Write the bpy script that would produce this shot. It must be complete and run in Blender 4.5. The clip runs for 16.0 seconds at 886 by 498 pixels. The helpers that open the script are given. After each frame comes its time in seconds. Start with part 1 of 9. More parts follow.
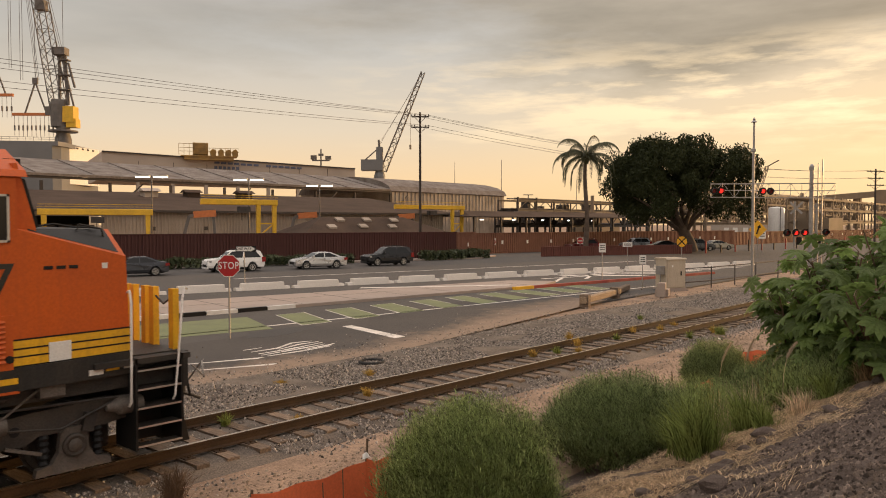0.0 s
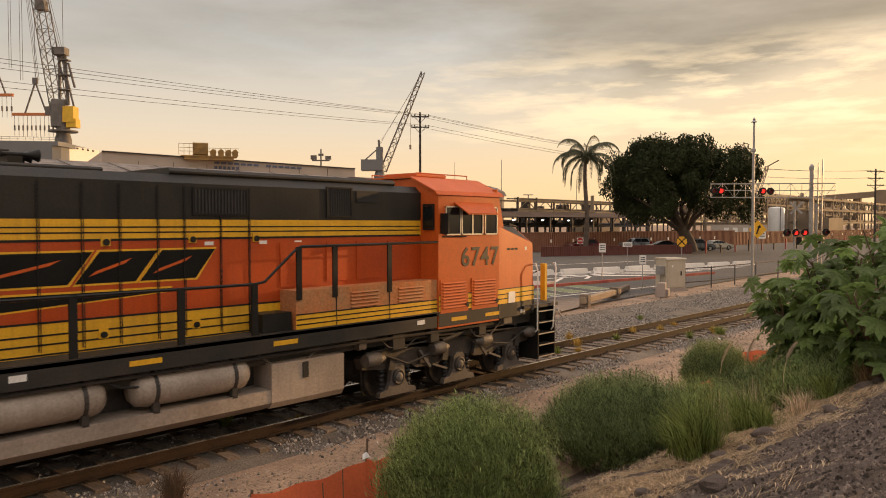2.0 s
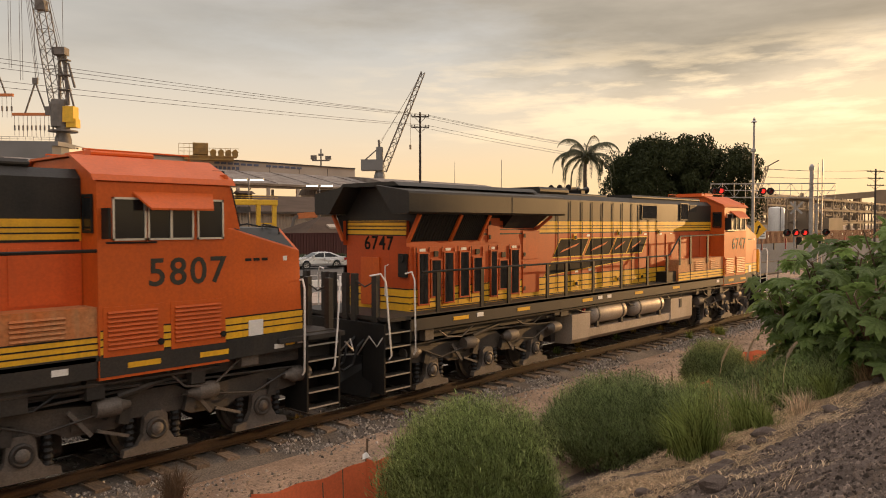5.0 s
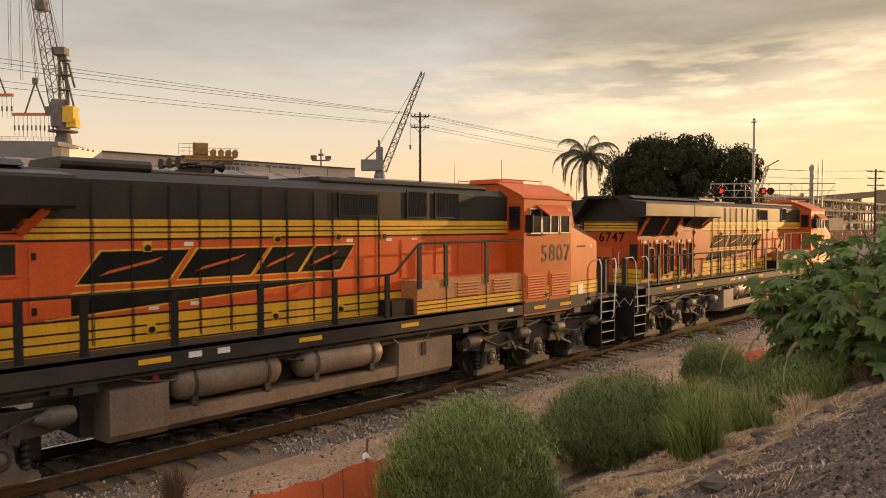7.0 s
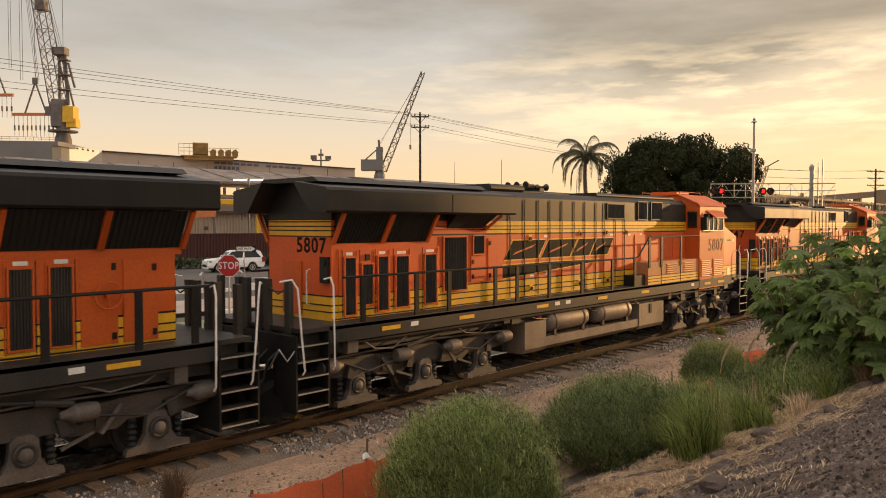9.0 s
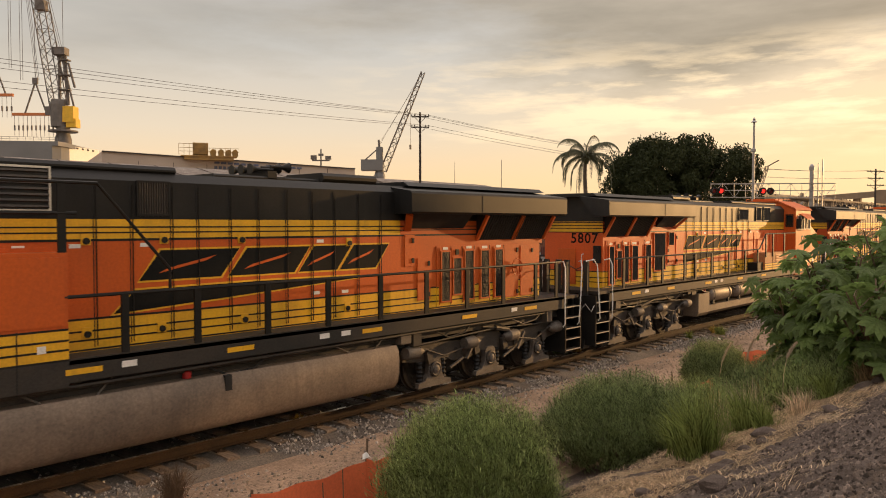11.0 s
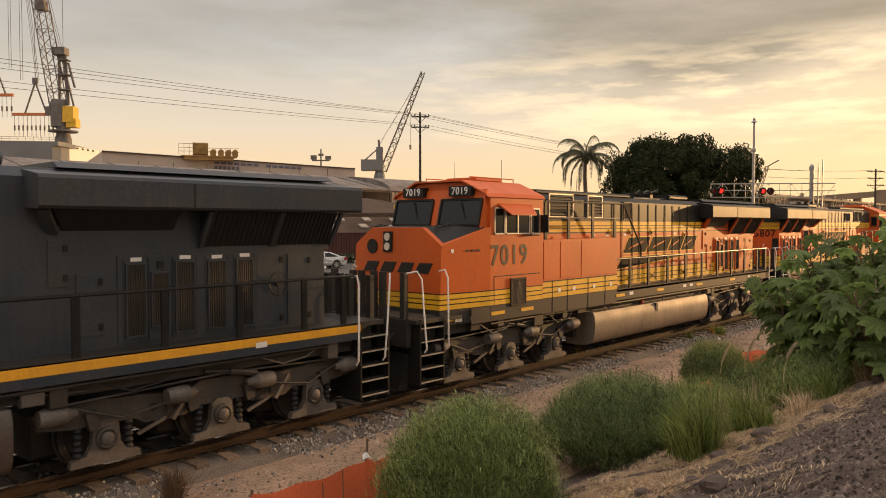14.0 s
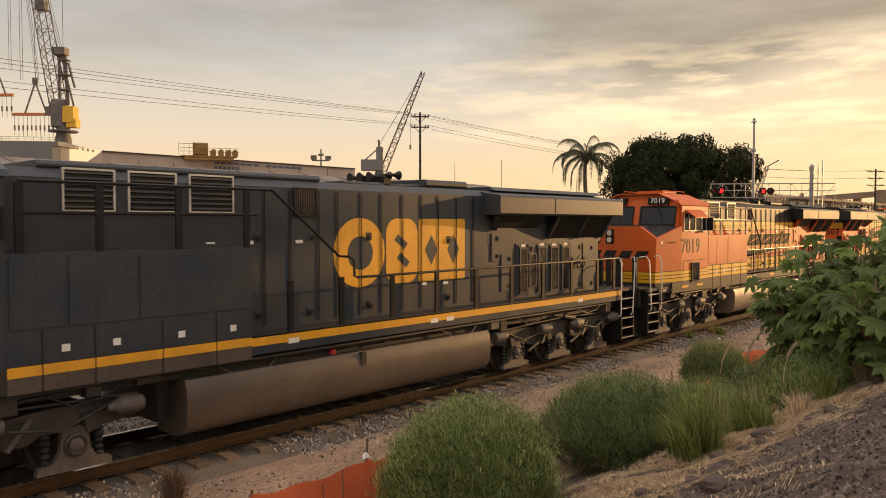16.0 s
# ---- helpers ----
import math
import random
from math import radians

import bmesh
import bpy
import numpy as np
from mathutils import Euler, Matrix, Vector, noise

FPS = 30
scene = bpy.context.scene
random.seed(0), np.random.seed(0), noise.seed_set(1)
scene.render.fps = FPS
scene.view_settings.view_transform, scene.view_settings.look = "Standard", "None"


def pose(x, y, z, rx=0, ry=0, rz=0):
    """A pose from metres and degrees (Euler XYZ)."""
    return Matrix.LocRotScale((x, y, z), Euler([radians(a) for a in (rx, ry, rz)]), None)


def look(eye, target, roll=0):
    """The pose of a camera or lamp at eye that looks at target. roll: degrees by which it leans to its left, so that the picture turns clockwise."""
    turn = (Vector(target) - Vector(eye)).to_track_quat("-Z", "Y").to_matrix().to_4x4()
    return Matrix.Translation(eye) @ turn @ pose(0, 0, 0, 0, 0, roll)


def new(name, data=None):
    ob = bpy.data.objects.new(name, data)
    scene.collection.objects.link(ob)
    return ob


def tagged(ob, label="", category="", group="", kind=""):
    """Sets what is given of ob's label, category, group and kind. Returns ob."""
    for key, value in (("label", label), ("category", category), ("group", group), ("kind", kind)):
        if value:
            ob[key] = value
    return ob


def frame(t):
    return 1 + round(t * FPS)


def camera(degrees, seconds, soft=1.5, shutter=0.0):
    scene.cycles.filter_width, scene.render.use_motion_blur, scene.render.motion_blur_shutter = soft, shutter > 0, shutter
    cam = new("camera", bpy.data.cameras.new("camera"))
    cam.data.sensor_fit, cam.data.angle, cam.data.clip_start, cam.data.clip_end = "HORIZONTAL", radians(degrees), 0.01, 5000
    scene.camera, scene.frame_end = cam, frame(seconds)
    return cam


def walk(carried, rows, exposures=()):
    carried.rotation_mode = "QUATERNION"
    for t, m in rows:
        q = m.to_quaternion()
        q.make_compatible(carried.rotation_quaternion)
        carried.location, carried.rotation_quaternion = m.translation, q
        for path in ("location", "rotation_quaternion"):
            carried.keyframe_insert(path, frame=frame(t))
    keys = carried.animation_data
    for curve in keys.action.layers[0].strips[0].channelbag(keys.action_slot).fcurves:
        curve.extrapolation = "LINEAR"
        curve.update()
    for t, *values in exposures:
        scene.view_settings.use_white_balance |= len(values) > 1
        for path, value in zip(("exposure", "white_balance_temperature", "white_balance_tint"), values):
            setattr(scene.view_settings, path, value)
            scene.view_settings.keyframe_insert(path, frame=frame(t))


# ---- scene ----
cam = camera(60.56, 16.0, soft=1.0, shutter=0.12)
# track along x, rail tops at z = 0, far side is +y
EYE = (0.0, -12.165, 3.627)
HEAD, DIP = radians(41.93), radians(1.883)
AIM = (EYE[0] + math.cos(HEAD) * math.cos(DIP), EYE[1] + math.sin(HEAD) * math.cos(DIP), EYE[2] - math.sin(DIP))
walk(cam, [(0.0, look(EYE, AIM)), (16.0, look(EYE, AIM))], [(0.0, 0.82), (1.0, 0.83), (2.5, 0.91), (16.0, 0.91)])

# ---- world and sun ----
SUN_AZ, SUN_EL = -13.0, 7.0      # degrees from +x towards +y, and above the horizon
SUN_DIR = Vector((math.cos(radians(SUN_AZ)) * math.cos(radians(SUN_EL)),
                  math.sin(radians(SUN_AZ)) * math.cos(radians(SUN_EL)), math.sin(radians(SUN_EL))))
world = bpy.data.worlds.new("evening_sky")
scene.world = world
world.use_nodes = True


def make_sky():
    nt = world.node_tree
    nt.nodes.clear()
    N, L = nt.nodes.new, nt.links.new

    def math_node(op, a, b):
        n = N("ShaderNodeMath")
        n.operation = op
        for i, v in enumerate((a, b)):
            if isinstance(v, (int, float)):
                n.inputs[i].default_value = v
            else:
                L(v, n.inputs[i])
        return n.outputs[0]

    def span_node(v, a, b, c, d):
        n = N("ShaderNodeMapRange")
        L(v, n.inputs[0])
        for i, q in enumerate((a, b, c, d)):
            n.inputs[i + 1].default_value = q
        return n.outputs[0]

    def blend(f, a, b):
        n = N("ShaderNodeMix")
        n.data_type = "RGBA"
        for i, v in ((0, f), (6, a), (7, b)):
            if isinstance(v, (tuple, float)):
                n.inputs[i].default_value = v
            else:
                L(v, n.inputs[i])
        return n.outputs[2]

    def streaks(scale, stretch, detail):
        mp = N("ShaderNodeMapping")
        mp.inputs["Scale"].default_value = stretch
        mp.inputs["Rotation"].default_value = (radians(3), radians(-4), 0)
        L(tc.outputs["Generated"], mp.inputs[0])
        n = N("ShaderNodeTexNoise")
        n.inputs["Scale"].default_value, n.inputs["Detail"].default_value, n.inputs["Roughness"].default_value = scale, detail, 0.58
        L(mp.outputs[0], n.inputs["Vector"])
        return n.outputs[0]

    out, bg = N("ShaderNodeOutputWorld"), N("ShaderNodeBackground")
    L(bg.outputs[0], out.inputs[0])
    sky = N("ShaderNodeTexSky")
    sky.sky_type, sky.sun_disc = "NISHITA", False
    sky.sun_elevation, sky.sun_rotation = radians(SUN_EL), radians(90 - SUN_AZ)
    sky.air_density, sky.dust_density = 1.3, 3.0
    tc = N("ShaderNodeTexCoord")
    sep = N("ShaderNodeSeparateXYZ")
    L(tc.outputs["Generated"], sep.inputs[0])
    high = sep.outputs[2]
    # thin veil: warm at the horizon, grey above, bright overhead
    ramp = N("ShaderNodeValToRGB")
    e = ramp.color_ramp.elements
    e[0].position, e[0].color = 0.0, (0.80, 0.55, 0.27, 1)
    e[1].position, e[1].color = 1.0, (1.13, 1.05, 0.99, 1)
    for p, c in ((0.05, (0.80, 0.59, 0.33, 1)), (0.12, (0.66, 0.575, 0.43, 1)), (0.22, (0.475, 0.475, 0.435, 1)), (0.34, (0.42, 0.445, 0.45, 1)), (0.55, (0.95, 0.87, 0.78, 1))):
        k = e.new(p)
        k.color = c
    L(high, ramp.inputs[0])
    # glow towards the sun, low over the horizon
    dot = N("ShaderNodeVectorMath")
    dot.operation = "DOT_PRODUCT"
    dot.inputs[1].default_value = SUN_DIR
    L(tc.outputs["Generated"], dot.inputs[0])
    near = math_node("POWER", span_node(dot.outputs["Value"], 0.5, 1.0, 0.0, 1.0), 1.6)
    glow = math_node("MULTIPLY", near, span_node(high, 0.10, 0.27, 1.0, 0.18))
    veil = blend(glow, ramp.outputs[0], (0.84, 0.64, 0.345, 1))
    # ragged cloud deck overhead, its lower edge broken
    rough = streaks(1.0, (2.2, 2.2, 9.0), 8)
    edge = math_node("ADD", high, math_node("MULTIPLY", math_node("SUBTRACT", rough, 0.5), 0.36))
    deck = math_node("MULTIPLY", span_node(edge, 0.15, 0.24, 0.0, 1.0), span_node(high, 0.30, 0.6, 0.9, 0.1))
    deck = math_node("MULTIPLY", deck, span_node(dot.outputs["Value"], 0.1, 0.75, 0.25, 0.95))
    soft = streaks(1.0, (5.0, 5.0, 26.0), 7)
    shade = blend(span_node(soft, 0.3, 0.7, 0.0, 1.0), (0.205, 0.18, 0.132, 1), (0.36, 0.315, 0.235, 1))
    clouds = blend(deck, veil, shade)
    # bright lit strips below the deck
    strip = streaks(1.0, (5.5, 5.5, 34.0), 9)
    lit = math_node("MULTIPLY", span_node(strip, 0.47, 0.60, 0.0, 1.0), span_node(high, 0.07, 0.14, 0.0, 1.0))
    lit = math_node("MULTIPLY", lit, span_node(high, 0.175, 0.235, 1.0, 0.0))
    lit = math_node("MULTIPLY", lit, math_node("POWER", span_node(dot.outputs["Value"], 0.45, 0.95, 0.0, 1.0), 0.8))
    done = blend(lit, clouds, (1.08, 0.865, 0.53, 1))
    # the clear sky behind the cloud
    sk = N("ShaderNodeVectorMath")
    sk.operation = "SCALE"
    sk.inputs[3].default_value = 0.07
    L(sky.outputs[0], sk.inputs[0])
    warm = N("ShaderNodeVectorMath")
    warm.operation = "MULTIPLY"
    warm.inputs[1].default_value = (1.035, 0.978, 0.98)
    L(blend(0.87, sk.outputs[0], done), warm.inputs[0])
    L(warm.outputs[0], bg.inputs[0])
    bg.inputs[1].default_value = 0.76


make_sky()
sun = new("sun", bpy.data.lights.new("sun", "SUN"))
sun.data.energy, sun.data.angle, sun.data.color = 1.85, radians(0.6), (1.0, 0.56, 0.22)
sun.matrix_world = look((0, 0, 60), Vector((0, 0, 60)) - SUN_DIR)


# ---- materials ----
def mat(name, color, rough=0.6, metal=0.0, var=0.25, scale=3.0, fine=40.0, bump=0.15, tint=None, random_amount=0.0, emit=None, spec=0.5, stretch=(1, 1, 1), streak=0.0):
    """A weathered surface: base colour, large stains towards tint, fine grain and relief."""
    m = bpy.data.materials.new(name)
    m.use_nodes = True
    nt = m.node_tree
    N, L = nt.nodes.new, nt.links.new
    b = nt.nodes["Principled BSDF"]
    b.inputs["Roughness"].default_value, b.inputs["Metallic"].default_value = rough, metal
    b.inputs["Specular IOR Level"].default_value = spec
    tc = N("ShaderNodeTexCoord")
    mp = N("ShaderNodeMapping")
    mp.inputs["Scale"].default_value = stretch
    L(tc.outputs["Object"], mp.inputs[0])
    n1, n2 = N("ShaderNodeTexNoise"), N("ShaderNodeTexNoise")
    for n, s, d in ((n1, scale, 5), (n2, fine, 4)):
        n.inputs["Scale"].default_value, n.inputs["Detail"].default_value = s, d
        L(mp.outputs[0], n.inputs["Vector"])
    c = Vector(color)
    t = Vector(tint) if tint else c * 0.45
    mix = N("ShaderNodeMix")
    mix.data_type = "RGBA"
    mix.inputs[6].default_value, mix.inputs[7].default_value = (*c, 1), (*t, 1)
    r1 = N("ShaderNodeMapRange")
    r1.inputs[1].default_value, r1.inputs[2].default_value, r1.inputs[4].default_value = 0.35, 0.75, min(1, var * 2)
    L(n1.outputs[0], r1.inputs[0])
    L(r1.outputs[0], mix.inputs[0])
    hsv = N("ShaderNodeHueSaturation")
    r2 = N("ShaderNodeMapRange")
    r2.inputs[1].default_value, r2.inputs[2].default_value = 0.25, 0.75
    r2.inputs[3].default_value, r2.inputs[4].default_value = 1 - var * 0.6, 1 + var * 0.6
    L(n2.outputs[0], r2.inputs[0])
    last = r2.outputs[0]
    if random_amount:
        oi = N("ShaderNodeObjectInfo")
        r3 = N("ShaderNodeMapRange")
        r3.inputs[3].default_value, r3.inputs[4].default_value = 1 - random_amount, 1 + random_amount
        L(oi.outputs["Random"], r3.inputs[0])
        mm = N("ShaderNodeMath")
        mm.operation = "MULTIPLY"
        L(last, mm.inputs[0])
        L(r3.outputs[0], mm.inputs[1])
        last = mm.outputs[0]
    L(last, hsv.inputs["Value"])
    L(mix.outputs[2], hsv.inputs["Color"])
    col = hsv.outputs[0]
    if streak:
        ms = N("ShaderNodeMapping")
        ms.inputs["Scale"].default_value = (6, 6, 0.35)
        L(tc.outputs["Object"], ms.inputs[0])
        n3 = N("ShaderNodeTexNoise")
        n3.inputs["Scale"].default_value, n3.inputs["Detail"].default_value = 2.0, 6
        L(ms.outputs[0], n3.inputs["Vector"])
        r4 = N("ShaderNodeMapRange")
        r4.inputs[1].default_value, r4.inputs[2].default_value, r4.inputs[4].default_value = 0.5, 0.8, streak
        L(n3.outputs[0], r4.inputs[0])
        m2 = N("ShaderNodeMix")
        m2.data_type = "RGBA"
        L(r4.outputs[0], m2.inputs[0])
        L(col, m2.inputs[6])
        m2.inputs[7].default_value = (*t, 1)
        col = m2.outputs[2]
    L(col, b.inputs["Base Color"])
    rr = N("ShaderNodeMapRange")
    rr.inputs[3].default_value, rr.inputs[4].default_value = max(0.02, rough - 0.12), min(1, rough + 0.12)
    L(n1.outputs[0], rr.inputs[0])
    L(rr.outputs[0], b.inputs["Roughness"])
    if bump:
        bp = N("ShaderNodeBump")
        bp.inputs["Strength"].default_value, bp.inputs["Distance"].default_value = bump, 0.02
        L(n2.outputs[0], bp.inputs["Height"])
        L(bp.outputs[0], b.inputs["Normal"])
    if emit:
        b.inputs["Emission Color"].default_value, b.inputs["Emission Strength"].default_value = (*emit[0], 1), emit[1]
    return m


def leafy(m, amount=0.4, tint=1.3):
    """Lets light through thin leaves."""
    nt = m.node_tree
    b = nt.nodes["Principled BSDF"]
    out = nt.nodes["Material Output"]
    tr, mx = nt.nodes.new("ShaderNodeBsdfTranslucent"), nt.nodes.new("ShaderNodeMixShader")
    src = b.inputs["Base Color"].links[0].from_socket
    br = nt.nodes.new("ShaderNodeVectorMath")
    br.operation = "SCALE"
    br.inputs[3].default_value = tint
    nt.links.new(src, br.inputs[0])
    nt.links.new(br.outputs[0], tr.inputs[0])
    mx.inputs[0].default_value = amount
    nt.links.new(b.outputs[0], mx.inputs[1])
    nt.links.new(tr.outputs[0], mx.inputs[2])
    nt.links.new(mx.outputs[0], out.inputs[0])
    return m


def glass(name, color=(0.03, 0.035, 0.04)):
    m = mat(name, color, 0.1, 0.0, 0.15, 2.0, 8.0, 0.0, spec=0.35)
    return m


ORANGE = mat("orange_paint", (0.54, 0.098, 0.012), 0.5, 0, 0.20, 1.1, 25, 0.03, tint=(0.36, 0.075, 0.02), streak=0.35, spec=0.3)
# Hood orange in two tones: deeper for the leader, brighter for the second unit.
HOOD_ORANGE = mat("streaked_deep_orange_paint", (0.44, 0.064, 0.008), 0.5, 0, 0.22, 1.1, 25, 0.03, tint=(0.27, 0.05, 0.014), streak=0.45, spec=0.3)
BRIGHT_HOOD = mat("streaked_bright_orange_paint", (0.62, 0.10, 0.018), 0.5, 0, 0.2, 1.1, 25, 0.03, tint=(0.42, 0.085, 0.025), streak=0.35, spec=0.3)
# The tan holds both dust and the low sun's golden glow.
DUST_GLOW_ORANGE = mat("dust_and_glow_orange_paint", (0.47, 0.15, 0.045), 0.6, 0, 0.45, 1.4, 25, 0.04, tint=(0.36, 0.22, 0.11), streak=0.6, spec=0.25)
YELLOW = mat("yellow_paint", (0.76, 0.41, 0.02), 0.5, 0, 0.2, 1.5, 30, 0.03, tint=(0.36, 0.2, 0.03), streak=0.4, spec=0.3)
BLACK = mat("black_paint", (0.012, 0.0118, 0.0118), 0.45, 0, 0.35, 1.5, 30, 0.04, tint=(0.026, 0.024, 0.021), streak=0.35, spec=0.2)
# Lighter, browner black for the hood tops of the two leading units.
BROWNISH_BLACK = mat("brownish_black_paint", (0.017, 0.0165, 0.016), 0.48, 0, 0.4, 1.5, 30, 0.04, tint=(0.038, 0.033, 0.027), streak=0.4, spec=0.24)
EMBLEM_BLACK = mat("matt_black_emblem_paint", (0.013, 0.013, 0.012), 0.7, 0, 0.3, 1.5, 30, 0.02, spec=0.1)
DARK_BLUE = mat("dark_blue_paint", (0.028, 0.037, 0.05), 0.45, 0, 0.35, 1.2, 25, 0.04, tint=(0.062, 0.056, 0.05), streak=0.5, spec=0.3)
GOLD_PAINT = mat("gold_paint", (0.75, 0.36, 0.02), 0.45, 0, 0.2, 2, 30, 0.03, tint=(0.4, 0.2, 0.03), streak=0.4)
FRAME_GREY = mat("frame_grey_paint", (0.028, 0.027, 0.0255), 0.55, 0, 0.4, 1.5, 30, 0.08, tint=(0.055, 0.045, 0.036), streak=0.4, spec=0.22)
UNDER = mat("grimy_steel", (0.022, 0.02, 0.018), 0.65, 0.1, 0.5, 2.5, 35, 0.25, tint=(0.06, 0.048, 0.038))
TRUCK = mat("dusty_truck_steel", (0.12, 0.103, 0.088), 0.65, 0.1, 0.5, 2.5, 35, 0.25, tint=(0.065, 0.052, 0.042))
TRUCK_DARK = mat("brown_grimy_cast_steel", (0.040, 0.034, 0.029), 0.65, 0.1, 0.5, 2.5, 35, 0.25, tint=(0.085, 0.066, 0.05))
TANK = mat("dusty_tank_paint", (0.22, 0.168, 0.125), 0.55, 0.1, 0.45, 1.2, 25, 0.06, tint=(0.11, 0.086, 0.068), streak=0.6, spec=0.35)
TANK_PALE = mat("pale_dusty_tank_paint", (0.36, 0.30, 0.245), 0.5, 0.1, 0.35, 1.2, 25, 0.06, tint=(0.19, 0.155, 0.125), streak=0.5, spec=0.35)
TANK_DARK = mat("brown_grimy_tank_paint", (0.10, 0.078, 0.062), 0.5, 0.2, 0.4, 1.2, 25, 0.06, tint=(0.05, 0.042, 0.036), streak=0.5)
WHITE = mat("white_paint", (0.75, 0.73, 0.69), 0.45, 0, 0.2, 3, 40, 0.03, tint=(0.45, 0.42, 0.38))
ALU = mat("aluminium", (0.6, 0.58, 0.55), 0.35, 0.8, 0.2, 3, 40, 0.03)
SCREEN = mat("dark_screen", (0.008, 0.008, 0.008), 0.7, 0, 0.3, 4, 60, 0.1)
GLASS = glass("dark_glass", (0.012, 0.013, 0.014))
RED_GLOW = mat("red_signal_lens", (0.5, 0.02, 0.02), 0.3, 0, 0.1, emit=((1.0, 0.02, 0.012), 1.0))
RED_LENS = mat("dull_red_lens", (0.16, 0.015, 0.015), 0.2, 0, 0.1)
RED = mat("red_paint", (0.42, 0.02, 0.02), 0.4, 0, 0.2)
SIGN_YELLOW = mat("sign_yellow", (0.8, 0.42, 0.02), 0.4, 0, 0.15)


# ---- mesh helpers ----
class Shape:
    """Collects boxes, tubes, prisms into one mesh."""

    def __init__(self):
        self.v, self.f = [], []

    def add(self, vs, fs):
        o = len(self.v)
        self.v += [tuple(p) for p in vs]
        self.f += [tuple(i + o for i in f) for f in fs]
        return self

    def box(self, x0, x1, y0, y1, z0, z1):
        vs = [(x, y, z) for x in (x0, x1) for y in (y0, y1) for z in (z0, z1)]
        return self.add(vs, [(0, 1, 3, 2), (4, 6, 7, 5), (0, 4, 5, 1), (2, 3, 7, 6), (0, 2, 6, 4), (1, 5, 7, 3)])

    def cbox(self, c, s, rz=0.0, rx=0.0, ry=0.0):
        m = pose(*c, rx, ry, rz)
        vs = [m @ Vector((x * s[0] / 2, y * s[1] / 2, z * s[2] / 2)) for x in (-1, 1) for y in (-1, 1) for z in (-1, 1)]
        return self.add(vs, [(0, 1, 3, 2), (4, 6, 7, 5), (0, 4, 5, 1), (2, 3, 7, 6), (0, 2, 6, 4), (1, 5, 7, 3)])

    def bevel_box(self, x0, x1, y0, y1, z0, z1, b):
        """Box with its four long edges along x cut off."""
        pr = [(y0 + b, z0), (y1 - b, z0), (y1, z0 + b), (y1, z1 - b), (y1 - b, z1), (y0 + b, z1), (y0, z1 - b), (y0, z0 + b)]
        return self.prism_x(pr, x0, x1)

    def prism_x(self, pr, x0, x1):
        n = len(pr)
        vs = [(x0, y, z) for y, z in pr] + [(x1, y, z) for y, z in pr]
        fs = [tuple(range(n))[::-1], tuple(range(n, 2 * n))] + [(i, (i + 1) % n, n + (i + 1) % n, n + i) for i in range(n)]
        return self.add(vs, fs)

    def prism_y(self, pr, y0, y1):
        n = len(pr)
        vs = [(x, y0, z) for x, z in pr] + [(x, y1, z) for x, z in pr]
        fs = [tuple(range(n)), tuple(range(n, 2 * n))[::-1]] + [(i, n + i, n + (i + 1) % n, (i + 1) % n) for i in range(n)]
        return self.add(vs, fs)

    def prism_z(self, pr, z0, z1):
        n = len(pr)
        vs = [(x, y, z0) for x, y in pr] + [(x, y, z1) for x, y in pr]
        fs = [tuple(range(n))[::-1], tuple(range(n, 2 * n))] + [(i, (i + 1) % n, n + (i + 1) % n, n + i) for i in range(n)]
        return self.add(vs, fs)

    def tube(self, pts, r, n=6, r1=None):
        pts = [Vector(p) for p in pts]
        r1 = r if r1 is None else r1
        k, vs, fs = len(pts), [], []
        for i, p in enumerate(pts):
            d = (pts[min(i + 1, k - 1)] - pts[max(i - 1, 0)]).normalized()
            a = d.orthogonal() if i == 0 else (a - d * a.dot(d))
            a = a.normalized()
            b = d.cross(a)
            q = r + (r1 - r) * i / max(1, k - 1)
            vs += [p + (a * math.cos(t) + b * math.sin(t)) * q for t in (2 * math.pi * j / n for j in range(n))]
        for i in range(k - 1):
            fs += [(i * n + j, i * n + (j + 1) % n, (i + 1) * n + (j + 1) % n, (i + 1) * n + j) for j in range(n)]
        fs += [tuple(range(n))[::-1], tuple(range((k - 1) * n, k * n))]
        return self.add(vs, fs)

    def beam(self, p, q, w, h=None):
        """Square bar from p to q."""
        p, q = Vector(p), Vector(q)
        d = q - p
        m = d.to_track_quat("X", "Z").to_matrix()
        h = h or w
        vs = [p + m @ Vector((x * d.length, y * w / 2, z * h / 2)) for x in (0, 1) for y in (-1, 1) for z in (-1, 1)]
        return self.add(vs, [(0, 1, 3, 2), (4, 6, 7, 5), (0, 4, 5, 1), (2, 3, 7, 6), (0, 2, 6, 4), (1, 5, 7, 3)])

    def lathe(self, prof, axis="z", at=(0, 0, 0), n=16):
        """prof: (radius, height) from one end to the other."""
        vs, fs = [], []
        for r, h in prof:
            for j in range(n):
                a = 2 * math.pi * j / n
                c, s = r * math.cos(a), r * math.sin(a)
                p = {"z": (c, s, h), "x": (h, c, s), "y": (s, h, c)}[axis]
                vs.append((p[0] + at[0], p[1] + at[1], p[2] + at[2]))
        for i in range(len(prof) - 1):
            fs += [(i * n + j, i * n + (j + 1) % n, (i + 1) * n + (j + 1) % n, (i + 1) * n + j) for j in range(n)]
        fs += [tuple(range(n))[::-1], tuple(range((len(prof) - 1) * n, len(prof) * n))]
        return self.add(vs, fs)

    def quad(self, a, b, c, d):
        return self.add([a, b, c, d], [(0, 1, 2, 3)])

    def mesh(self, name, material, smooth=False):
        me = bpy.data.meshes.new(name)
        me.from_pydata(self.v, [], self.f)
        me.materials.append(material)
        if smooth:
            me.shade_smooth()
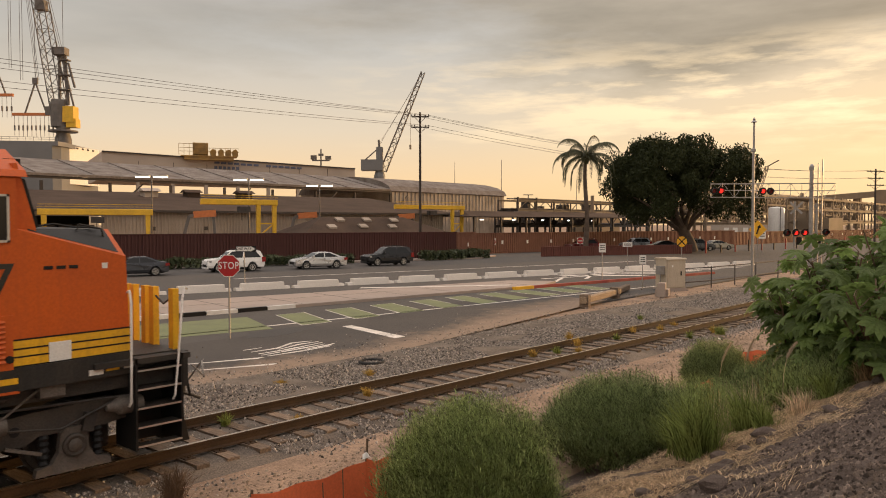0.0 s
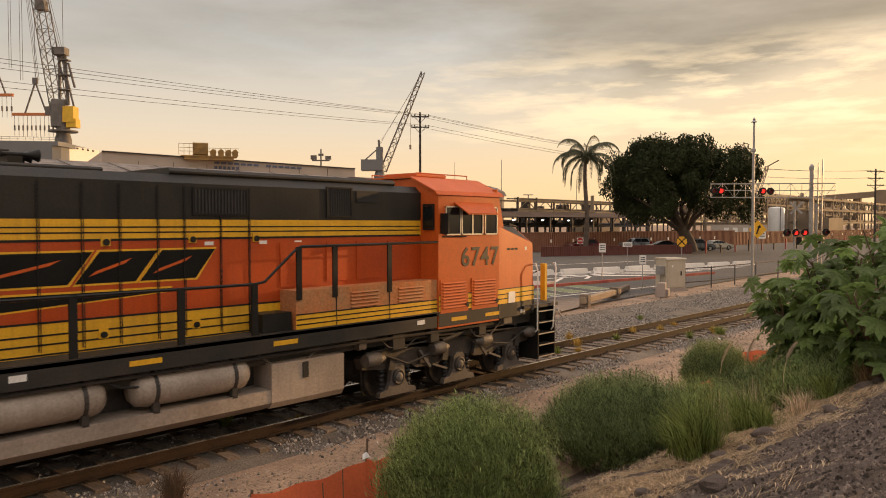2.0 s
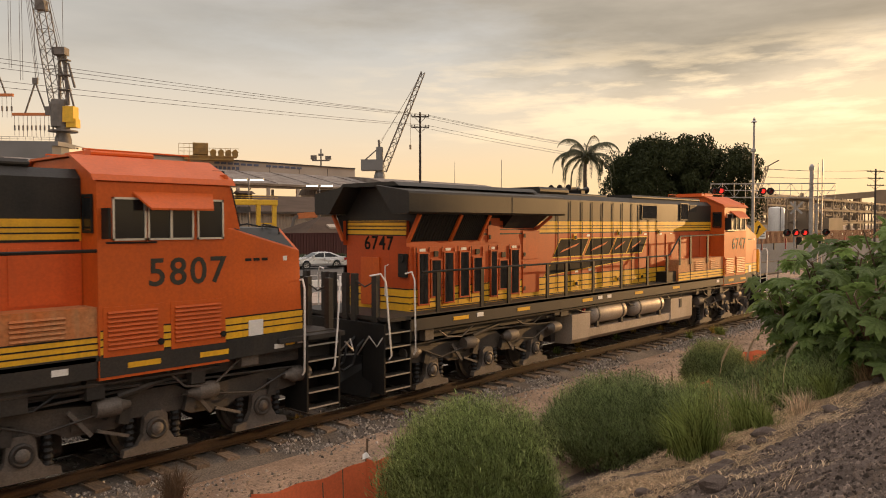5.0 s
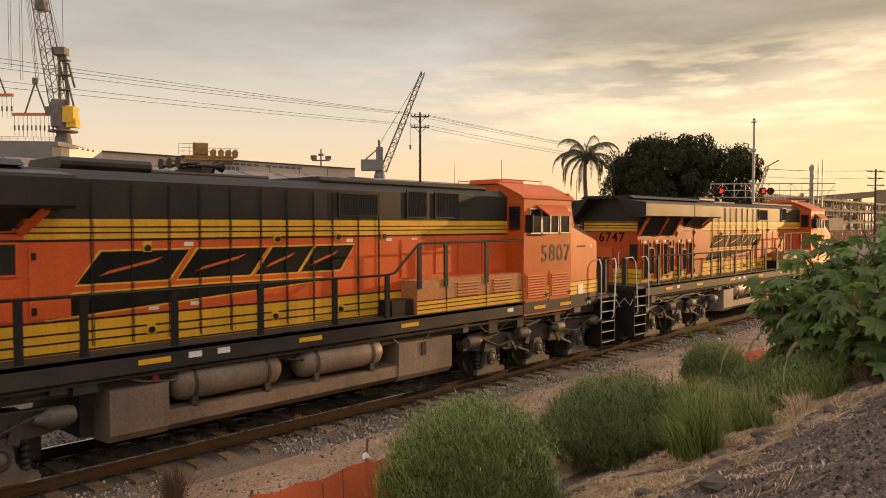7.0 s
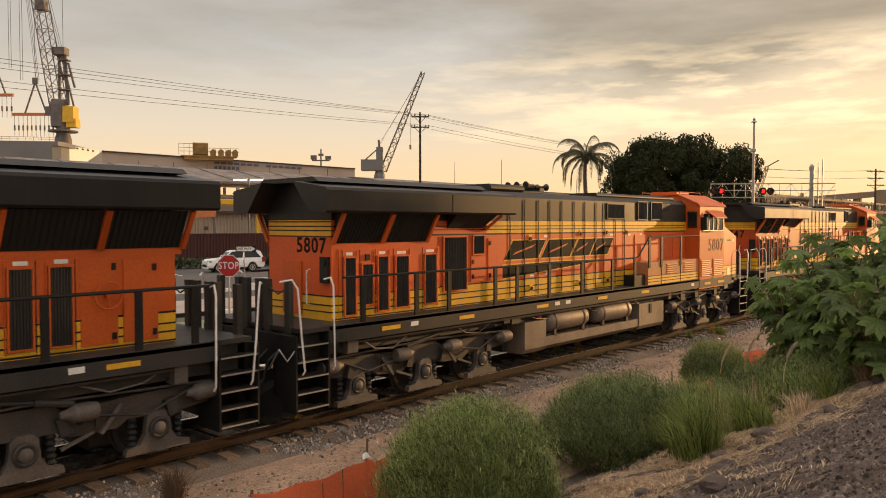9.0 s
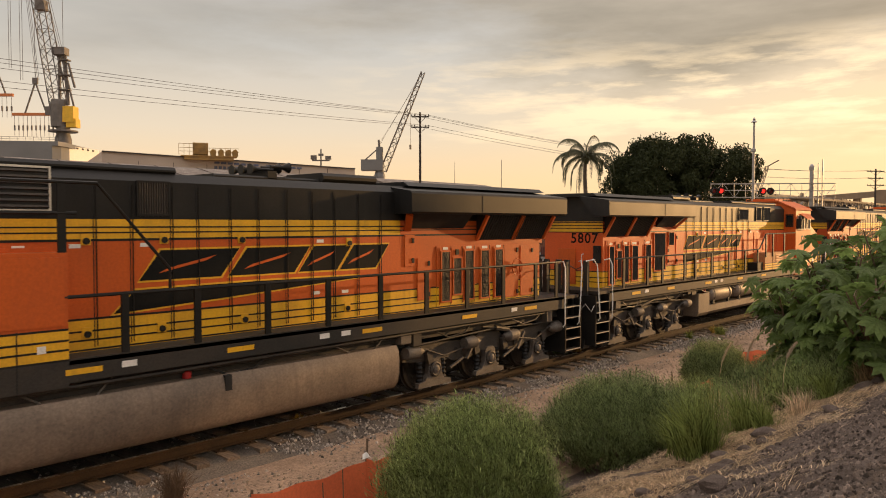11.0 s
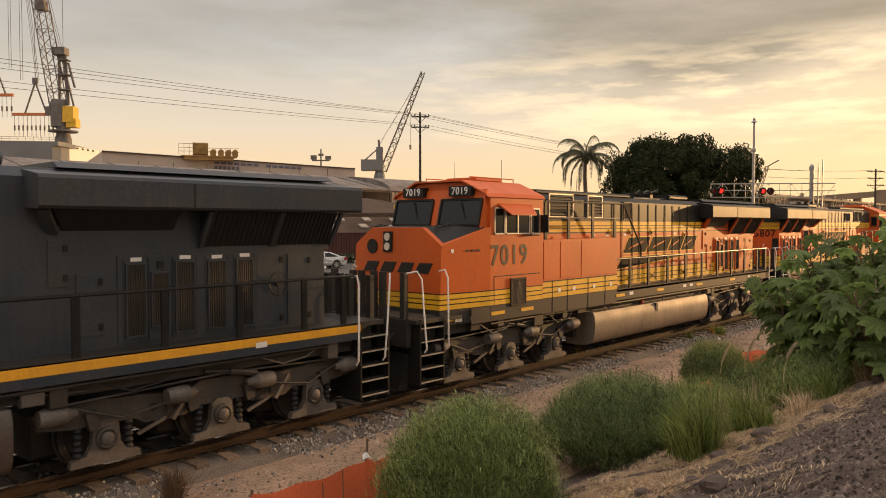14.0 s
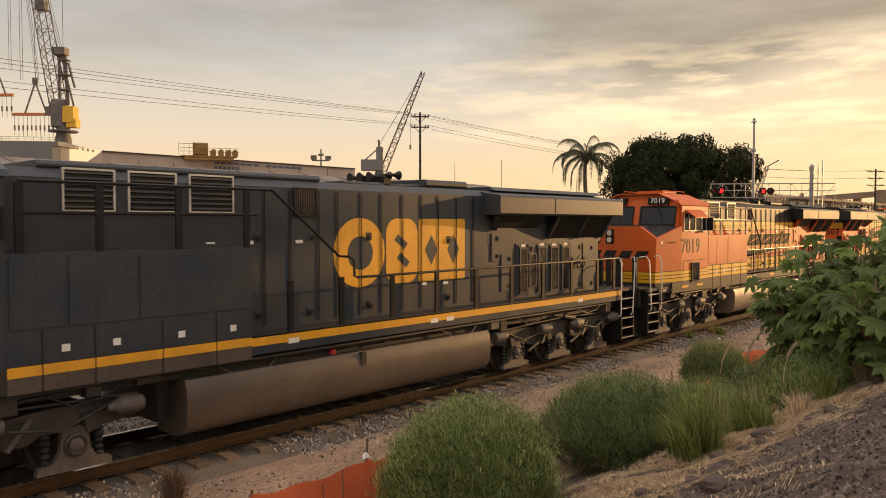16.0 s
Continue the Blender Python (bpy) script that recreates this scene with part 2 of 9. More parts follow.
            me.set_sharp_from_angle(angle=radians(38))
        me.update()
        return me


def part(name, sh, material, parent=None, label="", smooth=False, mesh=None):
    ob = new(name, mesh or sh.mesh(name, material, smooth))
    if parent:
        ob.parent = parent
    if label:
        ob["label"] = label
    return ob


def thing(name, label, category, m=None, group="", kind=""):
    ob = new(name)
    ob.matrix_world = m or Matrix()
    return tagged(ob, label, category, group, kind)


def single(name, sh, material, label, category="", group="", kind="", m=None, smooth=False):
    ob = new(name, sh.mesh(name, material, smooth))
    if m:
        ob.matrix_world = m
    return tagged(ob, label, category, group, kind)


def text_mesh(body, size, material, depth=0.004, squeeze=1.0, slant=0.0):
    cu = bpy.data.curves.new("lettering", "FONT")
    cu.body, cu.size, cu.extrude, cu.align_x, cu.align_y, cu.offset, cu.shear = body, size, depth, "CENTER", "CENTER", size * 0.012, slant
    cu.resolution_u, cu.space_character = 3, 1.12
    ob = new("lettering", cu)
    me = bpy.data.meshes.new_from_object(ob)
    bpy.data.objects.remove(ob)
    bpy.data.curves.remove(cu)
    me.transform(Matrix.Diagonal((squeeze, 1, 1, 1)))
    me.materials.clear()
    me.materials.append(material)
    return me


# ---- ground ----
GROUND = mat("dry_dirt", (0.35, 0.245, 0.17), 0.95, 0, 0.6, 0.9, 26, 1.0, tint=(0.17, 0.122, 0.09), spec=0.2)
BALLAST = mat("grey_ballast", (0.175, 0.145, 0.117), 0.95, 0, 0.7, 1.2, 32, 1.0, tint=(0.075, 0.062, 0.052), spec=0.25)
ASPHALT = mat("worn_asphalt", (0.070, 0.065, 0.061), 0.85, 0, 0.25, 0.25, 60, 0.3, tint=(0.12, 0.106, 0.093), spec=0.3)
CONCRETE = mat("pale_concrete", (0.36, 0.295, 0.25), 0.85, 0, 0.2, 0.4, 40, 0.2, tint=(0.26, 0.21, 0.18), spec=0.3)
LANE_GREEN = mat("faded_green_lane_paint", (0.165, 0.19, 0.078), 0.8, 0, 0.35, 1.2, 30, 0.15, tint=(0.13, 0.145, 0.09))
LINE_WHITE = mat("worn_white_line_paint", (0.75, 0.70, 0.63), 0.75, 0, 0.3, 2.0, 30, 0.1, tint=(0.3, 0.28, 0.25))
KERB_RED = mat("red_kerb_paint", (0.32, 0.05, 0.04), 0.7, 0, 0.3, 2, 30, 0.1)
BANK = mat("dark_bank_soil", (0.14, 0.108, 0.09), 0.95, 0, 0.8, 2.4, 110, 1.0, tint=(0.05, 0.037, 0.029), spec=0.2)
ROAD_Z = -0.25


def smooth01(a, b, v):
    t = max(0.0, min(1.0, (v - a) / (b - a)))
    return t * t * (3 - 2 * t)


def land(x, y):
    """Height of the land: flat by the track, a bank up to the path on the near side."""
    z = -0.33
    z += 2.28 * max(0.0, min(1.0, (-4.9 - y) / 6.0)) ** 1.35
    near = smooth01(-4.5, -7.0, y) * (1 - smooth01(-10.7, -11.3, y))
    z += near * (noise.noise(Vector((x * 0.55, y * 0.55, 1.7))) * 0.07 + noise.noise(Vector((x * 2.1, y * 2.1, 0.3))) * 0.035)
    if -12.5 < y < -7.0 and -2 < x < 22:
        z += (noise.noise(Vector((x * 1.7, y * 1.7, 2.2))) * 0.06 + noise.noise(Vector((x * 5.5, y * 5.5, 2.2))) * 0.04 + noise.noise(Vector((x * 13, y * 13, 5.2))) * 0.03) * smooth01(-11.0, -10.6, y)
    return z


def ground_sheet():
    def steps(pairs):
        out = []
        for a, b, s in pairs:
            n = max(1, round((b - a) / s))
            out += [a + (b - a) * i / n for i in range(n)]
        return out
    xs = steps([(-1500, -200, 260), (-200, -30, 17), (-30, 0, 1.0), (0, 16, 0.09), (16, 45, 0.5), (45, 200, 12), (200, 2600, 300)]) + [2600]
    ys = steps([(-900, -60, 140), (-60, -14, 4), (-14, -4, 0.09), (-4, 5, 0.5), (5, 60, 5), (60, 2600, 250)]) + [2600]
    me = bpy.data.meshes.new("ground")
    nx, ny = len(xs), len(ys)
    vs = [(x, y, land(x, y)) for x in xs for y in ys]
    fs = [(i * ny + j, (i + 1) * ny + j, (i + 1) * ny + j + 1, i * ny + j + 1) for i in range(nx - 1) for j in range(ny - 1)]
    me.from_pydata(vs, [], fs)
    me.materials.append(GROUND)
    me.materials.append(BANK)
    cent = [(xs[i] + xs[min(i + 1, nx - 1)]) / 2 for i in range(nx - 1) for j in range(ny - 1)], [(ys[j] + ys[min(j + 1, ny - 1)]) / 2 for i in range(nx - 1) for j in range(ny - 1)]
    idx = [1 if (cy < -5.7 + noise.noise(Vector((cx * 0.9, cy * 0.9, 8))) * 0.7 - 0.07 * (cx - 5) and -40 < cy and -5 < cx < 45) else 0 for cx, cy in zip(*cent)]
    me.polygons.foreach_set("material_index", idx)
    me.shade_smooth()
    ob = new("ground", me)
    return tagged(ob, "dry brown dirt ground rising to a bank", "ground", kind="structure")


ground_sheet()


def slab(name, pts, z0, z1, material, label, category="road"):
    return single(name, Shape().prism_z(pts, z0, z1), material, label, category, kind="structure")


# street and lots beyond the track
slab("road", [(-60, 24), (10, 5.2), (15.5, 4.6), (29, 7.0), (60, 8.4), (300, 8.4), (300, 75), (30, 75), (-60, 75)], -0.5, ROAD_Z, ASPHALT, "worn grey asphalt street with painted lines")
slab("pavement", [(-20, 21.5), (16.3, 16.9), (38.9, 14.5), (42, 15.6), (40.4, 18.2), (19.0, 22.0), (-20, 28.0)], -0.4, ROAD_Z + 0.14, CONCRETE, "pale concrete traffic island slab", "pavement")
slab("pavement_2", [(-30, 66), (30, 51.5), (52, 45.0), (66, 41.5), (72, 44), (74, 52), (30, 75), (-30, 75)], -0.4, ROAD_Z + 0.13, CONCRETE, "pale concrete pavement below the wall", "pavement")
slab("pavement_3", [(-4, -10.95), (30, -12.2), (30, -14.5), (-4, -14.5)], 1.0, 1.965, ASPHALT, "grey asphalt footpath on the bank", "pavement")


def wash_material():
    """Asphalt under a thin, blotchy cover of dirt that the sheet's dirt layer gives."""
    m = mat("dirt_over_asphalt", (0.070, 0.065, 0.061), 0.9, 0, 0.25, 0.25, 60, 0.35, tint=(0.12, 0.106, 0.093), spec=0.2)
    nt = m.node_tree
    N, L = nt.nodes.new, nt.links.new
    b = nt.nodes["Principled BSDF"]
    src = b.inputs["Base Color"].links[0].from_socket
    at, tc, n1, n2 = N("ShaderNodeAttribute"), N("ShaderNodeTexCoord"), N("ShaderNodeTexNoise"), N("ShaderNodeTexNoise")
    at.attribute_name = "dirt"
    for n, sc in ((n1, 1.3), (n2, 14.0)):
        n.inputs["Scale"].default_value, n.inputs["Detail"].default_value, n.inputs["Roughness"].default_value = sc, 7, 0.65
        L(tc.outputs["Object"], n.inputs["Vector"])
    add, rng, mx, cr = N("ShaderNodeMath"), N("ShaderNodeMapRange"), N("ShaderNodeMix"), N("ShaderNodeMix")
    add.operation = "ADD"
    L(at.outputs["Fac"], add.inputs[0])
    L(n1.outputs[0], add.inputs[1])
    rng.inputs[1].default_value, rng.inputs[2].default_value = 0.72, 1.28
    L(add.outputs[0], rng.inputs[0])
    cr.data_type = mx.data_type = "RGBA"
    cr.inputs[6].default_value, cr.inputs[7].default_value = (0.16, 0.12, 0.09, 1), (0.36, 0.265, 0.19, 1)
    L(n2.outputs[0], cr.inputs[0])
    L(rng.outputs[0], mx.inputs[0])
    L(src, mx.inputs[6])
    L(cr.outputs[2], mx.inputs[7])
    L(mx.outputs[2], b.inputs["Base Color"])
    return m


def verge():
    """Dirt washed over the road edge, thinning out towards the lanes."""
    xs = [9.5 + 0.4 * i for i in range(63)]
    rows = 22
    vs, fs, dirt = [], [], []
    for x in xs:
        low = 4.4 + max(0.0, x - 17) * 0.17
        for j in range(rows):
            u = j / (rows - 1)
            y = low + u * 6.0
            reach = 1.9 + 1.2 * smooth01(17, 27, x) + 0.7 * noise.noise(Vector((x * 0.35, 0, 4)))
            vs.append((x, y, ROAD_Z + 0.004))
            dirt.append(max(0.0, min(1.0, 1.0 - (y - low) / reach * 0.8)) if y - low < reach * 1.25 else 0.0)
    for i in range(len(xs) - 1):
        fs += [(i * rows + j, (i + 1) * rows + j, (i + 1) * rows + j + 1, i * rows + j + 1) for j in range(rows - 1)]
    me = bpy.data.meshes.new("dirt_verge")
    me.from_pydata(vs, [], fs)
    me.attributes.new("dirt", "FLOAT", "POINT").data.foreach_set("value", dirt)
    me.materials.append(wash_material())
    tagged(new("dirt_verge", me), "brown dirt washed over the road edge", "dirt", kind="structure")


verge()


def slab_joints():
    """Open joints across the island slab and a darker asphalt patch in the lane."""
    dark = mat("dark_joint_filler", (0.045, 0.038, 0.034), 0.9, 0, 0.3)
    j = thing("slab_joints", "dark open joints across the concrete island", "joint", kind="structure")
    z = ROAD_Z + 0.142
    for i in range(11):
        x = 6.0 + i * 3.2
        y0, y1 = 17.0 - 0.105 * (x - 16.3) + 0.12, 21.9 - 0.17 * (x - 19.0)
        part("joint", Shape().prism_z([(x, y0), (x + 0.05, y0), (x + 0.75, y1), (x + 0.70, y1)], z - 0.01, z), dark, j)
    part("joint", Shape().prism_z([(-8, 23.05), (30, 18.05), (30, 18.1), (-8, 23.1)], z - 0.01, z), dark, j)
    fresh = mat("dark_patched_asphalt", (0.036, 0.034, 0.033), 0.8, 0, 0.3, 1.0, 40, 0.2, tint=(0.06, 0.055, 0.05))
    slab("asphalt_patch", [(14.6, 9.9), (15.6, 9.5), (16.9, 9.9), (18.0, 10.35), (18.3, 10.9), (17.2, 11.05), (15.4, 10.9)], -0.4, ROAD_Z + 0.007, fresh, "dark patched asphalt beside the green lane", "road patch")


slab_joints()


def kerb_blocks():
    """Black and white kerb of the island."""
    k = thing("kerb", "black and white painted concrete kerb of the island", "kerb")
    a, b = Vector((10.0, 17.62)), Vector((21.5, 16.4))
    d = (b - a) / 8
    ang = math.degrees(math.atan2(d.y, d.x))
    for i in range(8):
        c = a + d * (i + 0.5)
        part("kerb_block", Shape().cbox((c.x, c.y, ROAD_Z + 0.08), (d.length - 0.02, 0.2, 0.18), ang), WHITE if i % 2 else BLACK, k)
    a, b = Vector((36, 14.55)), Vector((58, 11.6))
    ang = math.degrees(math.atan2(b.y - a.y, b.x - a.x))
    for i in range(14):
        c = a + (b - a) * (i + 0.5) / 14
        part("kerb_block", Shape().cbox((c.x, c.y, ROAD_Z + 0.08), ((b - a).length / 14 - 0.02, 0.3, 0.18), ang), KERB_RED if i else SIGN_YELLOW, k)
    tagged(k, kind="structure")


kerb_blocks()


def paint(name, pts, material, label, z=ROAD_Z + 0.006):
    return single(name, Shape().prism_z(pts, z - 0.01, z), material, label, "road marking", kind="structure")


def markings():
    g = "faded green bicycle lane paint on asphalt"
    paint("lane_paint", [(8.0, 12.9), (16.6, 11.2), (18.0, 15.0), (9.5, 16.6)], LANE_GREEN, g)
    x = 18.0
    for i in range(9):
        y = 11.25 - 0.02 * (x - 18)
        paint("line_paint", [(x - 0.07, y - 0.04), (x + 1.39, y - 0.09), (x + 2.67, y + 3.34), (x + 1.21, y + 3.44)], LINE_WHITE, "thin white border of the green lane paint", ROAD_Z + 0.003)
        paint("lane_paint", [(x, y), (x + 1.35, y - 0.05), (x + 2.6, y + 3.3), (x + 1.25, y + 3.4)], LANE_GREEN, g)
        x += 2.65
    w = "worn white line paint on asphalt"
    paint("line_paint", [(18.75, 9.8), (19.2, 9.8), (18.5, 6.2), (18.0, 6.2)], LINE_WHITE, w)
    paint("line_paint", [(8.0, 12.75), (45, 9.35), (45, 9.5), (8.0, 12.9)], LINE_WHITE, w)
    paint("line_paint", [(29.5, 20.9), (29.9, 21.2), (37.5, 15.9), (37.0, 15.7)], LINE_WHITE, w, ROAD_Z + 0.15)
    paint("line_paint", [(30, 34.5), (75, 25.0), (75, 25.2), (30, 34.7)], LINE_WHITE, w)
    for i in range(5):
        a = 48 + i * 4.0
        paint("line_paint", [(a, 19.5 - i * 0.5), (a + 1.6, 19.3 - i * 0.5), (a + 5.5, 14.6 - i * 0.3), (a + 3.9, 14.8 - i * 0.3)], LINE_WHITE, w)
    for i in range(4):
        a = 42.5 + i * 2.0
        paint("line_paint", [(a, 18.3), (a + 6.0, 17.2), (a + 6.0, 17.45), (a, 18.6)] if i % 2 else [(a, 16.2), (a + 5, 18.6), (a + 5.4, 18.5), (a + 0.4, 16.1)], LINE_WHITE, w)
    # worn lettering stands as curved bars
    for bar in ([(13.12, 7.87), (13.82, 7.88)], [(13.1, 7.42), (14.07, 7.44), (14.98, 7.94), (15.69, 7.85)], [(13.95, 7.2), (15.0, 7.55), (15.8, 7.55)],
                [(13.06, 6.98), (14.11, 7.0), (15.75, 7.3)], [(12.99, 6.72), (14.47, 6.83), (15.6, 6.98)], [(13.02, 6.47), (14.15, 6.45), (15.5, 6.55)], [(14.5, 6.62), (15.5, 6.72), (15.95, 6.9)]):
        lo = [(x, y - (0.075 if 0 < i < len(bar) - 1 else 0.03)) for i, (x, y) in enumerate(bar)]
        hi = [(x + 0.03, y + (0.075 if 0 < i < len(bar) - 1 else 0.03)) for i, (x, y) in enumerate(bar)]
        paint("line_paint", lo + hi[::-1], LINE_WHITE, "worn white road lettering as bars on asphalt")
    paint("line_paint", [(10.3, 6.1), (10.7, 6.0), (12.6, 5.3), (12.3, 5.2)], LINE_WHITE, w)
    paint("line_paint", [(10.0, 7.3), (10.4, 7.2), (12.9, 6.4), (12.6, 6.3)], LINE_WHITE, w)


markings()


# ---- track ----
RAIL = mat("rusty_rail_steel", (0.036, 0.022, 0.013), 0.75, 0.0, 0.4, 3, 40, 0.15, tint=(0.065, 0.036, 0.018), spec=0.25)
RAIL_TOP = mat("polished_rail_head", (0.52, 0.44, 0.36), 0.28, 0.95, 0.15, 3, 40, 0.02)
TIE = mat("grey_weathered_timber", (0.20, 0.15, 0.11), 0.9, 0, 0.4, 3, 30, 0.5, tint=(0.06, 0.048, 0.04), stretch=(6, 1, 6), random_amount=0.35, spec=0.2)


BED = [(-2.0, -0.37), (-1.6, -0.315), (-1.2, -0.225), (1.35, -0.215), (2.6, -0.22), (4.6, -0.25), (6.2, -0.36)]


def bed_z(y):
    """Height of the ballast across the track."""
    for (a, u), (b, v) in zip(BED[:-1], BED[1:]):
        if a <= y <= b:
            return u + (v - u) * (y - a) / (b - a)
    return -0.33


def track():
    bed = Shape()
    n = 90
    xs = [-30 + i * (210 / n) for i in range(n + 1)]
    prof = BED
    for i in range(n):
        for j in range(len(prof) - 1):
            q = [(xs[i], *prof[j]), (xs[i + 1], *prof[j]), (xs[i + 1], *prof[j + 1]), (xs[i], *prof[j + 1])]
            bed.quad(*q)
    single("ballast_bed", bed, BALLAST, "grey crushed stone ballast bed under the rails", "ballast", kind="structure")
    t = thing("railway_track", "single railway track with rusty rails on timber ties", "railway track", kind="structure")
    for s in (-1, 1):
        y = 0.755 * s
        pr = [(y - 0.07, -0.175), (y + 0.07, -0.175), (y + 0.07, -0.16), (y + 0.012, -0.14), (y + 0.012, -0.05), (y + 0.036, -0.038), (y + 0.036, -0.004), (y - 0.036, -0.004), (y - 0.036, -0.038), (y - 0.012, -0.05), (y - 0.012, -0.14), (y - 0.07, -0.16)]
        r = part("rail", Shape().prism_x(pr, -60, 300), RAIL, t, "rusty steel rail with polished head")
        part("rail_head", Shape().box(-60, 300, y - 0.03, y + 0.03, -0.004, 0.0), RAIL_TOP, r)
    tie_mesh = Shape().bevel_box(-0.115, 0.115, -1.3, 1.3, -0.12, 0.0, 0.012).mesh("tie", TIE)
    plate = Shape()
    for s in (-1, 1):
        plate.box(-0.09, 0.09, 0.755 * s - 0.18, 0.755 * s + 0.18, -0.005, 0.012)
        for d in (-0.12, 0.12):
            plate.box(-0.02, 0.02, 0.755 * s + d - 0.015, 0.755 * s + d + 0.015, 0.0, 0.04)
    pm = plate.mesh("tie_plate", RAIL)
    x = -12.0
    rnd = random.Random(4)
    while x < 100:
        o = part("tie", None, None, t, mesh=tie_mesh)
        o.matrix_local = pose(x + rnd.uniform(-0.05, 0.05), rnd.uniform(-0.08, 0.08), -0.183 + rnd.uniform(-0.018, 0.006), 0, rnd.uniform(-1, 1), rnd.uniform(-2, 2))
        part("tie_plate", None, None, o, mesh=pm)
        x += 0.54


track()


def stones():
    """Loose ballast stones beside and between the rails."""
    rnd = random.Random(8)
    sh = Shape()
    for i in range(85000):
        u = rnd.random()
        x = -3 + 52 * rnd.random() ** 1.25
        if u < 0.17:
            y = -1.15 - abs(rnd.gauss(0, 0.5))
        elif u < 0.27:
            y = rnd.uniform(-1.3, 1.3)
        else:
            y = 1.2 + abs(rnd.gauss(0, 2.3))
        if abs(abs(y) - 0.755) < 0.1:
            continue
        z = max(bed_z(y), -0.33 if y < 0 else ROAD_Z) - 0.006
        r = 0.014 + 0.03 * rnd.random() ** 1.6
        if noise.noise(Vector((x * 0.8, y * 0.8, 3.3))) < -0.28 or (y > 4.2 and rnd.random() < 0.5):
            continue
        a = rnd.uniform(0, 6.28)
        p = [(x + r * math.cos(a + k * 2.09) * rnd.uniform(0.7, 1.2), y + r * math.sin(a + k * 2.09) * rnd.uniform(0.7, 1.2), z) for k in range(3)]
        q = [(x + (px - x) * 0.45, y + (py - y) * 0.45, z + r * rnd.uniform(0.6, 1.2)) for px, py, _ in p]
        sh.add(p + q, [(0, 1, 4, 3), (1, 2, 5, 4), (2, 0, 3, 5), (3, 4, 5)])
    m = mat("ballast_stone", (0.28, 0.245, 0.21), 0.85, 0, 0.3, 20, 60, 0.2, tint=(0.12, 0.108, 0.1), spec=0.25)
    nt = m.node_tree
    g = nt.nodes.new("ShaderNodeNewGeometry")
    mul = nt.nodes.new("ShaderNodeMix")
    mul.data_type, mul.blend_type = "RGBA", "MULTIPLY"
    mul.inputs[0].default_value = 1.0
    rmp = nt.nodes.new("ShaderNodeMapRange")
    rmp.inputs[3].default_value, rmp.inputs[4].default_value = 0.15, 1.9
    nt.links.new(g.outputs["Random Per Island"], rmp.inputs[0])
    b = nt.nodes["Principled BSDF"]
    src = b.inputs["Base Color"].links[0].from_socket
    nt.links.new(src, mul.inputs[6])
    nt.links.new(rmp.outputs[0], mul.inputs[7])
    nt.links.new(mul.outputs[2], b.inputs["Base Color"])
    single("ballast_stones", sh, m, "loose grey ballast stones along the track", "stones", kind="stuff")


stones()


# ---- locomotives ----
SIDES = (-1, 1)
GALV_DULL = mat("dull_galvanised_rod", (0.35, 0.33, 0.30), 0.5, 0.4, 0.2)


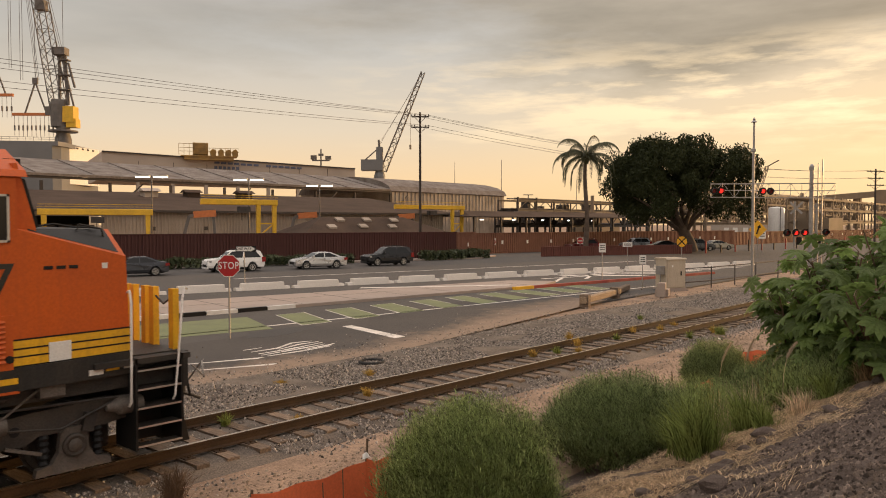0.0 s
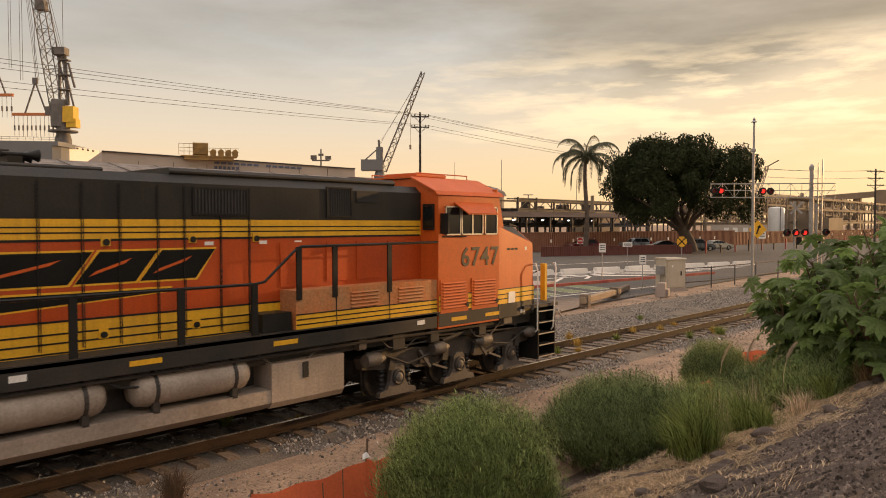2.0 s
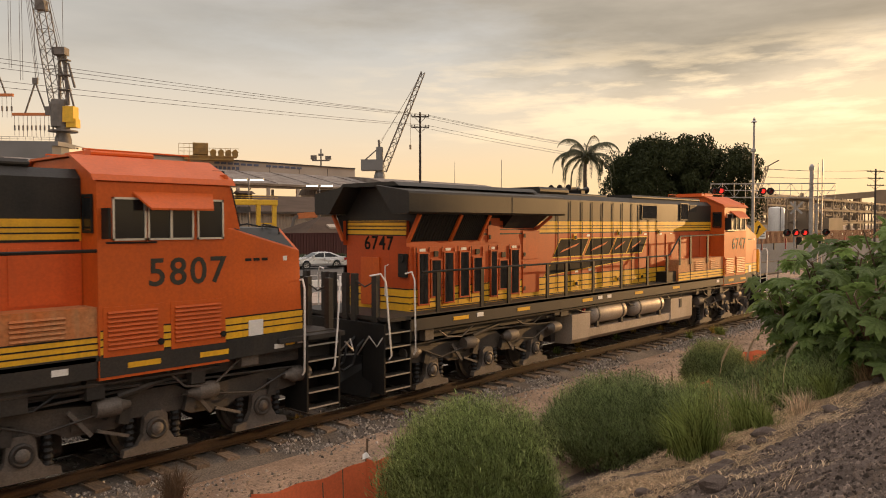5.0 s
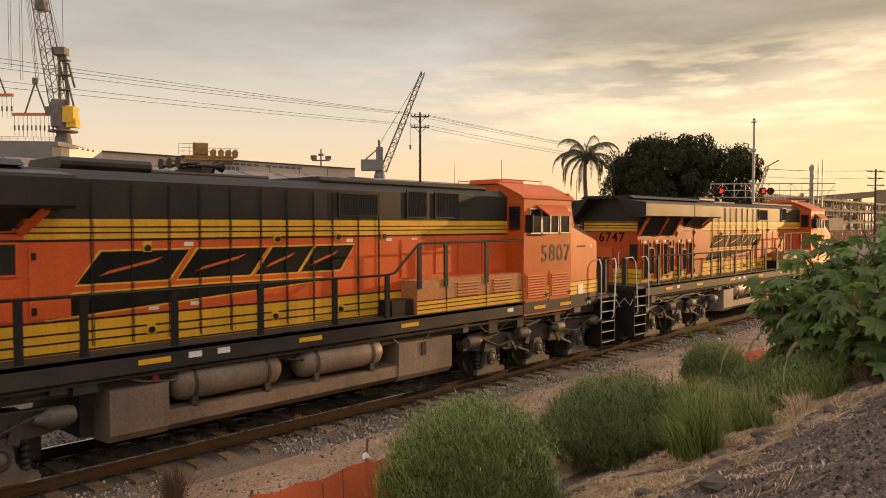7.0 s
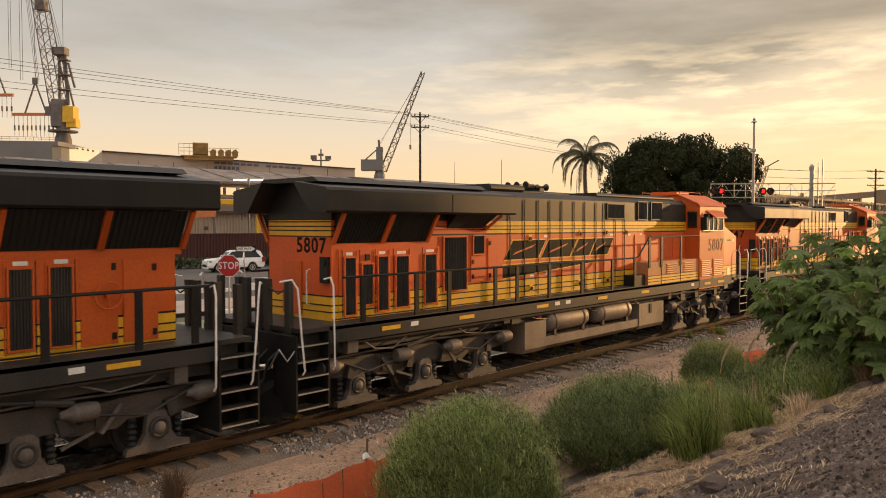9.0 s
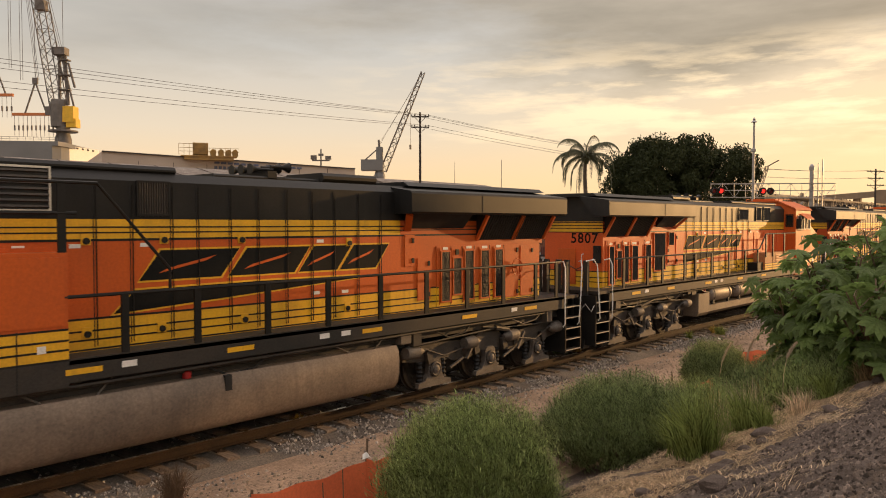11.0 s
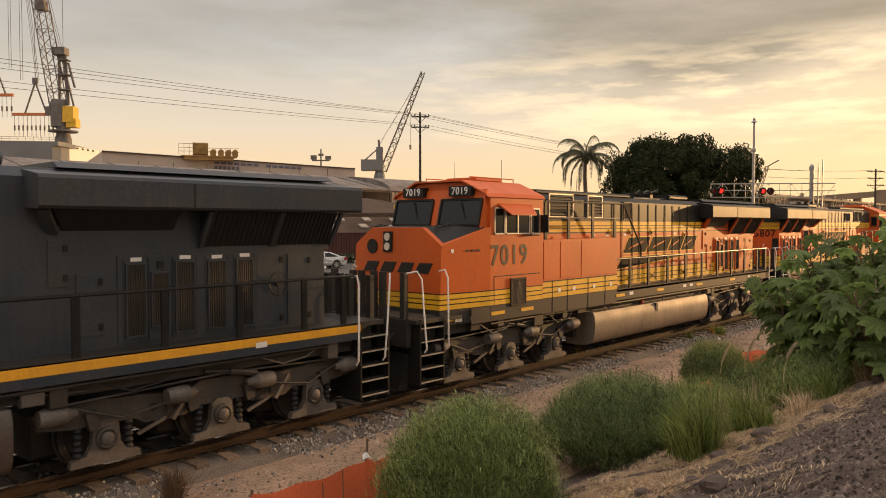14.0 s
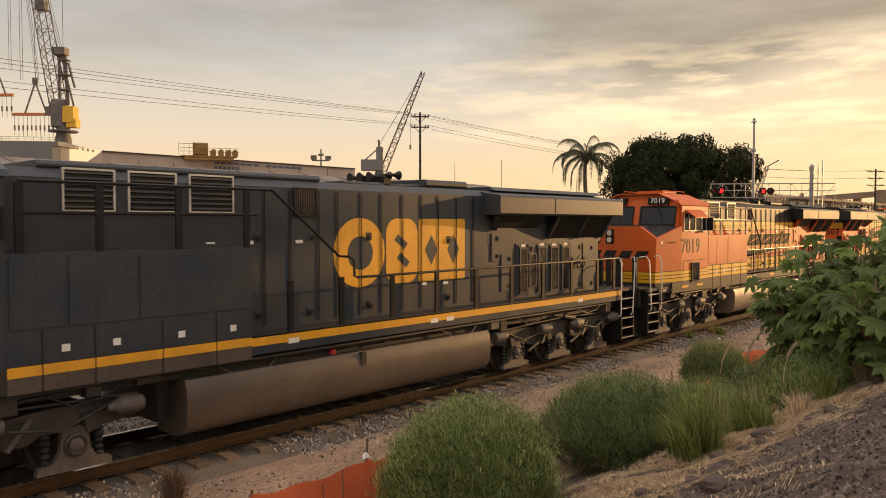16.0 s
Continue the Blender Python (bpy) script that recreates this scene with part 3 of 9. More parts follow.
def loco_truck(parent, xs):
    """Three-axle truck with wheelsets; returns the wheelsets."""
    t = part("truck", Shape().box(xs[2] - 0.6, xs[0] + 0.6, -0.55, 0.55, 0.55, 0.85).box(xs[1] - 0.25, xs[1] + 0.25, -0.9, 0.9, 0.8, 1.15), UNDER, parent, "dusty grey steel three-axle truck")
    x2, x1, x0 = xs[2], xs[1], xs[0]
    for x in xs:
        part("traction_motor", Shape().bevel_box(x + 0.08, x + 0.78, -0.58, 0.58, 0.2, 0.82, 0.06).bevel_box(x - 0.16, x + 0.2, -0.6, 0.6, 0.36, 0.7, 0.04), UNDER, t)
    for s in SIDES:
        y0, y1 = sorted((1.0 * s, 1.18 * s))
        pr = [(x2 - 0.98, 1.00), (x2 - 0.92, 0.78), (x2 - 0.45, 0.72), (x2 + 0.45, 0.72), (x2 + 0.62, 0.62), (x1 - 0.62, 0.62), (x1 - 0.45, 0.72), (x1 + 0.45, 0.72), (x1 + 0.62, 0.62),
              (x0 - 0.62, 0.62), (x0 - 0.45, 0.72), (x0 + 0.45, 0.72), (x0 + 0.92, 0.78), (x0 + 0.98, 1.00), (x0 + 0.55, 1.10), (x0 - 0.5, 1.06), (x1 + 0.6, 0.98), (x1 + 0.35, 1.12), (x1 - 0.35, 1.12), (x1 - 0.6, 0.98), (x2 + 0.5, 1.06), (x2 - 0.55, 1.10)]
        f = part("side_frame", Shape().prism_y(pr, y0, y1), TRUCK_DARK, t, "dusty cast steel side frame")
        sp, cy, bx = Shape(), Shape(), Shape()
        for x in xs:
            ya, yb = sorted((1.14 * s, 1.25 * s))
            ab = part("axle_box", Shape().prism_y([(x - 0.52, 0.17), (x + 0.52, 0.17), (x + 0.5, 0.27), (x + 0.30, 0.31), (x + 0.21, 0.45), (x + 0.18, 0.72), (x + 0.1, 0.79), (x - 0.1, 0.79), (x - 0.18, 0.72), (x - 0.21, 0.45), (x - 0.30, 0.31), (x - 0.5, 0.27)], ya, yb), TRUCK, f, "dusty flared axle box casting")
            part("bearing_ring", Shape().lathe([(0.10, 1.25 * s), (0.165, 1.25 * s), (0.165, 1.285 * s), (0.135, 1.30 * s), (0.10, 1.285 * s)], "y", (x, 0, 0.53), 18), UNDER, ab, smooth=True)
            part("bearing_cap", Shape().lathe([(0.01, 1.25 * s), (0.095, 1.25 * s), (0.095, 1.30 * s), (0.05, 1.33 * s), (0.01, 1.33 * s)], "y", (x, 0, 0.53), 14), TRUCK, ab, smooth=True)
            for e in (-0.37, 0.37):
                prof = []
                for k in range(11):
                    prof.append((0.08 if k % 2 else 0.05, 0.27 + 0.045 * k))
                part("spring", Shape().lathe(prof, "z", (x + e, 1.13 * s, 0), 10), SCREEN, f, "dark coil spring")
        for x in ((x2 + x1) / 2, (x1 + x0) / 2):
            part("frame_hole", Shape().lathe([(0.01, 1.181 * s), (0.07, 1.181 * s), (0.07, 1.186 * s), (0.01, 1.186 * s)], "y", (x + 0.2, 0, 0.84), 12), SCREEN, f)
            part("stiffener", Shape().cbox((x - 0.15, 1.2 * s, 0.80), (0.28, 0.05, 0.2)), TRUCK_DARK, f)
            part("brake_link", Shape().beam((x - 0.35, 1.27 * s, 1.0), (x - 0.05, 1.29 * s, 0.62), 0.06).beam((x + 0.05, 1.27 * s, 0.66), (x + 0.5, 1.28 * s, 0.50), 0.045), TRUCK, f)
        part("damper", Shape().tube([(x1 - 0.62, 1.29 * s, 1.12), (x1 - 0.1, 1.31 * s, 1.22)], 0.055, 8).tube([(x1 - 0.1, 1.31 * s, 1.22), (x1 + 0.35, 1.29 * s, 1.28)], 0.03, 8), UNDER, f)
        for x, d in ((x2 - 0.75, 1), (x2 + 1.15, 1), (x0 - 1.1, -1), (x0 + 0.75, -1)):
            cy = Shape()
            cy.lathe([(0.02, -0.2 * d), (0.12, -0.2 * d), (0.14, -0.1 * d), (0.14, 0.14 * d), (0.09, 0.2 * d), (0.05, 0.32 * d)], "x", (x, 1.3 * s, 0.98), 12)
            cy.box(x - 0.05, x + 0.05, *sorted((1.1 * s, 1.3 * s)), 0.86, 0.97)
            part("brake_cylinder", cy, TRUCK, f, "dusty brown brake cylinders", smooth=True)
        for x in (x2 - 0.2, x1 - 0.5, x1 + 0.55, x0 + 0.2):
            bx.cbox((x, 1.25 * s, 0.82), (0.16, 0.1, 0.26), 0, 0, 14)
        bx.tube([(x2 - 0.9, 1.28 * s, 1.12), (x1, 1.3 * s, 1.2), (x0 + 0.9, 1.28 * s, 1.1)], 0.022)
        bx.tube([(x2 - 0.5, 1.3 * s, 1.05), (x2 + 0.2, 1.32 * s, 0.78), (x1 - 0.4, 1.3 * s, 0.98)], 0.02)
        bx.tube([(x0 + 0.5, 1.3 * s, 1.05), (x0 - 0.2, 1.32 * s, 0.80), (x1 + 0.4, 1.3 * s, 0.98)], 0.02)
        part("brake_rigging", bx, UNDER, f)
    wheels = []
    for x in xs:
        sh = Shape()
        for s in SIDES:
            sh.lathe([(0.1, 0.66 * s), (0.50, 0.66 * s), (0.555, 0.685 * s), (0.555, 0.71 * s), (0.525, 0.72 * s), (0.52, 0.80 * s), (0.45, 0.81 * s), (0.42, 0.76 * s), (0.16, 0.77 * s), (0.14, 0.83 * s), (0.02, 0.83 * s)], "y", (0, 0, 0), 24)
        sh.lathe([(0.1, -0.8), (0.1, 0.8)], "y", (0, 0, 0), 12)
        for k in range(6):
            a = k * math.pi / 3
            for s in SIDES:
                sh.cbox((0.29 * math.cos(a), 0.77 * s, 0.29 * math.sin(a)), (0.07, 0.02, 0.07))
        w = part("wheelset", sh, UNDER, t, "steel wheelset with polished treads", smooth=True)
        w.location = (x, 0, 0.53)
        wheels.append(w)
    return wheels


NUMBER_DARK = mat("faded_dark_number_paint", (0.03, 0.027, 0.018), 0.6, 0, 0.3)
def slatted(parent, name, x0, x1, z0, z1, y, s, n, label="black louvred vent", frame_mat=None, vertical=False):
    """Recessed dark backing, frame and slats on a side wall at |y|; s gives the side."""
    ya, yb = sorted((y * s, (y + 0.012) * s))
    v = part(name, Shape().box(x0, x1, ya, yb, z0, z1), SCREEN, parent, label)
    fr = Shape()
    yc, yd = sorted((y * s, (y + 0.035) * s))
    w = 0.03
    fr.box(x0 - w, x0, yc, yd, z0, z1).box(x1, x1 + w, yc, yd, z0, z1)
    fr.box(x0 - w, x1 + w, yc, yd, z1, z1 + w).box(x0 - w, x1 + w, yc, yd, z0 - w, z0)
    part("vent_frame", fr, frame_mat or BLACK, v)
    for i in range(n):
        if vertical:
            x = x0 + (x1 - x0) * (i + 0.5) / n
            sl = Shape().cbox((x, (y + 0.02) * s, (z0 + z1) / 2), ((x1 - x0) / n * 0.4, 0.018, z1 - z0), 18 * s)
        else:
            z = z0 + (z1 - z0) * (i + 0.5) / n
            sl = Shape().cbox(((x0 + x1) / 2, (y + 0.02) * s, z), (x1 - x0, 0.03, (z1 - z0) / n * 0.42), 0, 25 * s)
        part("slat", sl, UNDER, v)
    return v


def louvre_rows(parent, x0, x1, z0, z1, y, s, n, material):
    sh = Shape()
    for i in range(n):
        z = z0 + (z1 - z0) * (i + 0.5) / n
        sh.cbox(((x0 + x1) / 2, (y + 0.012) * s, z), (x1 - x0, 0.03, (z1 - z0) / n * 0.5), 0, 24 * s)
    return part("louvre", sh, material, parent, "pressed louvres")


def side_poly(parent, name, pts, y, s, material, thick=0.004, label=""):
    """Flat paint shape on the side wall: pts are (along reading direction, z) about the unit's origin."""
    ya, yb = sorted((y * s, (y + thick) * s))
    return part(name, Shape().prism_y([(x, z) for x, z in pts], ya, yb), material, parent, label)


def wordmark(parent, s, y):
    """Emblem of slanted dark blocks with thin yellow edges, over a wedge."""
    for j, (a, b) in enumerate(((-8.66, -7.25), (-7.1, -5.75), (-5.65, -4.75), (-4.68, -3.75))):
        for grow, m, th in ((0.03, YELLOW, 0.003), (0.0, EMBLEM_BLACK, 0.006)):
            z0, z1 = 2.76 - grow, 3.22 + grow
            lean = 0.36
            pts = [(a - grow, z0), (b + grow, z0), (b + lean + grow, z1), (a + lean - grow, z1)]
            if s > 0:
                pts = [(-12.05 - x, z) for x, z in pts]
            side_poly(parent, "emblem_block" if m is EMBLEM_BLACK else "emblem_edge", pts, y, s, m, th)
        w = b - a
        x0 = a + 0.52 * w
        pts = [(x0 - 0.3 * w, 2.86), (x0 + 0.3 * w, 3.04), (x0 + 0.42 * w, 3.12), (x0 - 0.18 * w, 2.94)]
        if s > 0:
            pts = [(-12.05 - x, z) for x, z in pts]
        side_poly(parent, "emblem_slot", pts, y, s, ORANGE, 0.009)
    for grow, m, th in ((0.03, YELLOW, 0.003), (0.0, EMBLEM_BLACK, 0.006)):
        pts = [(-9.05 - grow * 2, 2.29 - grow), (-7.2, 2.4 - grow), (-4.2, 2.58 - grow * 0.6), (-4.15, 2.62 + grow), (-6.5, 2.64 + grow), (-8.72, 2.62 + grow)]
        if s > 0:
            pts = [(-12.05 - x, z) for x, z in pts]
        side_poly(parent, "emblem_wedge", pts, y, s, m, th)


def gold_mark(parent, s, y):
    """Large gold emblem: a disc with a round hole and two blocks with slots."""
    def rounded(x0, x1, z0, z1, r):
        pts = []
        for cx, cz, a0 in ((x1 - r, z1 - r, 0), (x0 + r, z1 - r, 90), (x0 + r, z0 + r, 180), (x1 - r, z0 + r, 270)):
            pts += [(cx + r * math.cos(radians(a0 + 15 * k)), cz + r * math.sin(radians(a0 + 15 * k))) for k in range(7)]
        return pts
    side_poly(parent, "emblem_block", rounded(-5.64, -4.30, 2.38, 3.75, 0.665), y, s, GOLD_PAINT, 0.004)
    side_poly(parent, "emblem_hole", rounded(-5.31, -4.65, 2.73, 3.39, 0.325), y, s, DARK_BLUE, 0.008)
    side_poly(parent, "emblem_block", rounded(-6.60, -5.68, 2.40, 3.74, 0.30), y, s, GOLD_PAINT, 0.004)
    side_poly(parent, "emblem_slot", [(-6.30, 3.22), (-6.02, 3.42), (-5.92, 3.30), (-6.20, 3.10)], y, s, DARK_BLUE, 0.008)
    side_poly(parent, "emblem_slot", [(-6.36, 2.84), (-6.08, 3.04), (-5.98, 2.92), (-6.26, 2.72)], y, s, DARK_BLUE, 0.008)
    side_poly(parent, "emblem_block", rounded(-8.15, -6.63, 2.40, 3.74, 0.04), y, s, GOLD_PAINT, 0.004)
    for c in (-7.75, -7.03):
        side_poly(parent, "emblem_slot", [(c - 0.2, 3.07), (c, 2.75), (c + 0.2, 3.07), (c, 3.39)], y, s, DARK_BLUE, 0.008)


# screened doors, radiator screens, and the slot under the wing of each kind of radiator end
SHORT_ENDS = {
    "slim": dict(doors=((-13.79, -13.51, 1.92, 2.99), (-13.39, -13.10, 2.06, 2.84), (-12.97, -12.69, 1.91, 2.99), (-12.44, -12.15, 2.0, 2.99), (-11.97, -11.68, 2.07, 2.85), (-11.33, -11.11, 1.93, 2.98), (-10.99, -10.69, 2.08, 2.75), (-10.53, -10.24, 1.94, 2.99)),
                 screens=((-14.05, -12.82), (-12.73, -11.81)), slot=(-10.82, -9.44), big=(), panels=((-11.42, -10.97, 3.2, 3.77), (-10.03, -9.31, 2.75, 3.46), (-10.03, -9.31, 1.9, 2.70))),
    "wide": dict(doors=((-13.73, -13.47, 1.87, 2.97), (-13.28, -13.01, 2.04, 2.83), (-12.86, -12.59, 1.89, 2.97), (-12.36, -12.0, 1.92, 2.96), (-11.49, -11.14, 1.93, 2.97)),
                 screens=((-13.96, -12.79), (-12.67, -11.46)), slot=(-10.75, -9.4), big=((-10.87, -10.11, 2.15, 3.33), (-9.85, -9.47, 2.94, 3.35)), panels=((-9.93, -9.40, 2.3, 2.88), (-9.3, -8.75, 2.3, 3.3))),
    "tall": dict(doors=((-10.51, -10.24, 1.93, 3.01), (-10.9, -10.64, 2.06, 2.86), (-11.33, -11.04, 1.93, 3.02), (-11.9, -11.61, 1.92, 3.01), (-12.43, -12.14, 1.91, 3.02)),
                 screens=((-12.79, -11.48), (-14.09, -12.85)), slot=(-11.0, -9.2), big=(), panels=((-9.41, -9.12, 2.74, 3.40), (-13.73, -13.19, 1.85, 3.09), (-13.1, -12.55, 1.85, 3.12), (-9.9, -9.5, 2.0, 2.9))),
}


def locomotive(m, number, tall, gold, label, end="tall"):
    """Six-axle diesel locomotive; local x points to its cab end, rail tops at z = 0."""
    L = thing("locomotive", label, "locomotive", m, "locomotives of the train")
    PAINT, TOP, BAND = (DARK_BLUE, DARK_BLUE, DARK_BLUE) if gold else (ORANGE, BLACK if tall else BROWNISH_BLACK, YELLOW)
    EDGE = GOLD_PAINT if gold else FRAME_GREY
    TNK = TANK_DARK if gold else (TANK_PALE if end == "slim" else TANK)
    HW = 1.0
    # underframe, deck, side sills
    part("underframe", Shape().box(-15.0, 6.0, -1.25, 1.25, 1.22, 1.68).box(-8.6, -0.8, -0.9, 0.9, 0.5, 1.25), UNDER, L)
    part("walkway", Shape().box(-15.1, 1.55, -1.5, 1.5, 1.70, 1.78).box(4.6, 6.05, -1.5, 1.5, 1.58, 1.66), FRAME_GREY, L, "grey steel walkway deck")
    for s in SIDES:
        sill = part("side_sill", Shape().box(-14.5, 1.5 if not tall else -2.15, *sorted((1.43 * s, 1.5 * s)), 1.46, 1.76), DARK_BLUE if gold else FRAME_GREY, L, "dark side sill with gold edge" if gold else "grey side sill with reflectors")
        if gold:
            part("gold_edge", Shape().box(-14.5, -2.15, *sorted((1.5 * s, 1.505 * s)), 1.60, 1.74), GOLD_PAINT, sill, "gold sill stripe")
        for x in (-13.2, -10.9, -8.0, -5.1, -2.6) if not gold else ():
            part("reflector", Shape().box(x, x + 0.5, *sorted((1.5 * s, 1.508 * s)), 1.56, 1.64), YELLOW, sill, "yellow reflector strip")
        for x in (-12.4, -7.2, -6.7, 0.9 if not tall else -3.1):
            part("sticker", Shape().box(x, x + 0.22, *sorted((1.5 * s, 1.507 * s)), 1.57, 1.66), WHITE, sill, "white sticker")
        part("pipe", Shape().tube([(-14.0, 1.38 * s, 1.40), (-8.6, 1.42 * s, 1.40), (-1, 1.42 * s, 1.38), (3.5, 1.40 * s, 1.34)], 0.03).tube([(-9.5, 1.36 * s, 1.28), (-8.5, 1.3 * s, 1.33), (0.0, 1.32 * s, 1.33), (2.2, 1.35 * s, 1.24)], 0.022), UNDER, L, "dark air pipes under the sill")
    for s in SIDES:
        rnd = random.Random(17 + s)
        for x in (-14.0, -9.2, -8.9, -0.6, 0.3, 1.4, 3.0, 3.9):
            w, h = rnd.uniform(0.18, 0.4), rnd.uniform(0.16, 0.34)
            part("equipment_case", Shape().bevel_box(x, x + w, *sorted((1.15 * s, 1.42 * s)), 1.44 - h, 1.46, 0.02), rnd.choice((UNDER, TRUCK, FRAME_GREY)), L)
        for k in range(7):
            x = -13.6 + k * 2.7
            z = rnd.uniform(1.1, 1.3)
            part("cable", Shape().tube([(x, 1.36 * s, 1.42), (x + 0.3, 1.4 * s, z), (x + 0.8, 1.38 * s, z - 0.06), (x + 1.3, 1.36 * s, 1.4)], 0.018, 5), SCREEN if k % 2 else TRUCK, L)
    # long hood in painted bands
    SIDE = PAINT if tall else (HOOD_ORANGE if end == "slim" else BRIGHT_HOOD)
    hood = part("long_hood", Shape().box(-14.03, 1.53, -HW, HW, 2.26, 3.39), SIDE, L, "hood side of doors and panels")
    b1 = part("lower_band", Shape().box(-14.03, 1.53, -HW - 0.002, HW + 0.002, 1.78, 2.26), BAND, L, "" if gold else "yellow band with black pinstripes")
    b2 = part("upper_band", Shape().box(-14.03, 1.53, -HW - 0.002, HW + 0.002, 3.39, 3.70), BAND, L, "" if gold else "yellow band with black pinstripes")
    pr = [(-HW, 3.70), (HW, 3.70), (HW, 4.28), (HW - 0.16, 4.42), (0.3, 4.45), (-0.3, 4.45), (-HW + 0.16, 4.42), (-HW, 4.28)]
    top = part("hood_roof", Shape().prism_x(pr, -14.03, 1.53), TOP, L, "dark upper hood and roof")
    part("roof_hatch", Shape().bevel_box(-4.1, 0.9, -0.86, 0.86, 4.40, 4.53, 0.05).bevel_box(-8.3, -5.0, -0.5, 0.5, 4.42, 4.50, 0.03).bevel_box(-8.7, -7.3, -0.62, 0.62, 4.44, 4.62, 0.06), TOP, top)
    if not gold:
        for s in SIDES:
            ln = Shape()
            for z in (1.79, 1.93, 2.06, 2.235):
                ln.box(-14.03, 1.5, *sorted(((HW + 0.002) * s, (HW + 0.006) * s)), z, z + (0.025 if z < 2.2 else 0.03))
            part("pinstripe", ln, BLACK, b1)
            ln = Shape()
            for z, h in ((3.375, 0.035), (3.49, 0.022), (3.57, 0.022)):
                ln.box(-14.03, 1.5, *sorted(((HW + 0.002) * s, (HW + 0.006) * s)), z, z + h)
            part("pinstripe", ln, BLACK, b2)
    # hood doors: seams with hinge rods, latches, stickers
    for s in SIDES:
        xs = [-8.45, -7.85, -7.25, -6.72, -6.15, -5.55, -5.0, -4.4, -3.95, -3.3, -2.75, -2.22]
        for a, b in zip(xs[:-1], xs[1:]):
            for z0, z1, mm in ((3.72, 4.24, TOP), (2.30, 3.35, SIDE)):
                d = part("hood_door", Shape().box(a + 0.02, b - 0.02, *sorted((HW * s, (HW + 0.0025) * s)), z0, z1), mm, hood)
            part("door_rod", Shape().tube([(a, (HW + 0.02) * s, 1.85), (a, (HW + 0.02) * s, 4.22)], 0.009, 4), BLACK, hood)
            part("door_seam", Shape().box(a + 0.03, a + 0.042, *sorted((HW * s, (HW + 0.008) * s)), 1.83, 4.24), SCREEN, hood)
        for x, z in ((-7.6, 3.28), (-5.2, 3.38), (-3.8, 3.4), (-7.55, 2.02), (-5.25, 2.02), (-3.75, 2.02), (-2.6, 3.4), (-2.6, 2.05)):
            lt = part("latch", Shape().box(x - 0.07, x + 0.07, *sorted((HW * s, (HW + 0.02) * s)), z - 0.08, z + 0.08), PAINT if gold else YELLOW, hood)
            part("latch_ring", Shape().lathe([(0.02, 0), (0.05, 0), (0.05, 0.03 * s), (0.02, 0.03 * s)], "y", (x, (HW + 0.02) * s, z - 0.02), 10), BLACK, lt)
        for x, z in ((-6.9, 3.31), (-7.5, 2.33), (-6.8, 2.35), (-3.5, 3.31), (-2.45, 3.31), (-1.7, 3.3)):
            part("sticker", Shape().box(x - 0.08, x + 0.08, *sorted((HW * s, (HW + 0.006) * s)), z - 0.03, z + 0.03), WHITE, hood, "white sticker")
        # tall access door panel ahead of the engine doors
        for a, b, z0, z1 in ((-2.1, -1.2, 2.5, 3.3), (-1.05, -0.4, 2.55, 3.3), (-0.3, 0.4, 2.55, 3.3), (0.55, 1.3, 2.5, 3.3)):
            part("hood_door", Shape().box(a, b, *sorted((HW * s, (HW + 0.018) * s)), z0, z1), SIDE, hood)
        slatted(hood, "vent", *((-3.87, -3.39, 3.78, 4.26) if tall else (-3.77, -2.8, 3.80, 4.20)), HW, s, 12 if tall else 16, vertical=True)
        if not tall:
            for a, b in ((-1.92, -1.36), (-1.05, -0.31)) if end == "wide" else ((-1.02, -0.45),):
                slatted(hood, "vent", a, b, 3.78, 4.30, HW, s, 10, vertical=True)
            part("roof_box", Shape().box(-0.3, 0.25, *sorted((HW * s, (HW + 0.02) * s)), 4.05, 4.27), SCREEN, hood)
        else:
            for a, b in ((-0.09, 0.61), (-1.07, -0.34), (-2.1, -1.34)) if gold else ((-0.55, 0.55), (-2.1, -1.35)):
                slatted(hood, "vent", a, b, 3.83, 4.40, HW, s, 7, "black louvred brake grid vent", ALU)
        # engine air doors and screens of the radiator end
        lay = SHORT_ENDS[end]
        xa, xb = min(d[0] for d in lay["doors"]) - 0.14, max(d[1] for d in lay["doors"]) + 0.14
        dp = part("door_panel", Shape().box(xa, xb, *sorted((HW * s, (HW + 0.02) * s)), 2.255, 3.14), SIDE, hood, "raised door panel")
        part("door_panel_foot", Shape().box(xa, xb, *sorted((HW * s, (HW + 0.02) * s)), 1.83, 2.252), BAND, dp)
        if not gold:
            ln = Shape()
            for z in (1.93, 2.06, 2.225):
                ln.box(xa, xb, *sorted(((HW + 0.02) * s, (HW + 0.024) * s)), z, z + 0.025)
            part("pinstripe", ln, BLACK, dp)
        for a, b, z0, z1 in lay["doors"]:
            slatted(hood, "vent", a, b, z0, z1, HW + 0.022, s, 7, "black screened door", SIDE, vertical=True)
            part("door_seam", Shape().box(a - 0.062, a - 0.05, *sorted((HW * s, (HW + 0.026) * s)), 1.84, 3.13), SCREEN, hood)
            part("hinge", Shape().tube([(b + 0.055, (HW + 0.03) * s, 1.86), (b + 0.055, (HW + 0.03) * s, 3.1)], 0.011, 5), SIDE, hood)
            if z1 < 2.95:
                part("latch", Shape().box(a + 0.08, b - 0.08, *sorted(((HW + 0.02) * s, (HW + 0.05) * s)), z1 + 0.08, z1 + 0.2), BLACK, hood)
            else:
                part("sticker", Shape().box(a + 0.04, b - 0.06, *sorted(((HW + 0.02) * s, (HW + 0.026) * s)), z1 + 0.05, z1 + 0.11), WHITE, hood, "white sticker")
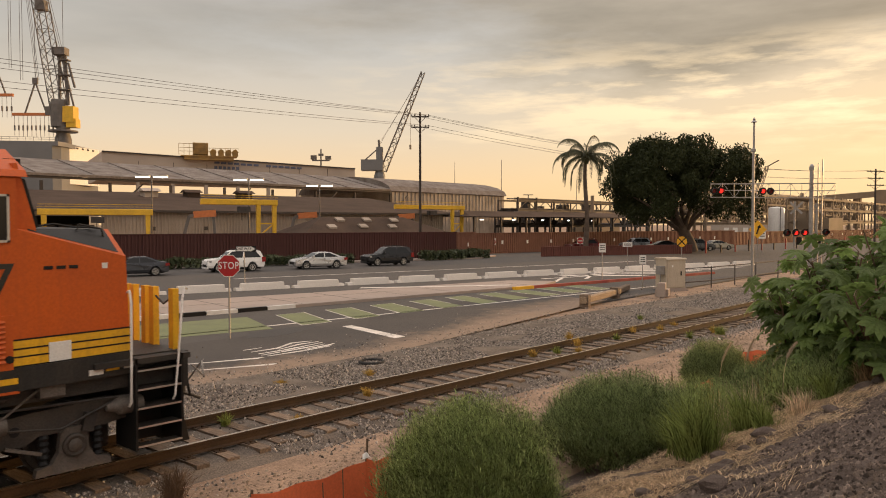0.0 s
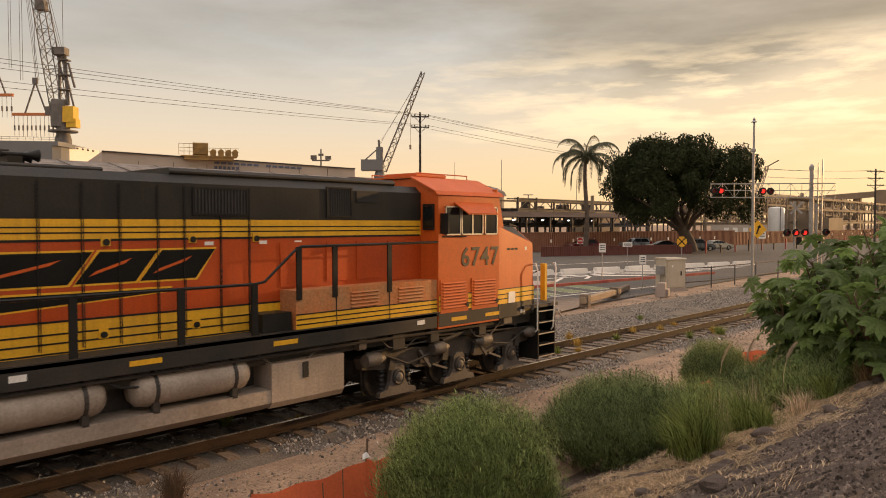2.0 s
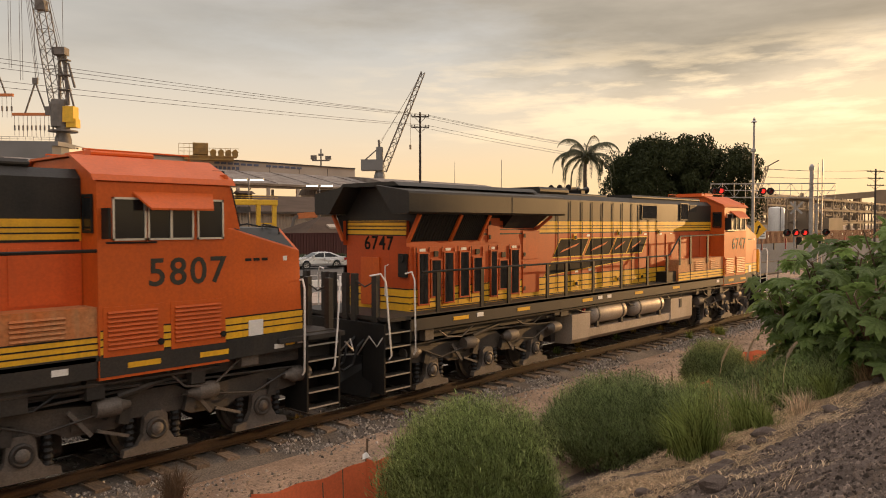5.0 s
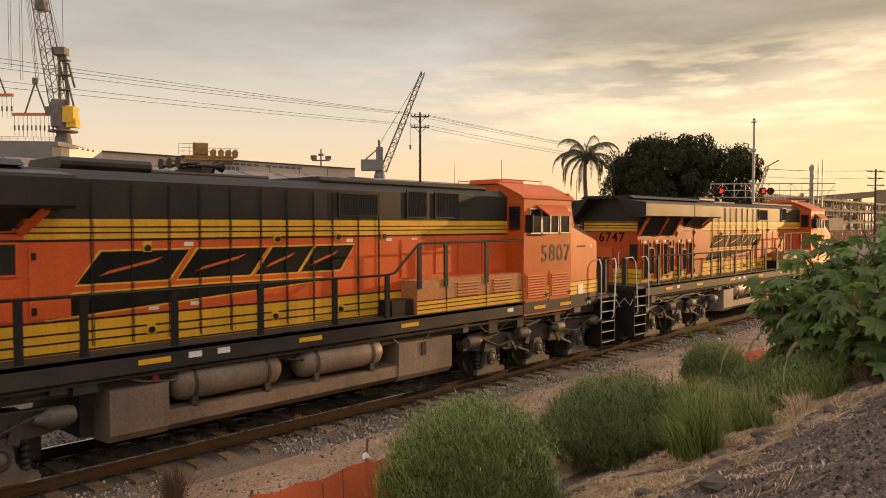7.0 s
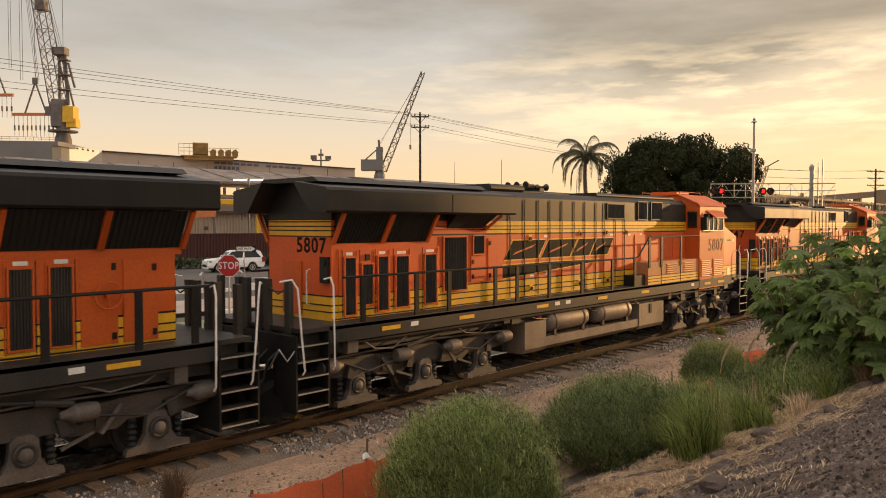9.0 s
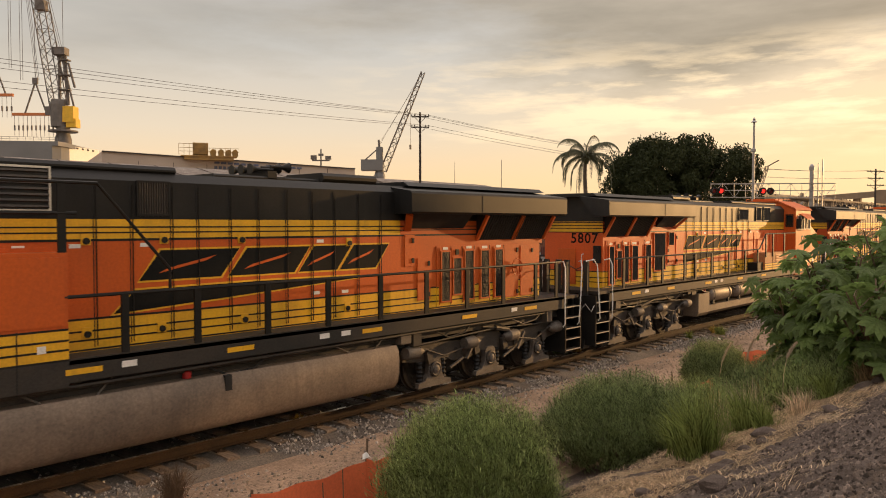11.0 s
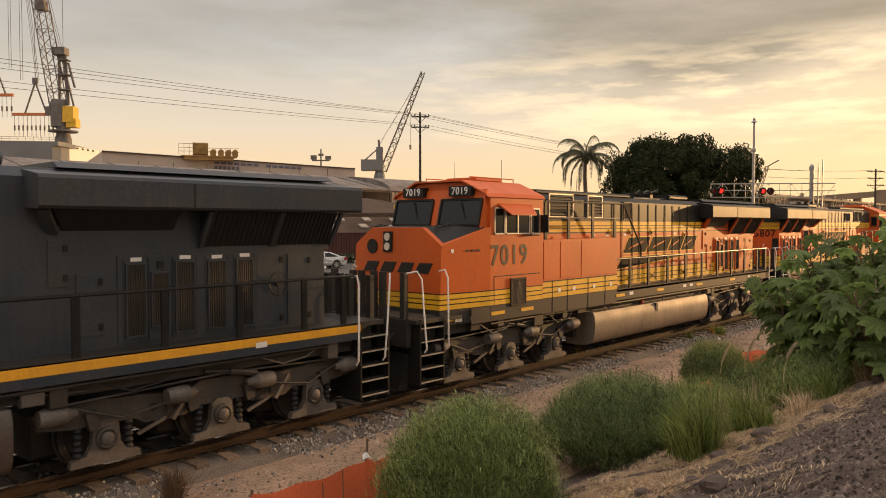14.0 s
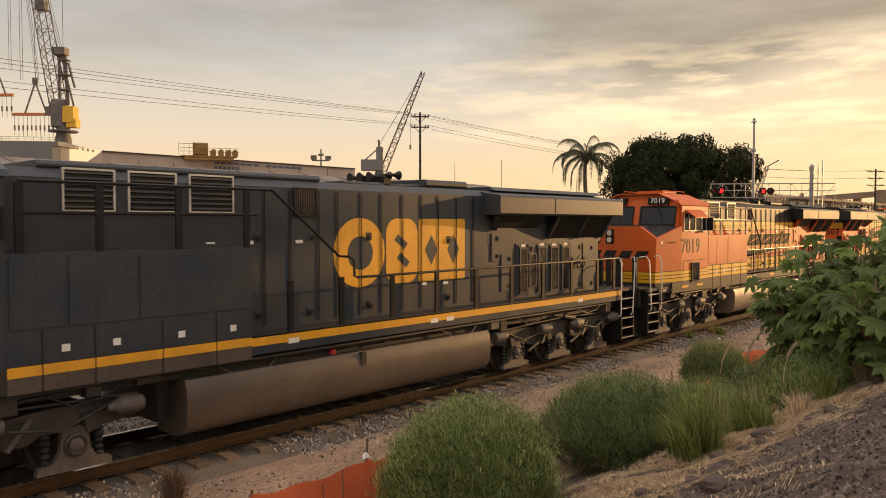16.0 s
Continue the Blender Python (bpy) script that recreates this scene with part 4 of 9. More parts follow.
        for a, b, z0, z1 in lay["big"]:
            slatted(hood, "vent", a, b, z0, z1, HW + 0.01, s, 14, "black air intake screen", SIDE, vertical=True)
        for a, b, z0, z1 in lay["panels"]:
            pn = part("access_panel", Shape().box(a, b, *sorted((HW * s, (HW + 0.024) * s)), z0, z1), SIDE, hood)
            for z in (z0 + 0.12, z1 - 0.12):
                part("latch", Shape().box(a + 0.03, a + 0.09, *sorted(((HW + 0.024) * s, (HW + 0.045) * s)), z - 0.05, z + 0.05), BLACK, pn)
        a, b = lay["slot"]
        part("wing_slot", Shape().add([(a, (HW + 0.01) * s, 3.53), (b - 0.12, (HW + 0.01) * s, 3.53), (b + 0.1, 1.3 * s, 3.84), (a, 1.3 * s, 3.84), (a, (HW - 0.05) * s, 3.53), (b - 0.12, (HW - 0.05) * s, 3.53), (b + 0.1, (HW - 0.05) * s, 3.84), (a, (HW - 0.05) * s, 3.84)],
             [(0, 1, 2, 3), (0, 3, 7, 4), (1, 5, 6, 2), (4, 5, 1, 0), (3, 2, 6, 7)]), SCREEN, hood, "dark air slot under the wing")
        part("slot_frame", Shape().beam((b + 0.0, (HW + 0.02) * s, 3.5), (b + 0.24, 1.32 * s, 3.83), 0.14, 0.07), SIDE, hood)
        rec = part("recess_panel", Shape().box(lay["screens"][0][0] - 0.08 if end != "tall" else lay["screens"][1][0] - 0.05, b + 0.05 if end != "tall" else -9.0, *sorted((HW * s, (HW + 0.004) * s)), 3.15, 3.70), SIDE, hood)
        # hand brake wheel near the rear
        pts = [(-12.92 + 0.2 * math.cos(k * math.pi / 8), (HW + 0.12) * s, 2.58 + 0.2 * math.sin(k * math.pi / 8)) for k in range(17)]
        hb = Shape().tube(pts, 0.016, 5).tube([(-12.92, HW * s, 2.58), (-12.92, (HW + 0.13) * s, 2.58)], 0.04)
        for k in range(3):
            a = k * 2.094 + 0.5
            hb.tube([(-12.92, (HW + 0.12) * s, 2.58), (-12.92 + 0.2 * math.cos(a), (HW + 0.12) * s, 2.58 + 0.2 * math.sin(a))], 0.012, 5)
        if tall:
            part("hand_brake_wheel", hb, PAINT if not gold else FRAME_GREY, L)
        # radiator wing with slanted intake screens below
        y0, y1 = HW * s, 1.5 * s
        wing = [(y0 * 0.5, 4.44), (y1 * 0.98, 4.30), (y1, 4.25), (y1, 3.88), (y1 * 0.97, 3.84), (y0, 3.84)]
        if s > 0:
            wing = wing[::-1]
        rw = part("radiator_wing", Shape().prism_x(wing, -14.55, -8.84), TOP, L, "dark overhanging radiator wing")
        part("wing_seam", Shape().box(-11.12, -11.09, *sorted((1.5 * s, 1.506 * s)), 3.88, 4.25), SCREEN, rw)
        for a, b in lay["screens"]:
            sc = part("radiator_screen", Shape().add([(a, (HW + 0.02) * s, 3.26), (b, (HW + 0.02) * s, 3.26), (b, 1.34 * s, 3.83), (a, 1.34 * s, 3.83), (a, (HW - 0.05) * s, 3.26), (b, (HW - 0.05) * s, 3.26), (b, (HW - 0.05) * s, 3.83), (a, (HW - 0.05) * s, 3.83)],
                      [(0, 1, 2, 3), (0, 3, 7, 4), (1, 5, 6, 2), (4, 5, 1, 0), (3, 2, 6, 7)]), SCREEN, L, "slanted black radiator screen")
            for k in range(14):
                x = a + (b - a) * (k + 0.5) / 14
                part("screen_rib", Shape().beam((x, (HW + 0.03) * s, 3.27), (x, 1.35 * s, 3.83), 0.02), BLACK, sc)
            for x in (a - 0.06, b + 0.02):
                part("screen_frame", Shape().beam((x, (HW + 0.03) * s, 3.25), (x, 1.37 * s, 3.83), 0.07), PAINT, sc)
        if not gold:
            wordmark(hood, s, HW + 0.003)
        else:
            gold_mark(hood, s, HW + 0.003)
        # handrails
        rail = Shape()
        if tall:
            rail.tube([(-14.35, 1.47 * s, 2.66), (-4.5 if gold else -2.1, 1.47 * s, 2.63)], 0.026)
            if gold:
                rail.tube([(-4.5, 1.47 * s, 2.63), (-4.42, 1.47 * s, 2.66), (-4.4, 1.47 * s, 2.95), (-4.3, 1.46 * s, 3.02), (-4.06, 1.45 * s, 3.04), (-2.6, 1.45 * s, 4.2), (1.35, 1.44 * s, 4.20)], 0.026)
            else:
                rail.tube([(-3.66, 1.45 * s, 2.66), (-3.66, 1.45 * s, 2.95), (-2.58, 1.45 * s, 4.2), (1.35, 1.44 * s, 4.20)], 0.026)
            rail.tube([(-2.3, 1.44 * s, 3.78), (1.35, 1.44 * s, 3.78)], 0.026)
            low = (-2.95, -4.1, -5.4, -6.7, -8.0, -9.3, -10.6, -11.9, -13.2, -14.1)
            high = (-2.1, -0.9, 0.3, 1.35)
        else:
            rail.tube([(-14.15, 1.47 * s, 2.64), (-2.95, 1.47 * s, 2.63), (-2.75, 1.47 * s, 2.66), (-2.12, 1.47 * s, 3.17), (-2.0, 1.47 * s, 3.23), (1.6, 1.47 * s, 3.25)], 0.026)
            low = (-2.95, -4.27, -5.87, -7.41, -8.76, -9.6, -11.2, -12.2, -13.66)
            high = (-2.04, -1.23, 0.15)
        part("handrail", rail, BLACK, L, "black steel handrail", smooth=True)
        pm = Shape().box(-0.055, 0.055, *sorted((1.45 * s, 1.49 * s)), 1.5, 2.64).mesh("handrail_post", BLACK)
        for x in low:
            p = part("handrail_post", None, None, L, mesh=pm)
            p.location = (x, 0, 0.015)
        z0, z1 = (3.24, 4.18) if tall else (2.3, 3.23)
        pm = Shape().box(-0.055, 0.055, *sorted((1.425 * s if tall else 1.455 * s, 1.46 * s if tall else 1.49 * s)), z0, z1).mesh("handrail_post", BLACK)
        for x in high:
            part("handrail_post", None, None, L, mesh=pm).location = (x, 0, 0)
    # equipment boxes beside the hood behind the cab
    for s in SIDES:
        if tall:
            eb = part("equipment_box", Shape().box(-2.15, 1.54, *sorted((0.9 * s, 1.49 * s)), 1.40, 3.24), PAINT, L, "tall flush equipment cabinet")
            for a, b in ((-2.1, -0.25), (-0.2, 0.75), (0.8, 1.5)):
                part("cabinet_door", Shape().box(a, b, *sorted((1.49 * s, 1.506 * s)), 2.25, 3.18), PAINT, eb)
            part("lower_panel", Shape().box(-2.15, 1.54, *sorted((1.49 * s, 1.497 * s)), 1.4, 1.74), FRAME_GREY if not gold else TANK_DARK, eb)
            if gold:
                part("gold_edge", Shape().box(-2.15, 1.54, *sorted((1.497 * s, 1.502 * s)), 1.62, 1.76), GOLD_PAINT, eb, "dusty gold stripe")
            if not gold:
                bd = part("band", Shape().box(-2.15, 1.54, *sorted((1.49 * s, 1.4975 * s)), 1.76, 2.2), YELLOW, eb)
                ln = Shape()
                for z in (1.76, 1.9, 2.03, 2.18):
                    ln.box(-2.15, 1.54, *sorted((1.4975 * s, 1.501 * s)), z, z + 0.028)
                part("pinstripe", ln, BLACK, bd)
            for x in (-1.5, -0.6, 0.4, 1.1):
                part("panel_seam", Shape().box(x, x + 0.014, *sorted((1.5 * s, 1.506 * s)), 1.4, 2.22), SCREEN, eb)
                part("sticker", Shape().box(x - 0.35, x - 0.24, *sorted((1.502 * s, 1.507 * s)), 1.9, 2.0), WHITE, eb, "white sticker")
        else:
            eb = part("equipment_box", Shape().box(-2.1, 1.54, *sorted((0.9 * s, 1.46 * s)), 1.46, 2.46), DUST_GLOW_ORANGE, L, "low equipment box with louvres, tan for dust and sun glow")
            bd = part("band", Shape().box(-2.1, 1.54, *sorted((1.46 * s, 1.466 * s)), 1.78, 2.03), YELLOW, eb)
            ln = Shape()
            for z in (1.76, 1.85, 1.94, 2.03):
                ln.box(-2.1, 1.54, *sorted((1.466 * s, 1.470 * s)), z, z + 0.022)
            part("pinstripe", ln, BLACK, bd)
            part("lower_panel", Shape().box(-2.1, 1.54, *sorted((1.46 * s, 1.468 * s)), 1.46, 1.72), FRAME_GREY, eb)
            for x in (-0.5, 0.75):
                louvre_rows(eb, x - 0.35, x + 0.35, 2.05, 2.38, 1.46, s, 5, DUST_GLOW_ORANGE)
            for x in (-1.2, 0.15):
                part("panel_seam", Shape().box(x, x + 0.014, *sorted((1.46 * s, 1.474 * s)), 1.5, 2.44), SCREEN, eb)
            part("step_box", Shape().box(-2.75, -2.15, *sorted((1.0 * s, 1.4 * s)), 1.78, 2.1), BLACK, L, "black step box on the walkway")
    # cab
    cab = part("cab", Shape().prism_x([(-1.5, 1.42), (1.5, 1.42), (1.5, 4.22), (1.42, 4.30), (0.72, 4.60), (-0.72, 4.60), (-1.42, 4.30), (-1.5, 4.22)], 1.54, 3.62), PAINT, L, "wide cab with sloped roof edges")
    part("cab_roof", Shape().prism_x([(-1.44, 4.305), (-0.72, 4.615), (0.72, 4.615), (1.44, 4.305), (1.5, 4.24), (1.53, 4.24), (1.46, 4.33), (0.74, 4.65), (-0.74, 4.65), (-1.46, 4.33), (-1.53, 4.24), (-1.5, 4.24)], 1.48, 3.75), PAINT, cab)
    part("roof_detail", Shape().bevel_box(1.9, 2.9, -0.5, 0.5, 4.65, 4.76, 0.04).tube([(3.4, -0.7, 4.66), (3.4, -0.7, 4.74), (1.7, -0.7, 4.74), (1.7, -0.7, 4.66)], 0.014).tube([(3.4, 0.7, 4.66), (3.4, 0.7, 4.74), (1.7, 0.7, 4.74), (1.7, 0.7, 4.66)], 0.014), PAINT, cab)
    # front wall: two windscreens, number boxes
    part("cab_front", Shape().prism_y([(3.62, 3.0), (3.95, 3.0), (3.88, 3.58), (3.70, 4.28), (3.66, 4.42), (3.62, 4.42)], -1.42, 1.42), PAINT, cab)
    for a, b in ((-1.36, -0.14), (0.14, 1.36)):
        ws = part("windscreen", Shape().add([(3.893, a, 3.62), (3.893, b, 3.62), (3.75, b, 4.18), (3.75, a, 4.18), (3.86, a, 3.62), (3.86, b, 3.62), (3.72, b, 4.18), (3.72, a, 4.18)], [(0, 1, 2, 3), (7, 6, 5, 4), (0, 4, 5, 1), (2, 6, 7, 3), (1, 5, 6, 2), (0, 3, 7, 4)]), GLASS, cab, "dark windscreen glass")
        fr = Shape()
        for p, q in (((3.9, a, 3.6), (3.9, b, 3.6)), ((3.75, a, 4.2), (3.75, b, 4.2)), ((3.9, a, 3.6), (3.75, a, 4.2)), ((3.9, b, 3.6), (3.75, b, 4.2))):
            fr.beam(p, q, 0.05)
        part("window_frame", fr, BLACK, ws)
        part("wiper", Shape().beam((3.79, (a + b) / 2, 4.16), (3.87, (a + b) / 2 + 0.2, 3.75), 0.02), BLACK, ws)
        nb = part("number_box", Shape().box(3.60, 3.82, (a + b) / 2 - 0.34, (a + b) / 2 + 0.34, 4.27, 4.5), BLACK, cab, "black number box")
        if number:
            tm = text_mesh(number, 0.24, WHITE, squeeze=0.95)
            tx = part("number", None, None, nb, mesh=tm)
            tx.matrix_local = pose(3.826, (a + b) / 2, 4.385, 90, 0, 90)
    # nose
    back = [(-1.5, 1.62), (-1.5, 3.56), (-0.85, 3.60), (0.85, 3.60), (1.5, 3.56), (1.5, 1.62)]
    front = [(-1.36, 1.62), (-1.36, 3.16), (-0.80, 3.55), (0.80, 3.55), (1.36, 3.16), (1.36, 1.62)]
    nose = Shape().add([(3.62, y, z) for y, z in back] + [(5.18 if z < 2 else 5.12, y, z) for y, z in front],
                       [(5, 4, 3, 2, 1, 0), (6, 7, 8, 9, 10, 11)] + [(k, (k + 1) % 6, 6 + (k + 1) % 6, 6 + k) for k in (0, 2, 4, 5)] + [(1, 2, 8), (1, 8, 7), (3, 4, 9), (4, 10, 9)])
    ns = part("nose", nose, PAINT, L, "short nose ahead of the windscreens")
    for s in SIDES:
        rear_low, rear_top = Vector((3.62, 1.5 * s, 3.56)), Vector((3.62, 0.85 * s, 3.60))
        front_low, front_top = Vector((5.12, 1.36 * s, 3.16)), Vector((5.12, 0.80 * s, 3.55))

        def on_top(u, v, up=0.006):
            """Point on the folded nose shoulder: u forwards, v from its low edge up."""
            if v > u:
                p = rear_low + (rear_top - rear_low) * v + (front_top - rear_top) * u
            else:
                p = rear_low + (front_low - rear_low) * u + (front_top - front_low) * v
            return (p.x, p.y, p.z + up)
        pn = part("antiglare_panel", Shape().add([on_top(0.10, 0.05), on_top(0.94, 0.07), on_top(0.94, 0.94), on_top(0.10, 0.10), on_top(0.10, 1.0), on_top(0.94, 1.0), (3.77, 0, 3.601), (5.03, 0, 3.559)], [(0, 1, 2), (0, 2, 3), (3, 2, 5, 4), (4, 5, 7, 6)]), BLACK, ns, "matt black nose top")
        part("air_line", Shape().tube([on_top(0.2, 0.5, 0.02), on_top(0.4, 0.55, 0.07), on_top(0.6, 0.7, 0.03), on_top(0.85, 0.75, 0.06)], 0.014, 5), SCREEN, pn)
        part("grab_iron", Shape().tube([on_top(0.62, 0.6, 0.0), on_top(0.64, 0.6, 0.09), on_top(0.86, 0.6, 0.11), on_top(0.88, 0.6, 0.0)], 0.014, 5), UNDER, pn)
    if not gold:
        for s in SIDES:
            ya, yb = 1.5 * s, 1.36 * s
            def strip(z0, z1, off, material, nm):
                k = off * s
                part(nm, Shape().add([(1.56, ya + k, z0), (3.62, ya + k, z0), (5.185, yb + k, z0), (5.185, yb + k, z1), (3.62, ya + k, z1), (1.56, ya + k, z1)], [(0, 1, 4, 5), (1, 2, 3, 4)]).box(5.18, 5.185, *sorted((0, yb)), z0, z1), material, cab)
            strip(1.76, 2.12, 0.004, YELLOW, "band")
            for z in (1.76, 1.885, 1.99, 2.11):
                strip(z, z + 0.022, 0.008, BLACK, "pinstripe")
        tx_pts = ((-1.05, -0.62), (-0.5, -0.06), (0.06, 0.5), (0.6, 1.05))
        for a, b in tx_pts:
            part("emblem_block", Shape().add([(5.167, a, 2.55), (5.167, b - 0.05, 2.55), (5.152, b + 0.08, 2.78), (5.152, a + 0.13, 2.78), (5.12, a, 2.55), (5.12, b - 0.05, 2.55), (5.11, b + 0.08, 2.78), (5.11, a + 0.13, 2.78)], [(0, 1, 2, 3), (7, 6, 5, 4), (0, 4, 5, 1), (1, 5, 6, 2), (2, 6, 7, 3), (3, 7, 4, 0)]), BLACK, ns)
    part("nose_skirt", Shape().prism_z([(3.6, -1.512), (5.195, -1.372), (5.195, 1.372), (3.6, 1.512)], 1.45, 1.765), FRAME_GREY, ns, "grey nose skirt")
    part("headlight_box", Shape().box(5.08, 5.16, -0.40, -0.12, 3.0, 3.46), BLACK, ns, "black twin headlight housing")
    part("nose_plate", Shape().lathe([(0.02, 5.11), (0.17, 5.11), (0.17, 5.15), (0.02, 5.15)], "x", (0, -0.78, 3.12), 16), BLACK, ns)
    part("headlight", Shape().lathe([(0.02, 0), (0.09, 0), (0.09, 0.02), (0.02, 0.02)], "x", (5.16, -0.26, 3.34), 12).lathe([(0.02, 0), (0.09, 0), (0.09, 0.02), (0.02, 0.02)], "x", (5.16, -0.26, 3.12), 12), ALU, ns)
    for s in SIDES:
        yw = 1.503
        # side windows: three panes with bright frames, visor over the middle
        for a, b in ((1.73, 2.05), (2.15, 3.05), (3.13, 3.47)) if tall else ((1.78, 2.22), (2.3, 2.98), (3.1, 3.5)):
            w = part("side_window", Shape().box(a, b, *sorted((1.49 * s, yw * s)), 3.42, 3.98), GLASS, cab, "dark side window")
            fr = Shape()
            ys = sorted((1.495 * s, 1.525 * s))
            fr.box(a - 0.03, a, *ys, 3.39, 4.01).box(b, b + 0.03, *ys, 3.39, 4.01).box(a - 0.03, b + 0.03, *ys, 3.39, 3.42).box(a - 0.03, b + 0.03, *ys, 3.98, 4.01)
            if b - a > 0.5:
                fr.box((a + b) / 2 - 0.02, (a + b) / 2 + 0.02, *ys, 3.42, 3.98)
            part("window_frame", fr, ALU, w, "bright metal window frame")
        part("sun_visor", Shape().add([(2.05, 1.5 * s, 4.10), (3.35, 1.5 * s, 4.10), (3.2, 1.78 * s, 3.86), (2.2, 1.78 * s, 3.86), (2.05, 1.5 * s, 4.07), (3.35, 1.5 * s, 4.07), (3.2, 1.78 * s, 3.83), (2.2, 1.78 * s, 3.83)],
             [(0, 1, 2, 3), (7, 6, 5, 4), (0, 3, 7, 4), (1, 5, 6, 2), (3, 2, 6, 7)]), PAINT, cab, "orange sun visor over the window" if not gold else "")
        rw = part("rear_window", Shape().box(1.515, 1.535, *sorted((1.12 * s, 1.36 * s)), 3.55, 4.0), GLASS, cab, "small rear cab window")
        part("window_frame", Shape().box(1.505, 1.53, *sorted((1.08 * s, 1.40 * s)), 3.5, 3.54).box(1.505, 1.53, *sorted((1.08 * s, 1.40 * s)), 4.01, 4.05).box(1.505, 1.53, *sorted((1.08 * s, 1.11 * s)), 3.54, 4.01).box(1.505, 1.53, *sorted((1.37 * s, 1.40 * s)), 3.54, 4.01), BLACK, rw)
        if number:
            tm = text_mesh(number, 0.66 if tall else 0.58, NUMBER_DARK, squeeze=1.0 if tall else 1.04)
            tx = part("number", None, None, cab, "dark road number on the cab side", mesh=tm)
            tx.matrix_local = pose(2.92, -1.505, 2.89, 90, 0, 0) if s < 0 else pose(2.92, 1.505, 2.89, 90, 0, 180)
        if not tall:
            for a, b in ((1.6, 2.5), (2.62, 3.55)):
                d = part("cab_door_louvre", Shape().box(a, b, *sorted((1.5 * s, 1.512 * s)), 1.74, 2.45), PAINT, cab)
                louvre_rows(d, a + 0.06, b - 0.1, 1.82, 2.40, 1.512, s, 9, PAINT)
                part("latch_ring", Shape().lathe([(0.02, 0), (0.05, 0), (0.05, 0.03 * s), (0.02, 0.03 * s)], "y", (b - 0.05, 1.512 * s, 1.88), 10), BLACK, d)
        else:
            slatted(cab, "vent", 2.32, 2.86, 1.74, 2.33, 1.509, s, 12, "black grille", vertical=True)
            part("panel_seam", Shape().box(1.66, 3.5, *sorted((1.5 * s, 1.506 * s)), 2.42, 2.44).box(3.48, 3.5, *sorted((1.5 * s, 1.506 * s)), 1.6, 2.42), SCREEN, cab)
        part("lower_panel", Shape().box(1.55, 4.3, *sorted((1.5 * s, 1.507 * s)), 1.42, 1.765) if tall else Shape().box(1.55, 4.3, *sorted((1.44 * s, 1.507 * s)), 1.46, 1.765), FRAME_GREY, cab, "grey lower cab sill")
        for x in (1.95, 3.1):
            part("reflector", Shape().box(x, x + 0.5, *sorted((1.507 * s, 1.514 * s)), 1.55, 1.63), YELLOW, cab, "yellow reflector strip")
        for x, w, z, h, m2, nm in ((4.0, 0.27, 1.5, 0.08, WHITE, "sticker"), (4.54, 0.21, 1.5, 0.08, WHITE, "sticker"), (4.79, 0.2, 1.53, 0.1, YELLOW, "reflector"), (5.06, 0.11, 1.53, 0.08, WHITE, "sticker")):
            o = part(nm, Shape().box(0, w, -0.004, 0.004, z, z + h), m2, ns, "white sticker" if m2 is WHITE else "yellow reflector strip")
            o.matrix_local = pose(x, (1.517 - 0.0878 * (x - 3.6)) * s, 0, 0, 0, -5.0 * s)
        if not tall:
            o = part("placard", Shape().box(0, 0.3, -0.004, 0.004, 1.78, 2.04), WHITE, ns, "white paper placard")
            o.matrix_local = pose(4.0, (1.514 - 0.0933 * (4.0 - 3.62)) * s, 0, 0, 0, -5.1 * s)
        for k in range(3):
            xx = 3.95 + 0.17 * k
            part("nose_slot", Shape().box(xx, xx + 0.12, *sorted((1.4 * s, (1.505 - 0.0933 * (xx - 3.62)) * s)), 3.02, 3.065), BLACK, ns)
        part("sticker", Shape().box(4.76, 4.84, *sorted((1.36 * s, 1.395 * s)), 3.0, 3.08), WHITE, ns, "white sticker")
        part("mirror", Shape().box(1.6, 1.64, *sorted((1.5 * s, 1.72 * s)), 3.42, 3.85).tube([(1.66, 1.5 * s, 3.36), (2.4, 1.53 * s, 3.36)], 0.014), BLACK, cab)
    # tank and reservoirs
    if tall:
        for s in SIDES:
            pr = [(0.55 * s, 0.28), (1.18 * s, 0.30), (1.36 * s, 0.36), (1.45 * s, 0.48), (1.49 * s, 0.68), (1.5 * s, 0.9), (1.48 * s, 1.1), (1.42 * s, 1.21), (0.55 * s, 1.26)]
            part("fuel_tank", Shape().prism_x(pr if s > 0 else pr[::-1], -8.48, -0.98), TNK, L, "dusty rounded fuel tank", smooth=True)
            part("tank_cap", Shape().lathe([(0.02, 0), (0.07, 0), (0.07, 0.1), (0.03, 0.13)], "z", (-4.0, 1.3 * s, 1.22), 10), RED, L, "red filler cap")
            part("tank_gauge", Shape().box(-4.68, -4.56, *sorted((1.40 * s, 1.505 * s)), 0.95, 1.2), SCREEN, L)
    else:
        for s in SIDES:
            for a, b in ((-8.4, -7.5), (-2.6, -1.0)):
                part("fuel_tank", Shape().prism_x([(0.5 * s, 0.45), (1.36 * s, 0.47), (1.44 * s, 0.58), (1.44 * s, 1.24), (0.5 * s, 1.24)][::s], a, b), TNK, L, "dusty steel fuel tank end")
            part("fuel_tank", Shape().prism_x([(0.5 * s, 0.42), (1.2 * s, 0.44), (1.42 * s, 0.58), (1.42 * s, 0.80), (0.5 * s, 0.82)][::s], -7.5, -2.6), TNK, L, "dusty steel fuel tank middle")
            part("tank_gauge", Shape().box(-1.95, -1.83, *sorted((1.44 * s, 1.46 * s)), 0.92, 1.2), SCREEN, L)
